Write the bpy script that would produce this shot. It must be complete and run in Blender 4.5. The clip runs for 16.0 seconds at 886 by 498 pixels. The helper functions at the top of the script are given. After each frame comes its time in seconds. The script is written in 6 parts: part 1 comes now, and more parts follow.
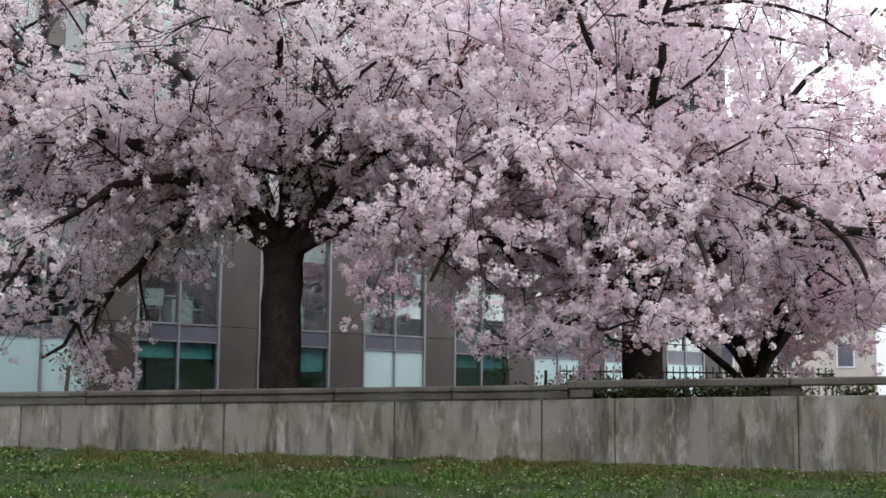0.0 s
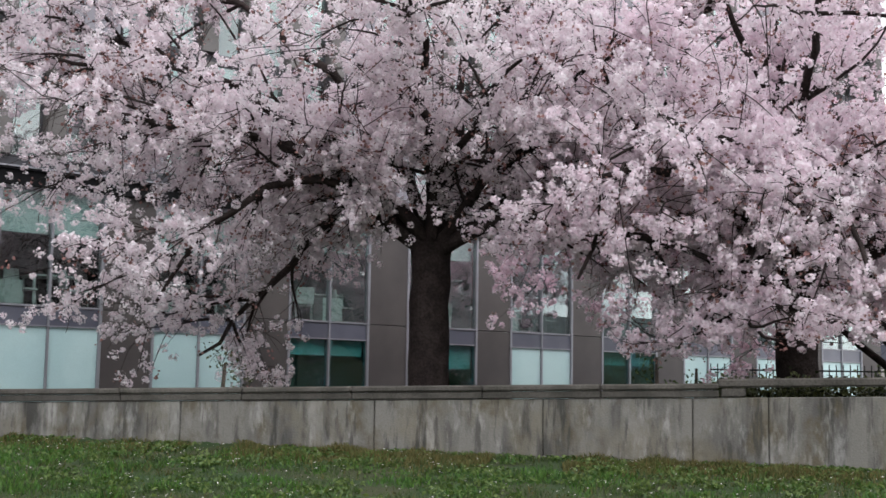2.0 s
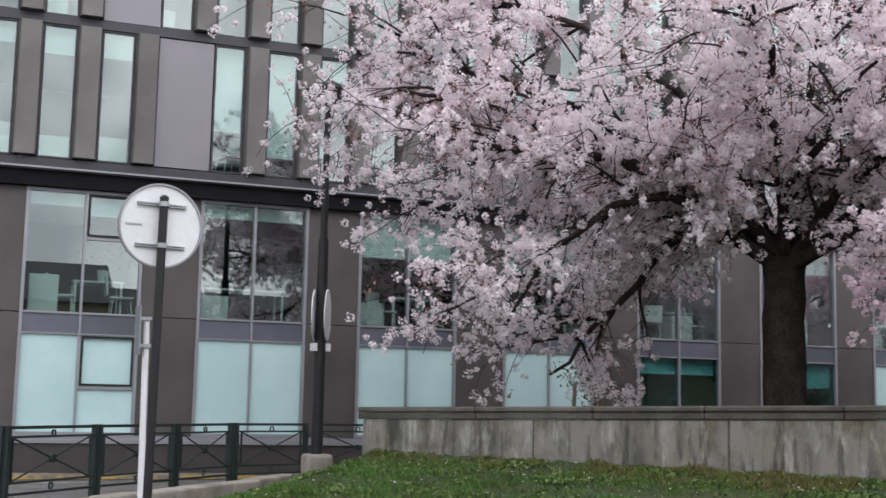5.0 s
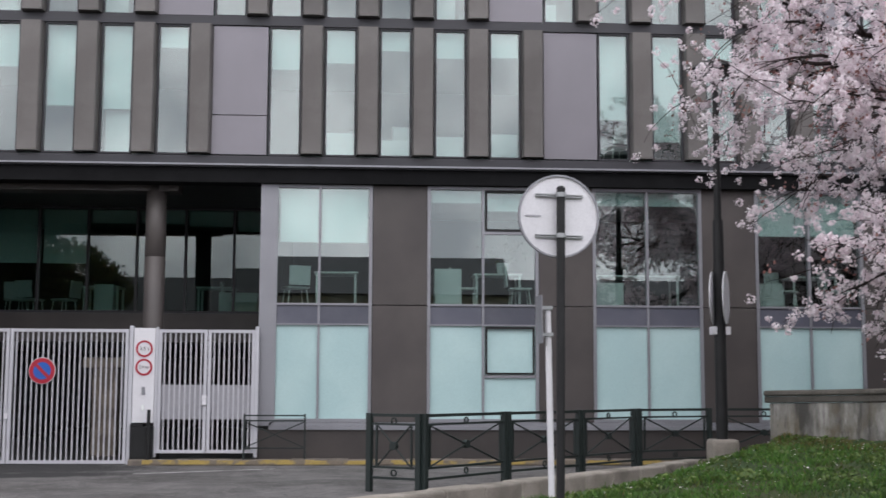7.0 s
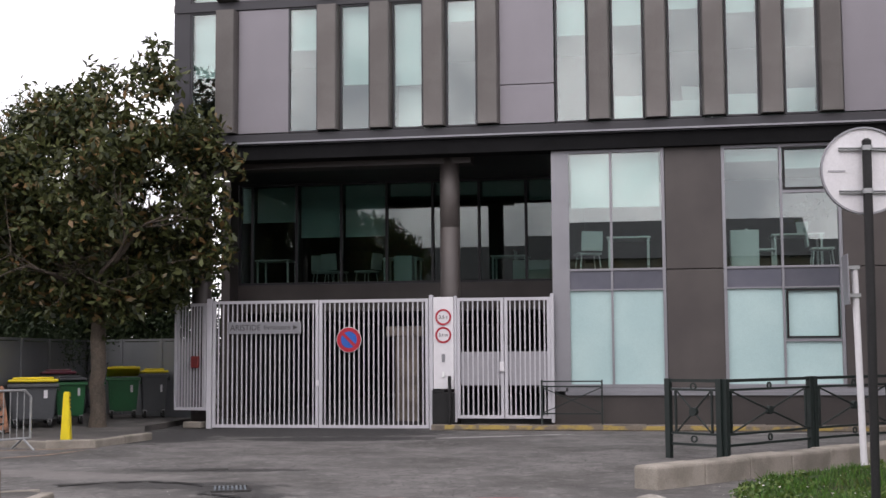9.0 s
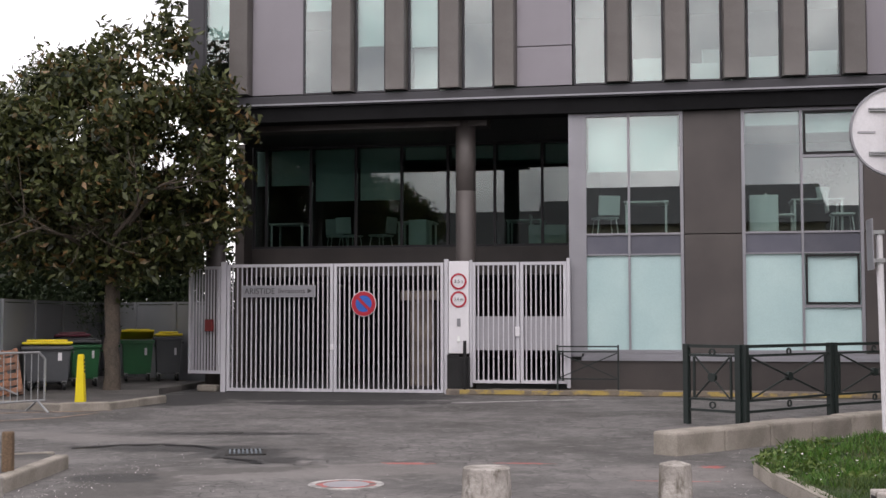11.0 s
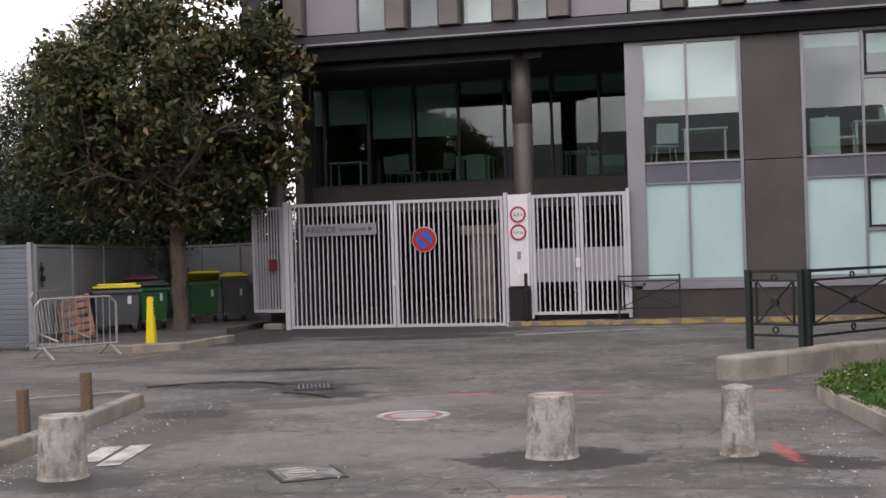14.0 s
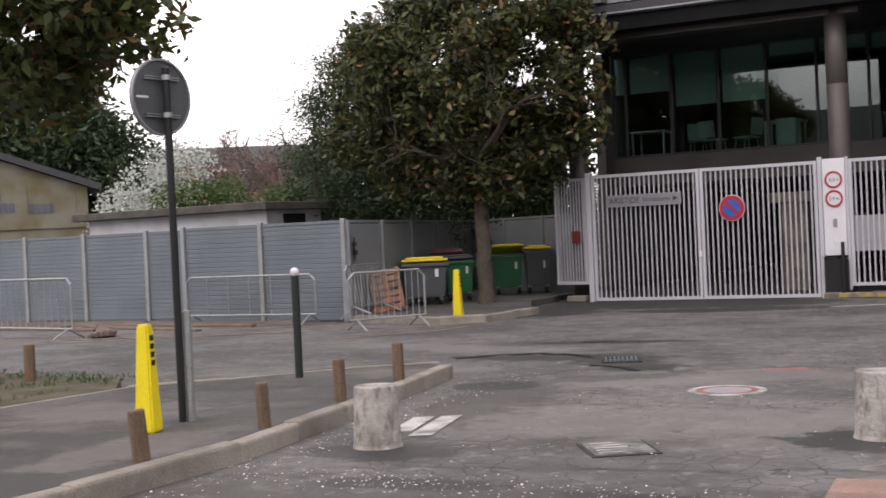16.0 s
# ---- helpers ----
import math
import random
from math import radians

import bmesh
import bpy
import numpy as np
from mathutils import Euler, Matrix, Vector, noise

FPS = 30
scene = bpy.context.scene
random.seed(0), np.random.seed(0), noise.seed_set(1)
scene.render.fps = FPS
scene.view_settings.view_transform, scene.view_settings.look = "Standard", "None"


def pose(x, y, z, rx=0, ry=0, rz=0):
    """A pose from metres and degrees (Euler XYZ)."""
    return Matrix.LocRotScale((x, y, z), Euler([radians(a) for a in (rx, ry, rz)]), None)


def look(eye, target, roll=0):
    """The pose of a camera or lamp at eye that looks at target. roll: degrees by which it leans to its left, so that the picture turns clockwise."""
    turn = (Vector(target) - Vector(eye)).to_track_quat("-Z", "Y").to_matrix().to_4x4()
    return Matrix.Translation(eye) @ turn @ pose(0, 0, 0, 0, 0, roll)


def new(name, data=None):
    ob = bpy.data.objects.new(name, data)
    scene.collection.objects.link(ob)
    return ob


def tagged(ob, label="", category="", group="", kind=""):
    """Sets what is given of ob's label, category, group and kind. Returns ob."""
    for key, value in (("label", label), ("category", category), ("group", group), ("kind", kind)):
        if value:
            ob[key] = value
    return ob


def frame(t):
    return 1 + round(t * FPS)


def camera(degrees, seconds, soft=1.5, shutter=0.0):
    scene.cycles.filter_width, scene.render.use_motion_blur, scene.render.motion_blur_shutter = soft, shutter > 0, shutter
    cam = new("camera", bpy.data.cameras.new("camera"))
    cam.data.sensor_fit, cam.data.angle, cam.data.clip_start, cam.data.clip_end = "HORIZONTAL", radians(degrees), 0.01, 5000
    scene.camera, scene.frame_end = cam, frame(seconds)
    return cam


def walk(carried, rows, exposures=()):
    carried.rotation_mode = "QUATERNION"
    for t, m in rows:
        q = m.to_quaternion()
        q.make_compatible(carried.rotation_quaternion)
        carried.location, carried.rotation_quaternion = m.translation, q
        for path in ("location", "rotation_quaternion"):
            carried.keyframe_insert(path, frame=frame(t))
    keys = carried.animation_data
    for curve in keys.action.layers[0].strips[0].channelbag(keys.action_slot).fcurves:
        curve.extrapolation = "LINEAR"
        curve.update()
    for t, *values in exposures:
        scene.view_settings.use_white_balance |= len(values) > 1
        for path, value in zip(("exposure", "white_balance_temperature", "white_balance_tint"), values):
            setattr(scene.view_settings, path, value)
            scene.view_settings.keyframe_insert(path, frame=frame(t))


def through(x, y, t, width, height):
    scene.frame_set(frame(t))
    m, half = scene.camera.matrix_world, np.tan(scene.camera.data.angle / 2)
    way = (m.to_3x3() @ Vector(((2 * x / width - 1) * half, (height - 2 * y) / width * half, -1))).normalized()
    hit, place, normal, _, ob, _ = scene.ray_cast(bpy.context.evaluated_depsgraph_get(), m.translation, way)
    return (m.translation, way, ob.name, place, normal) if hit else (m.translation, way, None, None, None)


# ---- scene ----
cam = camera(39.26, 16.0, shutter=0.2)
PATH = [
    (0, (0.305, -0.940, 1.385), (7.222, 6.186, 2.562), 0.59),
    (0.5, (0.309, -0.932, 1.382), (7.085, 6.326, 2.566), 0.74),
    (1, (0.301, -0.937, 1.385), (6.962, 6.428, 2.565), 1.00),
    (1.5, (0.300, -0.929, 1.383), (6.679, 6.688, 2.515), 1.13),
    (2, (0.283, -0.938, 1.383), (6.317, 6.954, 2.527), 0.91),
    (2.5, (0.286, -0.935, 1.384), (5.981, 7.203, 2.541), 0.57),
    (3, (0.281, -0.937, 1.381), (5.532, 7.488, 2.582), 0.39),
    (3.2, (0.286, -0.925, 1.380), (5.350, 7.613, 2.587), 0.63),
    (5.3, (0.280, -0.929, 1.383), (3.544, 8.434, 2.682), 0.82),
    (5.5, (0.290, -0.914, 1.381), (3.273, 8.539, 2.706), 0.50),
    (6, (0.266, -0.905, 1.393), (2.444, 8.783, 2.571), -0.05),
    (6.5, (0.245, -0.917, 1.393), (1.646, 8.914, 2.573), -0.47),
    (7, (0.213, -0.905, 1.377), (0.822, 9.016, 2.472), 0.22),
    (7.5, (0.213, -0.880, 1.385), (-0.050, 9.068, 2.371), 0.11),
    (8, (0.221, -0.852, 1.386), (-0.746, 9.056, 2.334), -0.39),
    (8.5, (0.202, -0.864, 1.384), (-1.266, 8.988, 2.260), -0.53),
    (9, (0.190, -0.872, 1.383), (-1.522, 8.945, 2.207), -0.37),
    (9.2, (0.173, -0.860, 1.374), (-1.620, 8.944, 2.195), -0.07),
    (11.3, (0.108, -0.689, 1.362), (-1.710, 9.130, 1.886), -0.09),
    (11.5, (0.107, -0.684, 1.359), (-1.699, 9.138, 1.880), -0.25),
    (12, (0.133, -0.810, 1.366), (-1.550, 9.035, 1.860), -0.44),
    (12.5, (0.140, -0.839, 1.377), (-1.510, 9.011, 1.882), -0.70),
    (13, (0.136, -0.829, 1.368), (-1.544, 9.016, 1.884), -0.40),
    (13.5, (0.121, -0.834, 1.354), (-1.878, 8.960, 1.657), -0.52),
    (14, (0.129, -0.819, 1.346), (-2.166, 8.914, 1.382), -1.73),
    (14.5, (0.136, -0.807, 1.343), (-2.687, 8.786, 1.234), -1.95),
    (15, (0.130, -0.761, 1.334), (-3.110, 8.695, 1.054), -2.32),
    (15.5, (0.069, -0.690, 1.329), (-3.749, 8.551, 1.189), -2.86),
    (16, (0.012, -0.628, 1.328), (-4.545, 8.273, 1.234), -2.61),
]
walk(cam, [(t, look(eye, target, roll)) for t, eye, target, roll in PATH],
     [(0, 0.0, 6400, 10), (3, 0.08, 6370, 10), (5.5, 0.0, 6330, 11), (6.5, -0.17, 6330, 12), (9, -0.15, 6640, 17), (12, -0.19, 6760, 17), (14, -0.26, 6800, 18), (16, -0.16, 6830, 17)])

# ---- world and light ----
world = bpy.data.worlds.new("overcast")
scene.world = world
world.use_nodes = True
wn, wl = world.node_tree.nodes, world.node_tree.links
sky = wn.new("ShaderNodeTexSky")
sky.sky_type = "NISHITA"
sky.sun_disc = False
sky.sun_elevation, sky.sun_rotation = radians(48), radians(150)
sky.dust_density, sky.air_density = 4.0, 1.0
grey = wn.new("ShaderNodeHueSaturation")
grey.inputs["Saturation"].default_value = 0.12
wl.new(sky.outputs[0], grey.inputs["Color"])
cloud_mix = wn.new("ShaderNodeMix")  # a closed cloud cover over the sky
cloud_mix.data_type = "RGBA"
cloud_mix.inputs[0].default_value = 0.85
cloud_way, cloud_puff, cloud_tone = wn.new("ShaderNodeTexCoord"), wn.new("ShaderNodeTexNoise"), wn.new("ShaderNodeValToRGB")
cloud_puff.inputs["Scale"].default_value, cloud_puff.inputs["Detail"].default_value = 7.5, 6
cloud_tone.color_ramp.elements[0].position, cloud_tone.color_ramp.elements[0].color = 0.38, (3.6, 3.75, 4.1, 1)
cloud_tone.color_ramp.elements[1].position, cloud_tone.color_ramp.elements[1].color = 0.58, (9.0, 9.05, 9.2, 1)
wl.new(cloud_way.outputs["Generated"], cloud_puff.inputs[0])
wl.new(cloud_puff.outputs[0], cloud_tone.inputs[0])
wl.new(cloud_tone.outputs[0], cloud_mix.inputs[7])
wl.new(grey.outputs[0], cloud_mix.inputs[6])
wl.new(cloud_mix.outputs[2], wn["Background"].inputs["Color"])
wn["Background"].inputs["Strength"].default_value = 0.285
sun = new("sun", bpy.data.lights.new("sun", "SUN"))
sun.data.energy, sun.data.angle, sun.data.color = 0.8, radians(40), (1, 0.98, 0.95)
sun.matrix_world = look((-8, -25, 35), (2, 8, 0))

# ---- materials ----


def material(name, col, rough=0.6, metal=0.0, var=0.18, scale=3.0, bump=0.15, fine=60.0, stretch=(1, 1, 1), second=None, amount=0.5, coat=0.0, island=0.0, edge=(0.42, 0.62)):
    """A surface with broad and fine variation of its colour, and a fine relief. second: the colour of stains."""
    m = bpy.data.materials.new(name)
    m.use_nodes = True
    n, l = m.node_tree.nodes, m.node_tree.links
    b = n["Principled BSDF"]
    b.inputs["Roughness"].default_value, b.inputs["Metallic"].default_value = rough, metal
    b.inputs["Coat Weight"].default_value = coat
    tc, mp = n.new("ShaderNodeTexCoord"), n.new("ShaderNodeMapping")
    mp.inputs["Scale"].default_value = stretch
    l.new(tc.outputs["Object"], mp.inputs[0])
    broad, small = n.new("ShaderNodeTexNoise"), n.new("ShaderNodeTexNoise")
    broad.inputs["Scale"].default_value, broad.inputs["Detail"].default_value = scale, 6
    small.inputs["Scale"].default_value, small.inputs["Detail"].default_value = fine, 4
    l.new(mp.outputs[0], broad.inputs[0])
    l.new(tc.outputs["Object"], small.inputs[0])
    ramp = n.new("ShaderNodeMapRange")
    ramp.inputs["From Min"].default_value, ramp.inputs["From Max"].default_value = edge
    l.new(broad.outputs[0], ramp.inputs[0])
    mix = n.new("ShaderNodeMix")
    mix.data_type = "RGBA"
    dark = [c * (1 - var) for c in col]
    mix.inputs[6].default_value = (*col, 1)
    mix.inputs[7].default_value = (*(second or dark), 1)
    scaled = n.new("ShaderNodeMath")
    scaled.operation = "MULTIPLY"
    scaled.inputs[1].default_value = amount if second else 1.0
    l.new(ramp.outputs[0], scaled.inputs[0])
    l.new(scaled.outputs[0], mix.inputs[0])
    grain = n.new("ShaderNodeMapRange")
    grain.inputs["From Min"].default_value, grain.inputs["From Max"].default_value = 0.3, 0.7
    grain.inputs["To Min"].default_value, grain.inputs["To Max"].default_value = 1 - var, 1 + var * 0.6
    l.new(small.outputs[0], grain.inputs[0])
    mul = n.new("ShaderNodeMix")
    mul.data_type, mul.blend_type = "RGBA", "MULTIPLY"
    mul.inputs[0].default_value = 1
    l.new(mix.outputs[2], mul.inputs[6])
    l.new(grain.outputs[0], mul.inputs[7])
    out = mul.outputs[2]
    if island:
        geo, vary, last = n.new("ShaderNodeNewGeometry"), n.new("ShaderNodeMapRange"), n.new("ShaderNodeMix")
        vary.inputs["To Min"].default_value, vary.inputs["To Max"].default_value = 1 - island, 1 + island * 0.5
        last.data_type, last.blend_type = "RGBA", "MULTIPLY"
        last.inputs[0].default_value = 1
        l.new(geo.outputs["Random Per Island"], vary.inputs[0])
        l.new(out, last.inputs[6])
        l.new(vary.outputs[0], last.inputs[7])
        out = last.outputs[2]
    l.new(out, b.inputs["Base Color"])
    if bump:
        bp = n.new("ShaderNodeBump")
        bp.inputs["Strength"].default_value, bp.inputs["Distance"].default_value = bump, 0.02
        l.new(small.outputs[0], bp.inputs["Height"])
        l.new(bp.outputs[0], b.inputs["Normal"])
    return m


def leaf_material(name, col, other, through=0.35, rough=0.5):
    """Thin leaves or petals: colour varies from piece to piece, and light passes through."""
    m = bpy.data.materials.new(name)
    m.use_nodes = True
    n, l = m.node_tree.nodes, m.node_tree.links
    b = n["Principled BSDF"]
    b.inputs["Roughness"].default_value = rough
    geo, mix, tr, add = n.new("ShaderNodeNewGeometry"), n.new("ShaderNodeMix"), n.new("ShaderNodeBsdfTranslucent"), n.new("ShaderNodeMixShader")
    mix.data_type = "RGBA"
    mix.inputs[6].default_value, mix.inputs[7].default_value = (*col, 1), (*other, 1)
    l.new(geo.outputs["Random Per Island"], mix.inputs[0])
    l.new(mix.outputs[2], b.inputs["Base Color"])
    l.new(mix.outputs[2], tr.inputs["Color"])
    add.inputs[0].default_value = through
    l.new(b.outputs[0], add.inputs[1])
    l.new(tr.outputs[0], add.inputs[2])
    l.new(add.outputs[0], n["Material Output"].inputs[0])
    return m


def glass_material(name, tint, rough=0.0, base=0.15):
    m = bpy.data.materials.new(name)
    m.use_nodes = True
    n, l = m.node_tree.nodes, m.node_tree.links
    tr, gl, mix, fr = n.new("ShaderNodeBsdfTransparent"), n.new("ShaderNodeBsdfGlossy"), n.new("ShaderNodeMixShader"), n.new("ShaderNodeFresnel")
    tr.inputs[0].default_value = (*tint, 1)
    gl.inputs["Roughness"].default_value = rough
    boost = n.new("ShaderNodeMath")
    boost.operation = "MULTIPLY_ADD"
    boost.inputs[1].default_value, boost.inputs[2].default_value = 0.6, base
    fr.inputs[0].default_value = 1.5
    l.new(fr.outputs[0], boost.inputs[0])
    l.new(boost.outputs[0], mix.inputs[0])
    l.new(tr.outputs[0], mix.inputs[1])
    l.new(gl.outputs[0], mix.inputs[2])
    l.new(mix.outputs[0], n["Material Output"].inputs[0])
    return m


ASPHALT = material("asphalt", (0.15, 0.142, 0.139), 0.8, var=0.25, scale=0.55, bump=0.4, fine=110, second=(0.078, 0.073, 0.07), amount=0.9)


def crackle(m, scale, width, dark):
    """Adds a net of fine cracks, in patches, and mid-sized mottling to a surface."""
    n, l = m.node_tree.nodes, m.node_tree.links
    b = n["Principled BSDF"]
    was = b.inputs["Base Color"].links[0].from_socket
    tc, vor, patch, mott = n.new("ShaderNodeTexCoord"), n.new("ShaderNodeTexVoronoi"), n.new("ShaderNodeTexNoise"), n.new("ShaderNodeTexNoise")
    warp, add = n.new("ShaderNodeTexNoise"), n.new("ShaderNodeMixRGB")
    warp.inputs["Scale"].default_value = 3.0
    add.blend_type = "ADD"
    add.inputs[0].default_value = 0.22
    l.new(tc.outputs["Object"], warp.inputs[0])
    l.new(tc.outputs["Object"], add.inputs[1])
    l.new(warp.outputs["Color"], add.inputs[2])
    vor.feature = "DISTANCE_TO_EDGE"
    vor.inputs["Scale"].default_value = scale
    l.new(add.outputs[0], vor.inputs["Vector"])
    line, where, both = n.new("ShaderNodeMapRange"), n.new("ShaderNodeMapRange"), n.new("ShaderNodeMath")
    line.inputs["From Min"].default_value, line.inputs["From Max"].default_value = 0.0, width
    line.inputs["To Min"].default_value, line.inputs["To Max"].default_value = 1.0, 0.0
    l.new(vor.outputs["Distance"], line.inputs[0])
    patch.inputs["Scale"].default_value, patch.inputs["Detail"].default_value = 0.45, 3
    l.new(tc.outputs["Object"], patch.inputs[0])
    where.inputs["From Min"].default_value, where.inputs["From Max"].default_value = 0.4, 0.52
    l.new(patch.outputs[0], where.inputs[0])
    both.operation = "MULTIPLY"
    l.new(line.outputs[0], both.inputs[0])
    l.new(where.outputs[0], both.inputs[1])
    mott.inputs["Scale"].default_value, mott.inputs["Detail"].default_value = 2.6, 7
    l.new(tc.outputs["Object"], mott.inputs[0])
    tone, mul, mix = n.new("ShaderNodeMapRange"), n.new("ShaderNodeMixRGB"), n.new("ShaderNodeMixRGB")
    tone.inputs["From Min"].default_value, tone.inputs["From Max"].default_value = 0.35, 0.65
    tone.inputs["To Min"].default_value, tone.inputs["To Max"].default_value = 0.78, 1.15
    l.new(mott.outputs[0], tone.inputs[0])
    mul.blend_type = "MULTIPLY"
    mul.inputs[0].default_value = 1
    l.new(was, mul.inputs[1])
    l.new(tone.outputs[0], mul.inputs[2])
    mix.inputs[2].default_value = (*dark, 1)
    l.new(both.outputs[0], mix.inputs[0])
    l.new(mul.outputs[0], mix.inputs[1])
    l.new(mix.outputs[0], b.inputs["Base Color"])


crackle(ASPHALT, 4.6, 0.034, (0.032, 0.03, 0.03))
PAVING = material("pavement_asphalt", (0.1, 0.091, 0.086), 0.85, var=0.2, scale=0.8, bump=0.3, fine=130, second=(0.055, 0.052, 0.05), amount=0.9)
crackle(PAVING, 1.3, 0.012, (0.05, 0.047, 0.045))
KERB = material("granite_kerb", (0.3, 0.27, 0.235), 0.85, var=0.25, scale=2.5, bump=0.3, fine=90, second=(0.16, 0.145, 0.12), amount=0.7)


def streaks(m, tone, scale, stretch, low, high, amount):
    """Lays a further kind of stain over a surface."""
    n, l = m.node_tree.nodes, m.node_tree.links
    b = n["Principled BSDF"]
    was = b.inputs["Base Color"].links[0].from_socket
    tc, mp, no, rm, mu, mix = n.new("ShaderNodeTexCoord"), n.new("ShaderNodeMapping"), n.new("ShaderNodeTexNoise"), n.new("ShaderNodeMapRange"), n.new("ShaderNodeMath"), n.new("ShaderNodeMixRGB")
    mp.inputs["Scale"].default_value, mp.inputs["Location"].default_value = stretch, (7.3 * scale, 2.1, 4.4)
    no.inputs["Scale"].default_value, no.inputs["Detail"].default_value, no.inputs["Roughness"].default_value = scale, 9, 0.65
    rm.inputs["From Min"].default_value, rm.inputs["From Max"].default_value = low, high
    mu.operation, mu.inputs[1].default_value = "MULTIPLY", amount
    mix.inputs[2].default_value = (*tone, 1)
    l.new(tc.outputs["Object"], mp.inputs[0])
    l.new(mp.outputs[0], no.inputs[0])
    l.new(no.outputs[0], rm.inputs[0])
    l.new(rm.outputs[0], mu.inputs[0])
    l.new(mu.outputs[0], mix.inputs[0])
    l.new(was, mix.inputs[1])
    l.new(mix.outputs[0], b.inputs["Base Color"])


streaks(ASPHALT, (0.068, 0.065, 0.064), 1.1, (1, 1, 1), 0.55, 0.61, 0.6)
streaks(ASPHALT, (0.23, 0.217, 0.21), 7.0, (1, 1, 1), 0.56, 0.66, 0.6)
streaks(ASPHALT, (0.045, 0.042, 0.041), 15.0, (1, 1, 1), 0.58, 0.64, 0.55)
streaks(PAVING, (0.17, 0.155, 0.148), 8.0, (1, 1, 1), 0.57, 0.66, 0.5)
streaks(PAVING, (0.05, 0.047, 0.045), 1.4, (1, 1, 1), 0.53, 0.58, 0.7)


def stain(m, places, tone, amount, soft, rag=0.5, grain=5.0, rough=None):
    """Soft ragged stains at given places (x, y, half length, half width, turn in degrees) of a level surface."""
    n, l = m.node_tree.nodes, m.node_tree.links
    b = n["Principled BSDF"]
    was = b.inputs["Base Color"].links[0].from_socket
    tc, wob, low, least = n.new("ShaderNodeTexCoord"), n.new("ShaderNodeTexNoise"), n.new("ShaderNodeMath"), None
    wob.inputs["Scale"].default_value, wob.inputs["Detail"].default_value, wob.inputs["Roughness"].default_value = grain, 8, 0.68
    l.new(tc.outputs["Object"], wob.inputs[0])
    for x, y, rx, ry, turn in places:
        mp, ln = n.new("ShaderNodeMapping"), n.new("ShaderNodeVectorMath")
        mp.vector_type = "TEXTURE"
        mp.inputs["Location"].default_value, mp.inputs["Rotation"].default_value, mp.inputs["Scale"].default_value = (x, y, 0), (0, 0, radians(turn)), (rx, ry, 9)
        ln.operation = "LENGTH"
        l.new(tc.outputs["Object"], mp.inputs[0])
        l.new(mp.outputs[0], ln.inputs[0])
        if least is None:
            least = ln.outputs["Value"]
        else:
            mn = n.new("ShaderNodeMath")
            mn.operation = "MINIMUM"
            l.new(least, mn.inputs[0])
            l.new(ln.outputs["Value"], mn.inputs[1])
            least = mn.outputs[0]
    low.operation = "MULTIPLY_ADD"
    low.inputs[1].default_value = -2 * rag
    l.new(wob.outputs[0], low.inputs[0])
    l.new(least, low.inputs[2])
    rm, mix = n.new("ShaderNodeMapRange"), n.new("ShaderNodeMixRGB")
    rm.inputs["From Min"].default_value, rm.inputs["From Max"].default_value = 1 - rag - soft, 1 - rag + soft
    rm.inputs["To Min"].default_value, rm.inputs["To Max"].default_value = amount, 0.0
    l.new(low.outputs[0], rm.inputs[0])
    l.new(rm.outputs[0], mix.inputs[0])
    l.new(was, mix.inputs[1])
    mix.inputs[2].default_value = (*tone, 1)
    l.new(mix.outputs[0], b.inputs["Base Color"])
    if rough is not None:
        gl = n.new("ShaderNodeMapRange")
        gl.inputs["From Max"].default_value = amount
        gl.inputs["To Min"].default_value, gl.inputs["To Max"].default_value = b.inputs["Roughness"].default_value, rough
        l.new(rm.outputs[0], gl.inputs[0])
        l.new(gl.outputs[0], b.inputs["Roughness"])


# broad lighter and darker lays of asphalt, damp by the gate, patches round the bollards, spray paint
stain(ASPHALT, [(-2.6, 7.6, 2.3, 0.75, 4), (-3.0, 10.0, 1.6, 0.5, 20), (-6.6, 12.6, 1.6, 0.35, -15), (1.0, 10.3, 1.5, 0.5, -10)], (0.2, 0.185, 0.178), 0.5, 0.25, 1.6, 2.0)
stain(ASPHALT, [(-1.6, 4.6, 4.5, 0.85, 2), (-4.3, 8.6, 0.45, 1.6, 8), (-3.9, 9.9, 0.9, 0.25, 30)], (0.06, 0.055, 0.052), 0.7, 0.2, 1.5, 3.5)
stain(ASPHALT, [(-1.0, 7.15, 0.62, 0.42, 10), (-3.95, 6.1, 0.5, 0.3, 0), (0.5, 7.15, 0.55, 0.25, -8), (-3.3, 5.25, 0.6, 0.16, 5), (-1.8, 5.2, 0.6, 0.14, 0), (-4.5, 11.9, 0.5, 0.12, 10), (-3.75, 10.75, 0.4, 0.3, 30), (-4.95, 11.6, 1.2, 0.3, 4), (-4.2, 11.3, 0.45, 0.4, 0), (-5.0, 13.3, 1.0, 0.2, 8), (-4.6, 9.3, 0.4, 0.3, 0)], (0.032, 0.03, 0.03), 0.95, 0.1, 1.1, 6.0, 0.6)
stain(ASPHALT, [(-6.2, 20.2, 2.9, 1.2, 0), (-8.2, 18.9, 1.2, 1.7, 20), (-5.0, 18.6, 1.6, 0.5, 10), (-8.6, 21.6, 1.2, 0.8, 0)], (0.026, 0.025, 0.026), 0.95, 0.15, 0.8, 3.0)
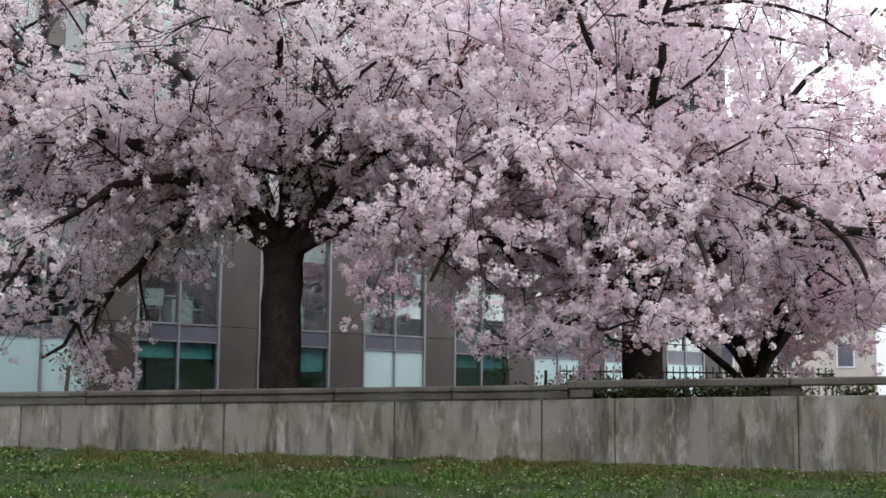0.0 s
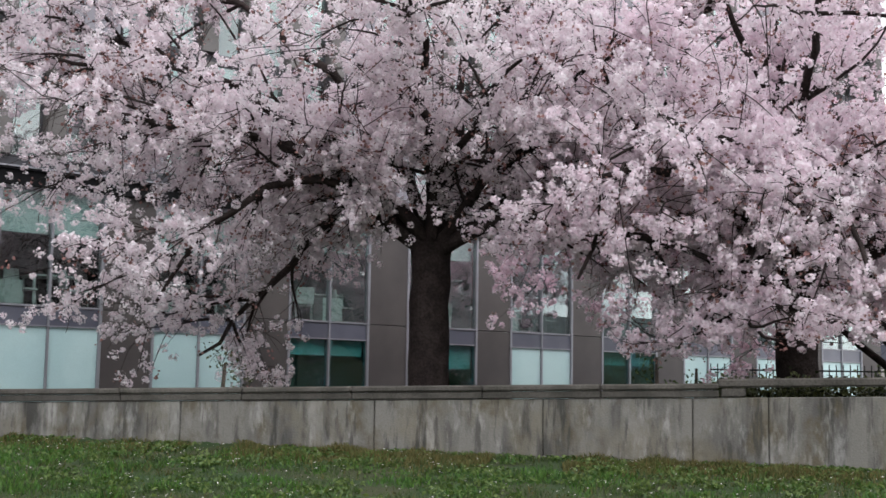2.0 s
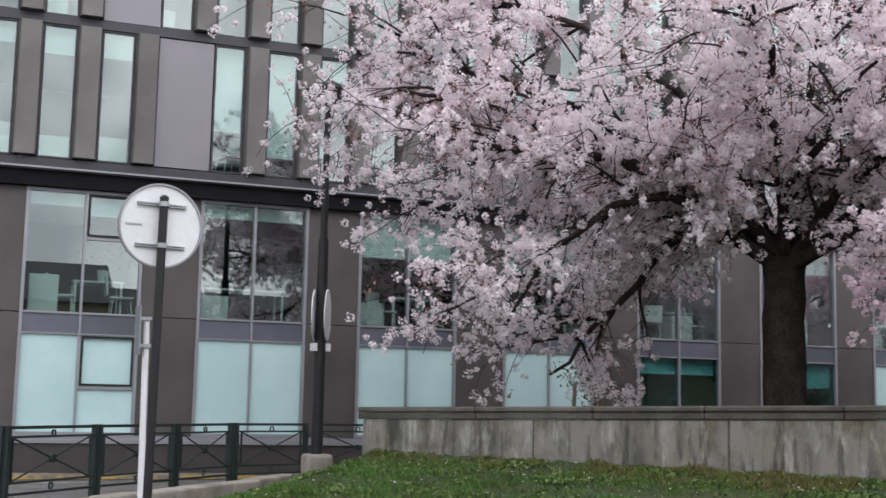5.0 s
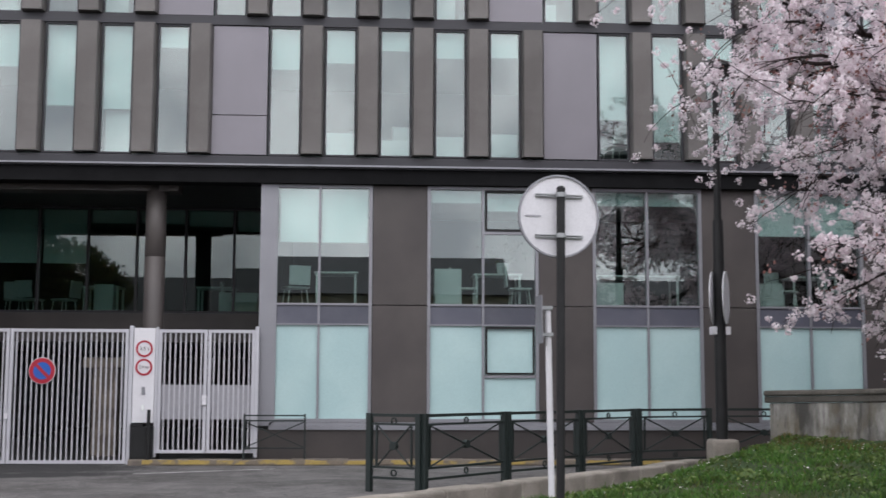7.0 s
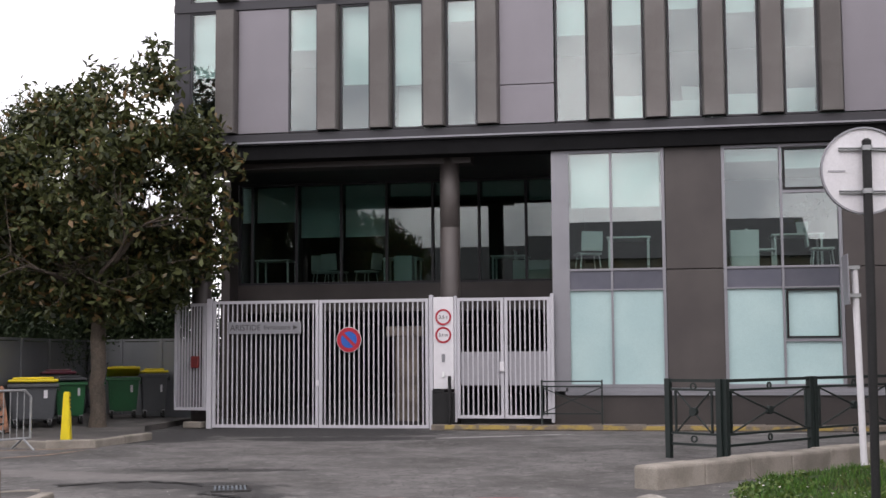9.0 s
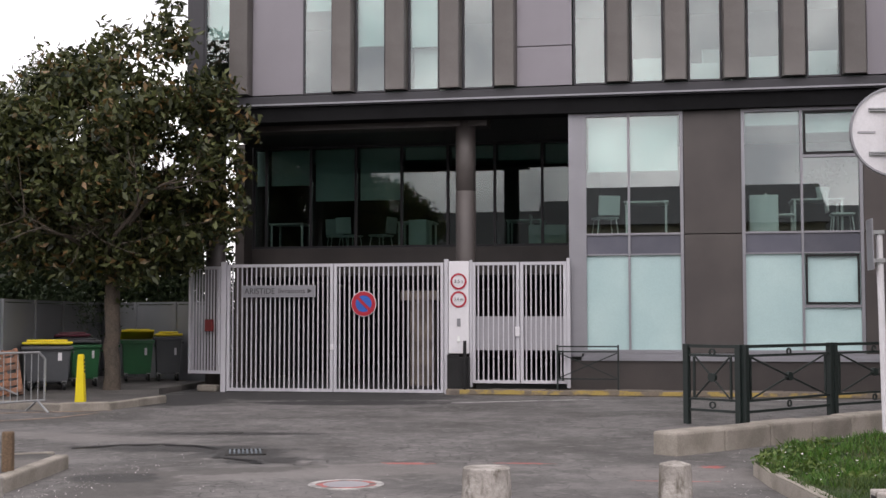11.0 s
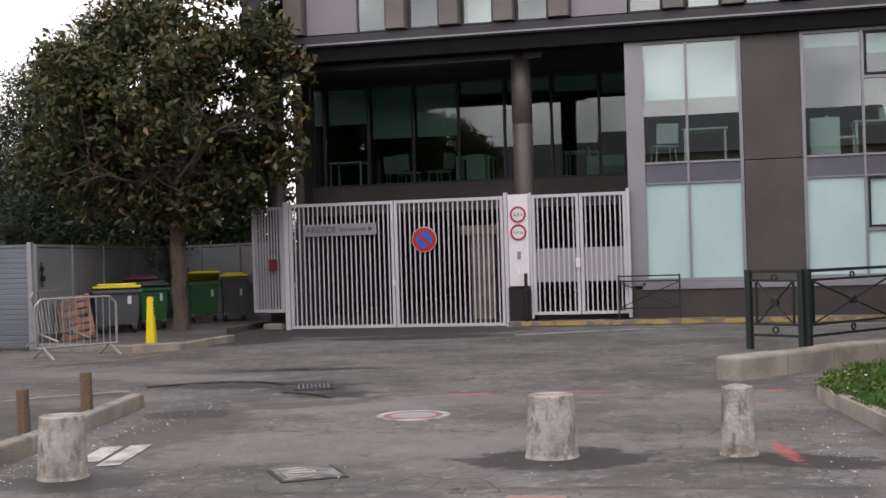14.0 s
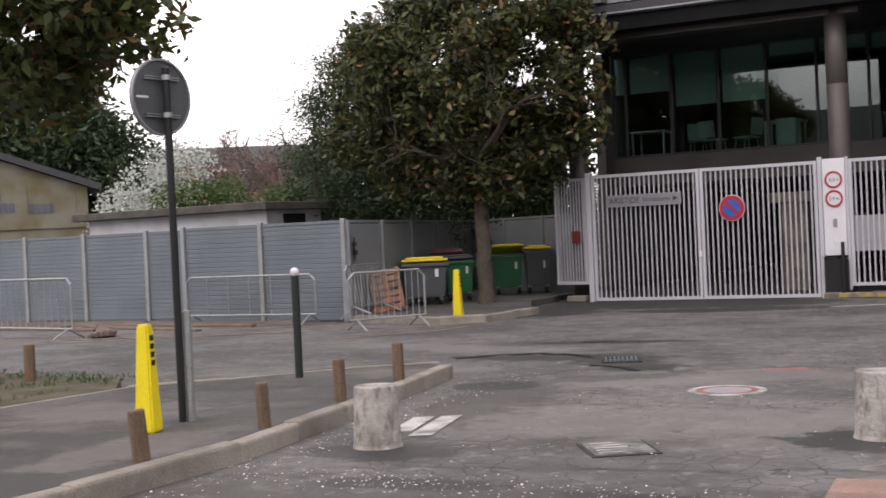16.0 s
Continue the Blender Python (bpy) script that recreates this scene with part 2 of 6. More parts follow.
stain(ASPHALT, [(-2.35, 10.75, 0.22, 0.07, 2), (-1.3, 10.94, 0.24, 0.04, 3), (0.4, 7.5, 0.05, 0.4, 10), (0.44, 10.95, 0.1, 0.09, 0), (0.1, 9.9, 0.3, 0.03, 5)], (0.5, 0.1, 0.09), 0.55, 0.25, 1.8, 14.0)
stain(PAVING, [(-5.95, 5.5, 0.6, 0.25, 0), (-5.5, 4.0, 1.1, 0.5, 10), (-5.35, 6.75, 0.6, 0.26, 5), (-6.0, 7.6, 0.9, 0.22, 0), (-5.6, 8.6, 0.8, 0.25, 20), (-7.0, 5.0, 1.2, 0.3, 0), (-6.6, 6.4, 0.5, 0.2, 0)], (0.038, 0.035, 0.034), 0.9, 0.15, 1.5, 5.0, 0.65)
stain(PAVING, [(-5.2, 5.3, 0.3, 0.8, 0), (-6.6, 6.6, 0.8, 0.5, 20), (-5.5, 9.2, 0.5, 0.3, 0)], (0.15, 0.135, 0.128), 0.6, 0.2, 1.5, 3.0)
CONCRETE = material("stained_concrete", (0.18, 0.171, 0.154), 0.9, var=0.09, scale=2.2, bump=0.3, fine=45, stretch=(1.9, 1.9, 0.42), second=(0.06, 0.058, 0.054), amount=0.9, edge=(0.48, 0.7))
streaks(CONCRETE, (0.16, 0.14, 0.1), 1.1, (1, 1, 1), 0.5, 0.68, 0.8)
streaks(CONCRETE, (0.04, 0.038, 0.034), 4.0, (1.6, 1.6, 0.32), 0.54, 0.66, 0.75)
streaks(CONCRETE, (0.09, 0.075, 0.045), 2.2, (1.2, 1.2, 0.8), 0.5, 0.64, 0.8)
streaks(CONCRETE, (0.45, 0.44, 0.42), 3.0, (1.5, 1.5, 0.5), 0.54, 0.68, 0.5)
streaks(CONCRETE, (0.03, 0.029, 0.026), 1.3, (1.7, 1.7, 0.22), 0.57, 0.62, 0.8)
streaks(CONCRETE, (0.045, 0.043, 0.038), 6.0, (1.3, 1.3, 0.16), 0.57, 0.63, 0.7)
streaks(CONCRETE, (0.34, 0.33, 0.31), 0.7, (1.6, 1.6, 0.5), 0.54, 0.62, 0.45)
COPING = material("weathered_coping", (0.095, 0.086, 0.075), 0.9, var=0.3, scale=3, bump=0.4, fine=40, second=(0.05, 0.046, 0.038), amount=0.8)
LAWN = material("lawn_soil", (0.018, 0.045, 0.008), 0.95, var=0.3, scale=1.3, bump=0.6, fine=40, second=(0.045, 0.042, 0.016), amount=0.7)
PIER = material("bronze_cladding", (0.062, 0.053, 0.052), 0.5, 0.15, var=0.12, scale=0.8, bump=0.04, fine=150, second=(0.085, 0.074, 0.07), amount=0.8)
BAND = material("dark_grey_metal", (0.03, 0.029, 0.036), 0.5, 0.0, var=0.12, scale=1.5, bump=0.03, fine=120)
GREYPANEL = material("grey_cladding_panel", (0.21, 0.197, 0.22), 0.42, 0.25, var=0.08, scale=0.7, bump=0.03, fine=160)
FIN = material("bronze_mesh_fin", (0.108, 0.098, 0.094), 0.55, 0.35, var=0.2, scale=0.9, bump=0.25, fine=260, second=(0.16, 0.15, 0.145), amount=0.7)
ALU = material("light_aluminium", (0.27, 0.27, 0.295), 0.4, 0.35, var=0.08, scale=2, bump=0.02, fine=150)
SPANDREL = material("slate_spandrel", (0.085, 0.088, 0.115), 0.3, 0.0, var=0.12, scale=1.4, bump=0.02, fine=120, second=(0.12, 0.12, 0.15), amount=0.6, coat=0.3)
FROST = material("frosted_glass", (0.46, 0.62, 0.62), 0.22, 0.0, var=0.06, scale=0.9, bump=0.0, second=(0.4, 0.56, 0.57), amount=0.8, coat=0.4)
BLIND = material("roller_blind", (0.68, 0.78, 0.77), 0.8, var=0.04, scale=1.2, bump=0.02, fine=200)
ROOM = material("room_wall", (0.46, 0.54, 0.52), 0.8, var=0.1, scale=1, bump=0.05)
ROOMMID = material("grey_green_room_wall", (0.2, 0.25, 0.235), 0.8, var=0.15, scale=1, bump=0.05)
# a darker copy of ROOM, with the shade of deep rooms in its colour
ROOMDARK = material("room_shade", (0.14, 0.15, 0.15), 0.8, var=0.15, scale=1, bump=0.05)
WHITEFURN = material("white_furniture", (0.75, 0.77, 0.76), 0.45, var=0.05, scale=2, bump=0.02)
# dark furniture, and the shade colour of the gateway's walls and floor
DARKFURN_SHADE = material("dark_furniture_and_shade", (0.035, 0.035, 0.037), 0.5, var=0.15, scale=3, bump=0.05)
GLASS = glass_material("window_glass", (0.8, 0.91, 0.89))
# a darker, duller copy of GLASS: the recess shade is in its tint
SHADEGLASS = glass_material("shaded_window_glass", (0.66, 0.78, 0.75), base=0.06)
TEALGLASS = glass_material("tinted_teal_glass", (0.42, 0.72, 0.72), base=0.05)
# near-black with little gloss: the shade below the band as a colour
GAP_SHADE = material("black_gap_shade", (0.012, 0.012, 0.013), 0.9, var=0.2, scale=3, bump=0.05)
GAP_SHADE.node_tree.nodes["Principled BSDF"].inputs["Specular IOR Level"].default_value = 0.1
GATE = material("pale_grey_paint", (0.5, 0.495, 0.535), 0.45, 0.1, var=0.06, scale=2, bump=0.03, fine=120)
GATEDARK = material("grey_sheet", (0.33, 0.325, 0.35), 0.5, 0.1, var=0.08, scale=2, bump=0.03)
WHITEPAINT = material("white_paint", (0.66, 0.65, 0.68), 0.5, var=0.06, scale=3, bump=0.03)
# black paint, and the shade colour of soffit, block hollow and drain
BLACK = material("black_paint_and_shade", (0.02, 0.02, 0.021), 0.45, var=0.2, scale=4, bump=0.05)
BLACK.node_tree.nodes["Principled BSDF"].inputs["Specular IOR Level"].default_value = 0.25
RED = material("red_paint", (0.38, 0.015, 0.033), 0.4, var=0.08, scale=4, bump=0.02)
BLUE = material("blue_paint", (0.02, 0.1, 0.42), 0.4, var=0.08, scale=4, bump=0.02)
GREEN = material("dark_green_paint", (0.008, 0.016, 0.0145), 0.55, 0.0, var=0.2, scale=5, bump=0.06)
YELLOW = material("yellow_plastic", (0.75, 0.6, 0.012), 0.45, var=0.08, scale=3, bump=0.02)
ROADWHITE = material("worn_road_paint", (0.5, 0.49, 0.48), 0.8, var=0.2, scale=4, bump=0.2, second=(0.16, 0.155, 0.15), amount=0.9)
ROADYELLOW = material("worn_yellow_paint", (0.36, 0.26, 0.075), 0.8, var=0.2, scale=4, bump=0.2, second=(0.17, 0.14, 0.11), amount=1.0, edge=(0.46, 0.56))
ROADKERB = material("dirty_brown_kerb", (0.2, 0.168, 0.14), 0.9, var=0.25, scale=3, bump=0.3, second=(0.11, 0.095, 0.082), amount=0.9)
PLINTH = material("dark_brown_plinth", (0.04, 0.034, 0.033), 0.5, 0.1, var=0.15, scale=1, bump=0.05, second=(0.055, 0.046, 0.043), amount=0.8)
CALLRED = material("dull_red_box", (0.15, 0.013, 0.012), 0.45, var=0.15, scale=4, bump=0.03)
DIRTLINE = material("dusty_line", (0.3, 0.21, 0.15), 0.9, var=0.25, scale=5, bump=0.2, second=(0.12, 0.1, 0.09), amount=0.9)
REDSPRAY = material("red_spray_paint", (0.4, 0.12, 0.11), 0.8, var=0.2, scale=9, bump=0.2, second=(0.15, 0.12, 0.115), amount=1.0, edge=(0.44, 0.56))
BARK = material("cherry_bark", (0.028, 0.021, 0.02), 0.9, var=0.4, scale=5, bump=0.8, fine=28, second=(0.055, 0.043, 0.039), amount=0.6)
BARK.node_tree.nodes["Principled BSDF"].inputs["Specular IOR Level"].default_value = 0.1
BARK2 = material("grey_bark", (0.095, 0.075, 0.058), 0.9, var=0.3, scale=5, bump=0.8, fine=30, second=(0.06, 0.05, 0.04), amount=0.7)
BLOSSOM = leaf_material("cherry_blossom", (0.96, 0.915, 0.938), (0.82, 0.71, 0.755), 0.52, 0.7)
BLOSSOM2 = leaf_material("pink_blossom", (0.95, 0.88, 0.918), (0.81, 0.675, 0.735), 0.52, 0.7)
BLOSSOM3 = leaf_material("deep_pink_blossom", (0.945, 0.83, 0.885), (0.8, 0.595, 0.68), 0.5, 0.7)
BUD = leaf_material("cherry_bud_leaf", (0.2, 0.09, 0.085), (0.36, 0.2, 0.175), 0.3, 0.6)
EVERGREEN = leaf_material("glossy_leaf", (0.009, 0.016, 0.007), (0.105, 0.118, 0.042), 0.22, 0.42)
EVERGREEN.node_tree.nodes["Principled BSDF"].inputs["Specular IOR Level"].default_value = 0.3
# a lit copy of EVERGREEN: the near magnolia's brightness is in its colour
EVERGREEN_LIT = leaf_material("lit_glossy_leaf", (0.026, 0.044, 0.015), (0.15, 0.18, 0.05), 0.3, 0.42)
RUST = leaf_material("russet_leaf", (0.2, 0.11, 0.04), (0.12, 0.1, 0.04), 0.25, 0.4)
CONIFER = leaf_material("conifer_spray", (0.014, 0.03, 0.012), (0.05, 0.078, 0.027), 0.15, 0.6)
SHRUB = leaf_material("shrub_leaf", (0.03, 0.062, 0.016), (0.09, 0.14, 0.032), 0.25, 0.5)
WHITEBLOOM = leaf_material("white_bloom", (0.68, 0.7, 0.66), (0.36, 0.39, 0.34), 0.35, 0.7)
TWIG = leaf_material("bare_twig", (0.1, 0.07, 0.065), (0.16, 0.12, 0.11), 0.0, 0.8)
GRASS = leaf_material("grass_blade", (0.018, 0.052, 0.008), (0.075, 0.12, 0.022), 0.25, 0.6)
GRASS2 = leaf_material("lush_grass_blade", (0.03, 0.105, 0.01), (0.09, 0.19, 0.022), 0.25, 0.6)
WEED = leaf_material("weed_leaf", (0.03, 0.08, 0.012), (0.13, 0.18, 0.04), 0.25, 0.5)
MOSSLEAF = leaf_material("moss_leaf", (0.13, 0.1, 0.028), (0.06, 0.075, 0.016), 0.1, 0.8)
PETAL = leaf_material("fallen_petal", (0.85, 0.78, 0.8), (0.6, 0.55, 0.55), 0.2, 0.7)
WOOD = material("weathered_post_wood", (0.16, 0.105, 0.065), 0.85, var=0.3, scale=3, bump=0.4, fine=70, stretch=(6, 6, 0.6), second=(0.09, 0.06, 0.04), amount=0.8)
PLANK = material("pale_scaffold_board", (0.2, 0.15, 0.125), 0.85, var=0.25, scale=3, bump=0.3, fine=70, second=(0.15, 0.11, 0.09), amount=0.8)
BOLLARD = material("rough_bollard_concrete", (0.4, 0.37, 0.345), 0.95, var=0.22, scale=5, bump=0.5, fine=40, second=(0.2, 0.185, 0.165), amount=0.8)
streaks(BOLLARD, (0.1, 0.088, 0.066), 7.0, (1.6, 1.6, 0.6), 0.5, 0.64, 0.85)
streaks(BOLLARD, (0.55, 0.53, 0.5), 11.0, (1, 1, 1), 0.56, 0.66, 0.6)
FENCE = material("grey_steel_sheet", (0.165, 0.19, 0.215), 0.5, 0.25, var=0.1, scale=0.9, bump=0.04, fine=120, second=(0.125, 0.145, 0.165), amount=0.7)
GALV = material("galvanised_steel", (0.36, 0.37, 0.38), 0.42, 0.6, var=0.15, scale=6, bump=0.05)
BIN_GREEN = material("green_bin_plastic", (0.016, 0.13, 0.045), 0.42, var=0.12, scale=3, bump=0.04)
BIN_GREY = material("grey_bin_plastic", (0.075, 0.08, 0.088), 0.5, var=0.12, scale=3, bump=0.04)
BIN_RED = material("maroon_lid_plastic", (0.16, 0.03, 0.05), 0.5, var=0.12, scale=3, bump=0.04)
RENDER_WHITE = material("white_render", (0.6, 0.6, 0.62), 0.9, var=0.1, scale=1.5, bump=0.2, second=(0.45, 0.44, 0.44), amount=0.7)
STONEWALL = material("old_stone_render", (0.21, 0.198, 0.155), 0.95, var=0.2, scale=1.2, bump=0.5, second=(0.15, 0.125, 0.065), amount=0.9)
EARTH = material("bare_earth", (0.115, 0.09, 0.062), 0.95, var=0.3, scale=2.5, bump=0.5, second=(0.05, 0.055, 0.022), amount=0.8)
COVER = material("worn_steel_cover", (0.12, 0.12, 0.118), 0.6, 0.3, var=0.3, scale=9, bump=0.3, second=(0.3, 0.29, 0.28), amount=0.8)
ROOF = material("dark_roofing", (0.055, 0.055, 0.06), 0.8, var=0.2, scale=2, bump=0.3)
BRICK = material("far_red_brick", (0.3, 0.13, 0.09), 0.9, var=0.2, scale=2, bump=0.2)
OCHRE = material("far_ochre_render", (0.5, 0.47, 0.43), 0.9, var=0.1, scale=1, bump=0.2)
TILE = material("terracotta_paver", (0.29, 0.185, 0.155), 0.9, var=0.2, scale=3, bump=0.3)
CAST = material("cast_iron", (0.06, 0.058, 0.056), 0.6, 0.5, var=0.3, scale=8, bump=0.3)
CARD = material("orange_pallet_wood", (0.36, 0.17, 0.1), 0.8, var=0.35, scale=6, bump=0.2, second=(0.12, 0.07, 0.05), amount=0.9)
# light put into the colour, against the shade of tree and hedge
FLATSHEET = material("brightened_flat_steel_sheet", (0.25, 0.26, 0.275), 0.5, 0.2, var=0.1, scale=0.8, bump=0.03, fine=120, second=(0.2, 0.21, 0.225), amount=0.7)



def vary(m, spread):
    """Lets like pieces differ a little in tone."""
    n, l = m.node_tree.nodes, m.node_tree.links
    b = n["Principled BSDF"]
    was = b.inputs["Base Color"].links[0].from_socket
    info, rm, mul = n.new("ShaderNodeObjectInfo"), n.new("ShaderNodeMapRange"), n.new("ShaderNodeMixRGB")
    rm.inputs["To Min"].default_value, rm.inputs["To Max"].default_value = 1 - spread, 1 + spread
    mul.blend_type = "MULTIPLY"
    mul.inputs[0].default_value = 1
    l.new(info.outputs["Random"], rm.inputs[0])
    l.new(was, mul.inputs[1])
    l.new(rm.outputs[0], mul.inputs[2])
    l.new(mul.outputs[0], b.inputs["Base Color"])


for m, spread in ((FIN, 0.16), (GREYPANEL, 0.06), (PIER, 0.1), (KERB, 0.18), (FROST, 0.05), (BLIND, 0.06), (TILE, 0.15), (CONCRETE, 0.08), (COPING, 0.2), (SPANDREL, 0.15)):
    vary(m, spread)

# ---- building blocks ----


def part(name, bm, mat, parent=None, label=""):
    """Links a bmesh as one mesh object, under a thing or a part."""
    me = bpy.data.meshes.new(name)
    bm.to_mesh(me)
    bm.free()
    me.materials.append(mat)
    ob = new(name, me)
    ob.parent = parent
    if label:
        ob["label"] = label
    return ob


def again(ob, name, parent, x=0.0, y=0.0, z=0.0, turn=0.0):
    """Another piece on the mesh of ob."""
    o = new(name, ob.data)
    o.parent = parent
    o.location, o.rotation_euler = (x, y, z), (0, 0, turn)
    return o


def empty(name, label, category, group="", kind="", m=None):
    e = tagged(new(name), label, category, group, kind)
    if m is not None:
        e.matrix_world = m
    return e


def box(bm, x0, x1, y0, y1, z0, z1, bevel=0.0, m=None):
    mid = ((x0 + x1) / 2, (y0 + y1) / 2, (z0 + z1) / 2)
    mat = Matrix.Translation(mid) @ Matrix.Diagonal((abs(x1 - x0), abs(y1 - y0), abs(z1 - z0), 1))
    got = bmesh.ops.create_cube(bm, size=1, matrix=(m @ mat) if m is not None else mat)
    if bevel:
        edges = list({e for v in got["verts"] for e in v.link_edges})
        bmesh.ops.bevel(bm, geom=edges, offset=bevel, segments=2, affect="EDGES", profile=0.5)
    return bm


def boxes(*spans, bevel=0.0):
    bm = bmesh.new()
    for s in spans:
        box(bm, *s, bevel=bevel)
    return bm


def rod(bm, a, b, r0, r1=None, n=10, caps=True):
    a, b = Vector(a), Vector(b)
    d = b - a
    m = Matrix.Translation((a + b) / 2) @ d.to_track_quat("Z", "Y").to_matrix().to_4x4()
    bmesh.ops.create_cone(bm, cap_ends=caps, segments=n, radius1=r0, radius2=r1 if r1 is not None else r0, depth=d.length, matrix=m)
    return bm


def lathe(bm, profile, n=20, x=0.0, y=0.0):
    """A turned solid from (radius, height) pairs."""
    rings = []
    for r, z in profile:
        rings.append([bm.verts.new((x + r * math.cos(2 * math.pi * k / n), y + r * math.sin(2 * math.pi * k / n), z)) for k in range(n)])
    for a, b in zip(rings, rings[1:]):
        for k in range(n):
            bm.faces.new((a[k], a[(k + 1) % n], b[(k + 1) % n], b[k]))
    bm.faces.new(rings[-1])
    bm.faces.new(rings[0][::-1])
    return bm


def ring(bm, x0, x1, z0, z1, t, y0, y1):
    """A rectangular frame in one piece, t wide all round, upright in the xz plane."""
    outer, inner = ((x0, z0), (x1, z0), (x1, z1), (x0, z1)), ((x0 + t, z0 + t), (x1 - t, z0 + t), (x1 - t, z1 - t), (x0 + t, z1 - t))
    v = [[bm.verts.new((x, y, z)) for x, z in loop] for y in (y0, y1) for loop in (outer, inner)]
    for i in range(4):
        j = (i + 1) % 4
        for a, b in ((v[0], v[1]), (v[3], v[2]), (v[2], v[0]), (v[1], v[3])):
            bm.faces.new((a[i], a[j], b[j], b[i]))
    bmesh.ops.recalc_face_normals(bm, faces=bm.faces)
    return bm


def smooth(ob):
    for f in ob.data.polygons:
        f.use_smooth = True
    return ob


def mesh_object(name, verts, faces, mat, parent=None):
    me = bpy.data.meshes.new(name)
    me.from_pydata(verts, [], faces)
    me.materials.append(mat)
    ob = new(name, me)
    ob.parent = parent
    return ob


def quads_object(name, corners, mat, parent=None):
    """Many loose quads from an array of shape (n, 4, 3)."""
    c = np.asarray(corners, dtype=np.float32)
    n = len(c)
    me = bpy.data.meshes.new(name)
    me.vertices.add(4 * n)
    me.vertices.foreach_set("co", c.reshape(-1))
    me.loops.add(4 * n)
    me.loops.foreach_set("vertex_index", np.arange(4 * n, dtype=np.int32))
    me.polygons.add(n)
    me.polygons.foreach_set("loop_start", np.arange(0, 4 * n, 4, dtype=np.int32))
    me.polygons.foreach_set("loop_total", np.full(n, 4, dtype=np.int32))
    me.update(calc_edges=True)
    me.materials.append(mat)
    ob = new(name, me)
    ob.parent = parent
    return ob

# ---- ground ----
WALL_A, WALL_DIR = Vector((5.51, 15.27, 0)), Vector((0.668, -0.745, 0)).normalized()
WALL_IN = Vector((-WALL_DIR.y, WALL_DIR.x, 0))  # away from the lawn


def wall_top(s):
    return 1.33 + 0.0225 * max(s, 0)


def wall_foot(s):
    return 0.72 - 0.0135 * min(max(s, 0), 16)


g = bmesh.new()
for x0, y0, x1, y1 in ((-900, -900, 900, 900),):
    g.faces.new([g.verts.new(p) for p in ((x0, y0, 0), (x1, y0, 0), (x1, y1, 0), (x0, y1, 0))])
ground = tagged(part("ground", g, ASPHALT), "worn dark grey asphalt road with cracks and patches", "road", kind="structure")

# the lawn: a bank that rises from its kerb to the foot of the wall
LAWN_KERB = [(2.9, 1.0), (1.85, 5.2), (1.4, 6.8), (1.1, 8.2), (0.86, 9.6), (0.77, 10.4), (0.85, 11.0), (1.2, 11.8), (2.4, 13.0), (4.6, 15.6), (5.6, 17.6), (6.6, 19.0)]


def kerb_x(y):
    ys = [p[1] for p in LAWN_KERB]
    return float(np.interp(y, ys, [p[0] for p in LAWN_KERB]))


def lawn_z(x, y):
    p = Vector((x, y, 0)) - WALL_A
    s, off = p.dot(WALL_DIR), p.dot(WALL_IN)
    k = max(0.0, x - kerb_x(y))
    low = 0.12 + 0.06 * k
    if off > 0:
        if s > 0:
            return min(1.0, wall_foot(s) + off * 0.5)
        d = math.hypot(s, 0)
        return max(0.12, min(low, 0.72 - 0.3 * d))
    foot = wall_foot(s) if s > 0 else 0.72 + 0.22 * s
    z = foot + off * (0.105 if s > 0 else 0.09)
    edge = min(1.0, k / 1.5)
    return max(0.11, 0.12 * (1 - edge) + max(z, 0.12 + 0.02 * k) * edge) + 0.015 * noise.noise((x * 1.3, y * 1.3, 0))


bm = bmesh.new()
NX, NY = 90, 76
grid = []
for j in range(NY):
    y = 1.0 + 18.0 * j / (NY - 1)
    row = []
    for i in range(NX):
        x = kerb_x(y) + (30.0) * (i / (NX - 1)) ** 1.5
        row.append(bm.verts.new((x, y, lawn_z(x, y))))
    grid.append(row)
for j in range(NY - 1):
    for i in range(NX - 1):
        bm.faces.new((grid[j][i], grid[j][i + 1], grid[j + 1][i + 1], grid[j + 1][i]))
lawn = smooth(tagged(part("lawn", bm, LAWN), "green lawn on a bank with moss and fallen petals", "lawn", kind="structure"))

# ---- concrete retaining wall ----
WALL_M = Matrix.Translation(WALL_A) @ Matrix.Rotation(math.atan2(WALL_DIR.y, WALL_DIR.x), 4, "Z")


def sloped(bm, s0, s1, t0, t1, lo, hi, bevel=0.012):
    """A block along the wall; lo and hi are heights as functions of the way along it."""
    v = [bm.verts.new(WALL_M @ Vector((s, t, f(s)))) for s, f in ((s0, lo), (s1, lo), (s1, hi), (s0, hi)) for t in (t0, t1)]
    fs = [(0, 1, 3, 2), (2, 3, 5, 4), (4, 5, 7, 6), (6, 7, 1, 0), (0, 2, 4, 6), (1, 7, 5, 3)]
    made = [bm.faces.new([v[k] for k in f]) for f in fs]
    if bevel:
        bmesh.ops.bevel(bm, geom=list({e for f in made for e in f.edges}), offset=bevel, segments=1, affect="EDGES")
    return bm


garden_wall = empty("garden_wall", "low stained grey concrete retaining wall with weathered coping", "wall", kind="structure")
STEP = 9.05
CUTS = [0.0, 2.5, 4.98, 7.02, STEP - 0.3, STEP + 0.55, 11.7, 14.2, 16.8, 20.0]
for a, b in zip(CUTS, CUTS[1:]):
    w = part("panel", sloped(bmesh.new(), a + 0.006, b - 0.006, 0.0, 0.28, lambda s: -0.1, lambda s: wall_top(s) - 0.165), CONCRETE, garden_wall)
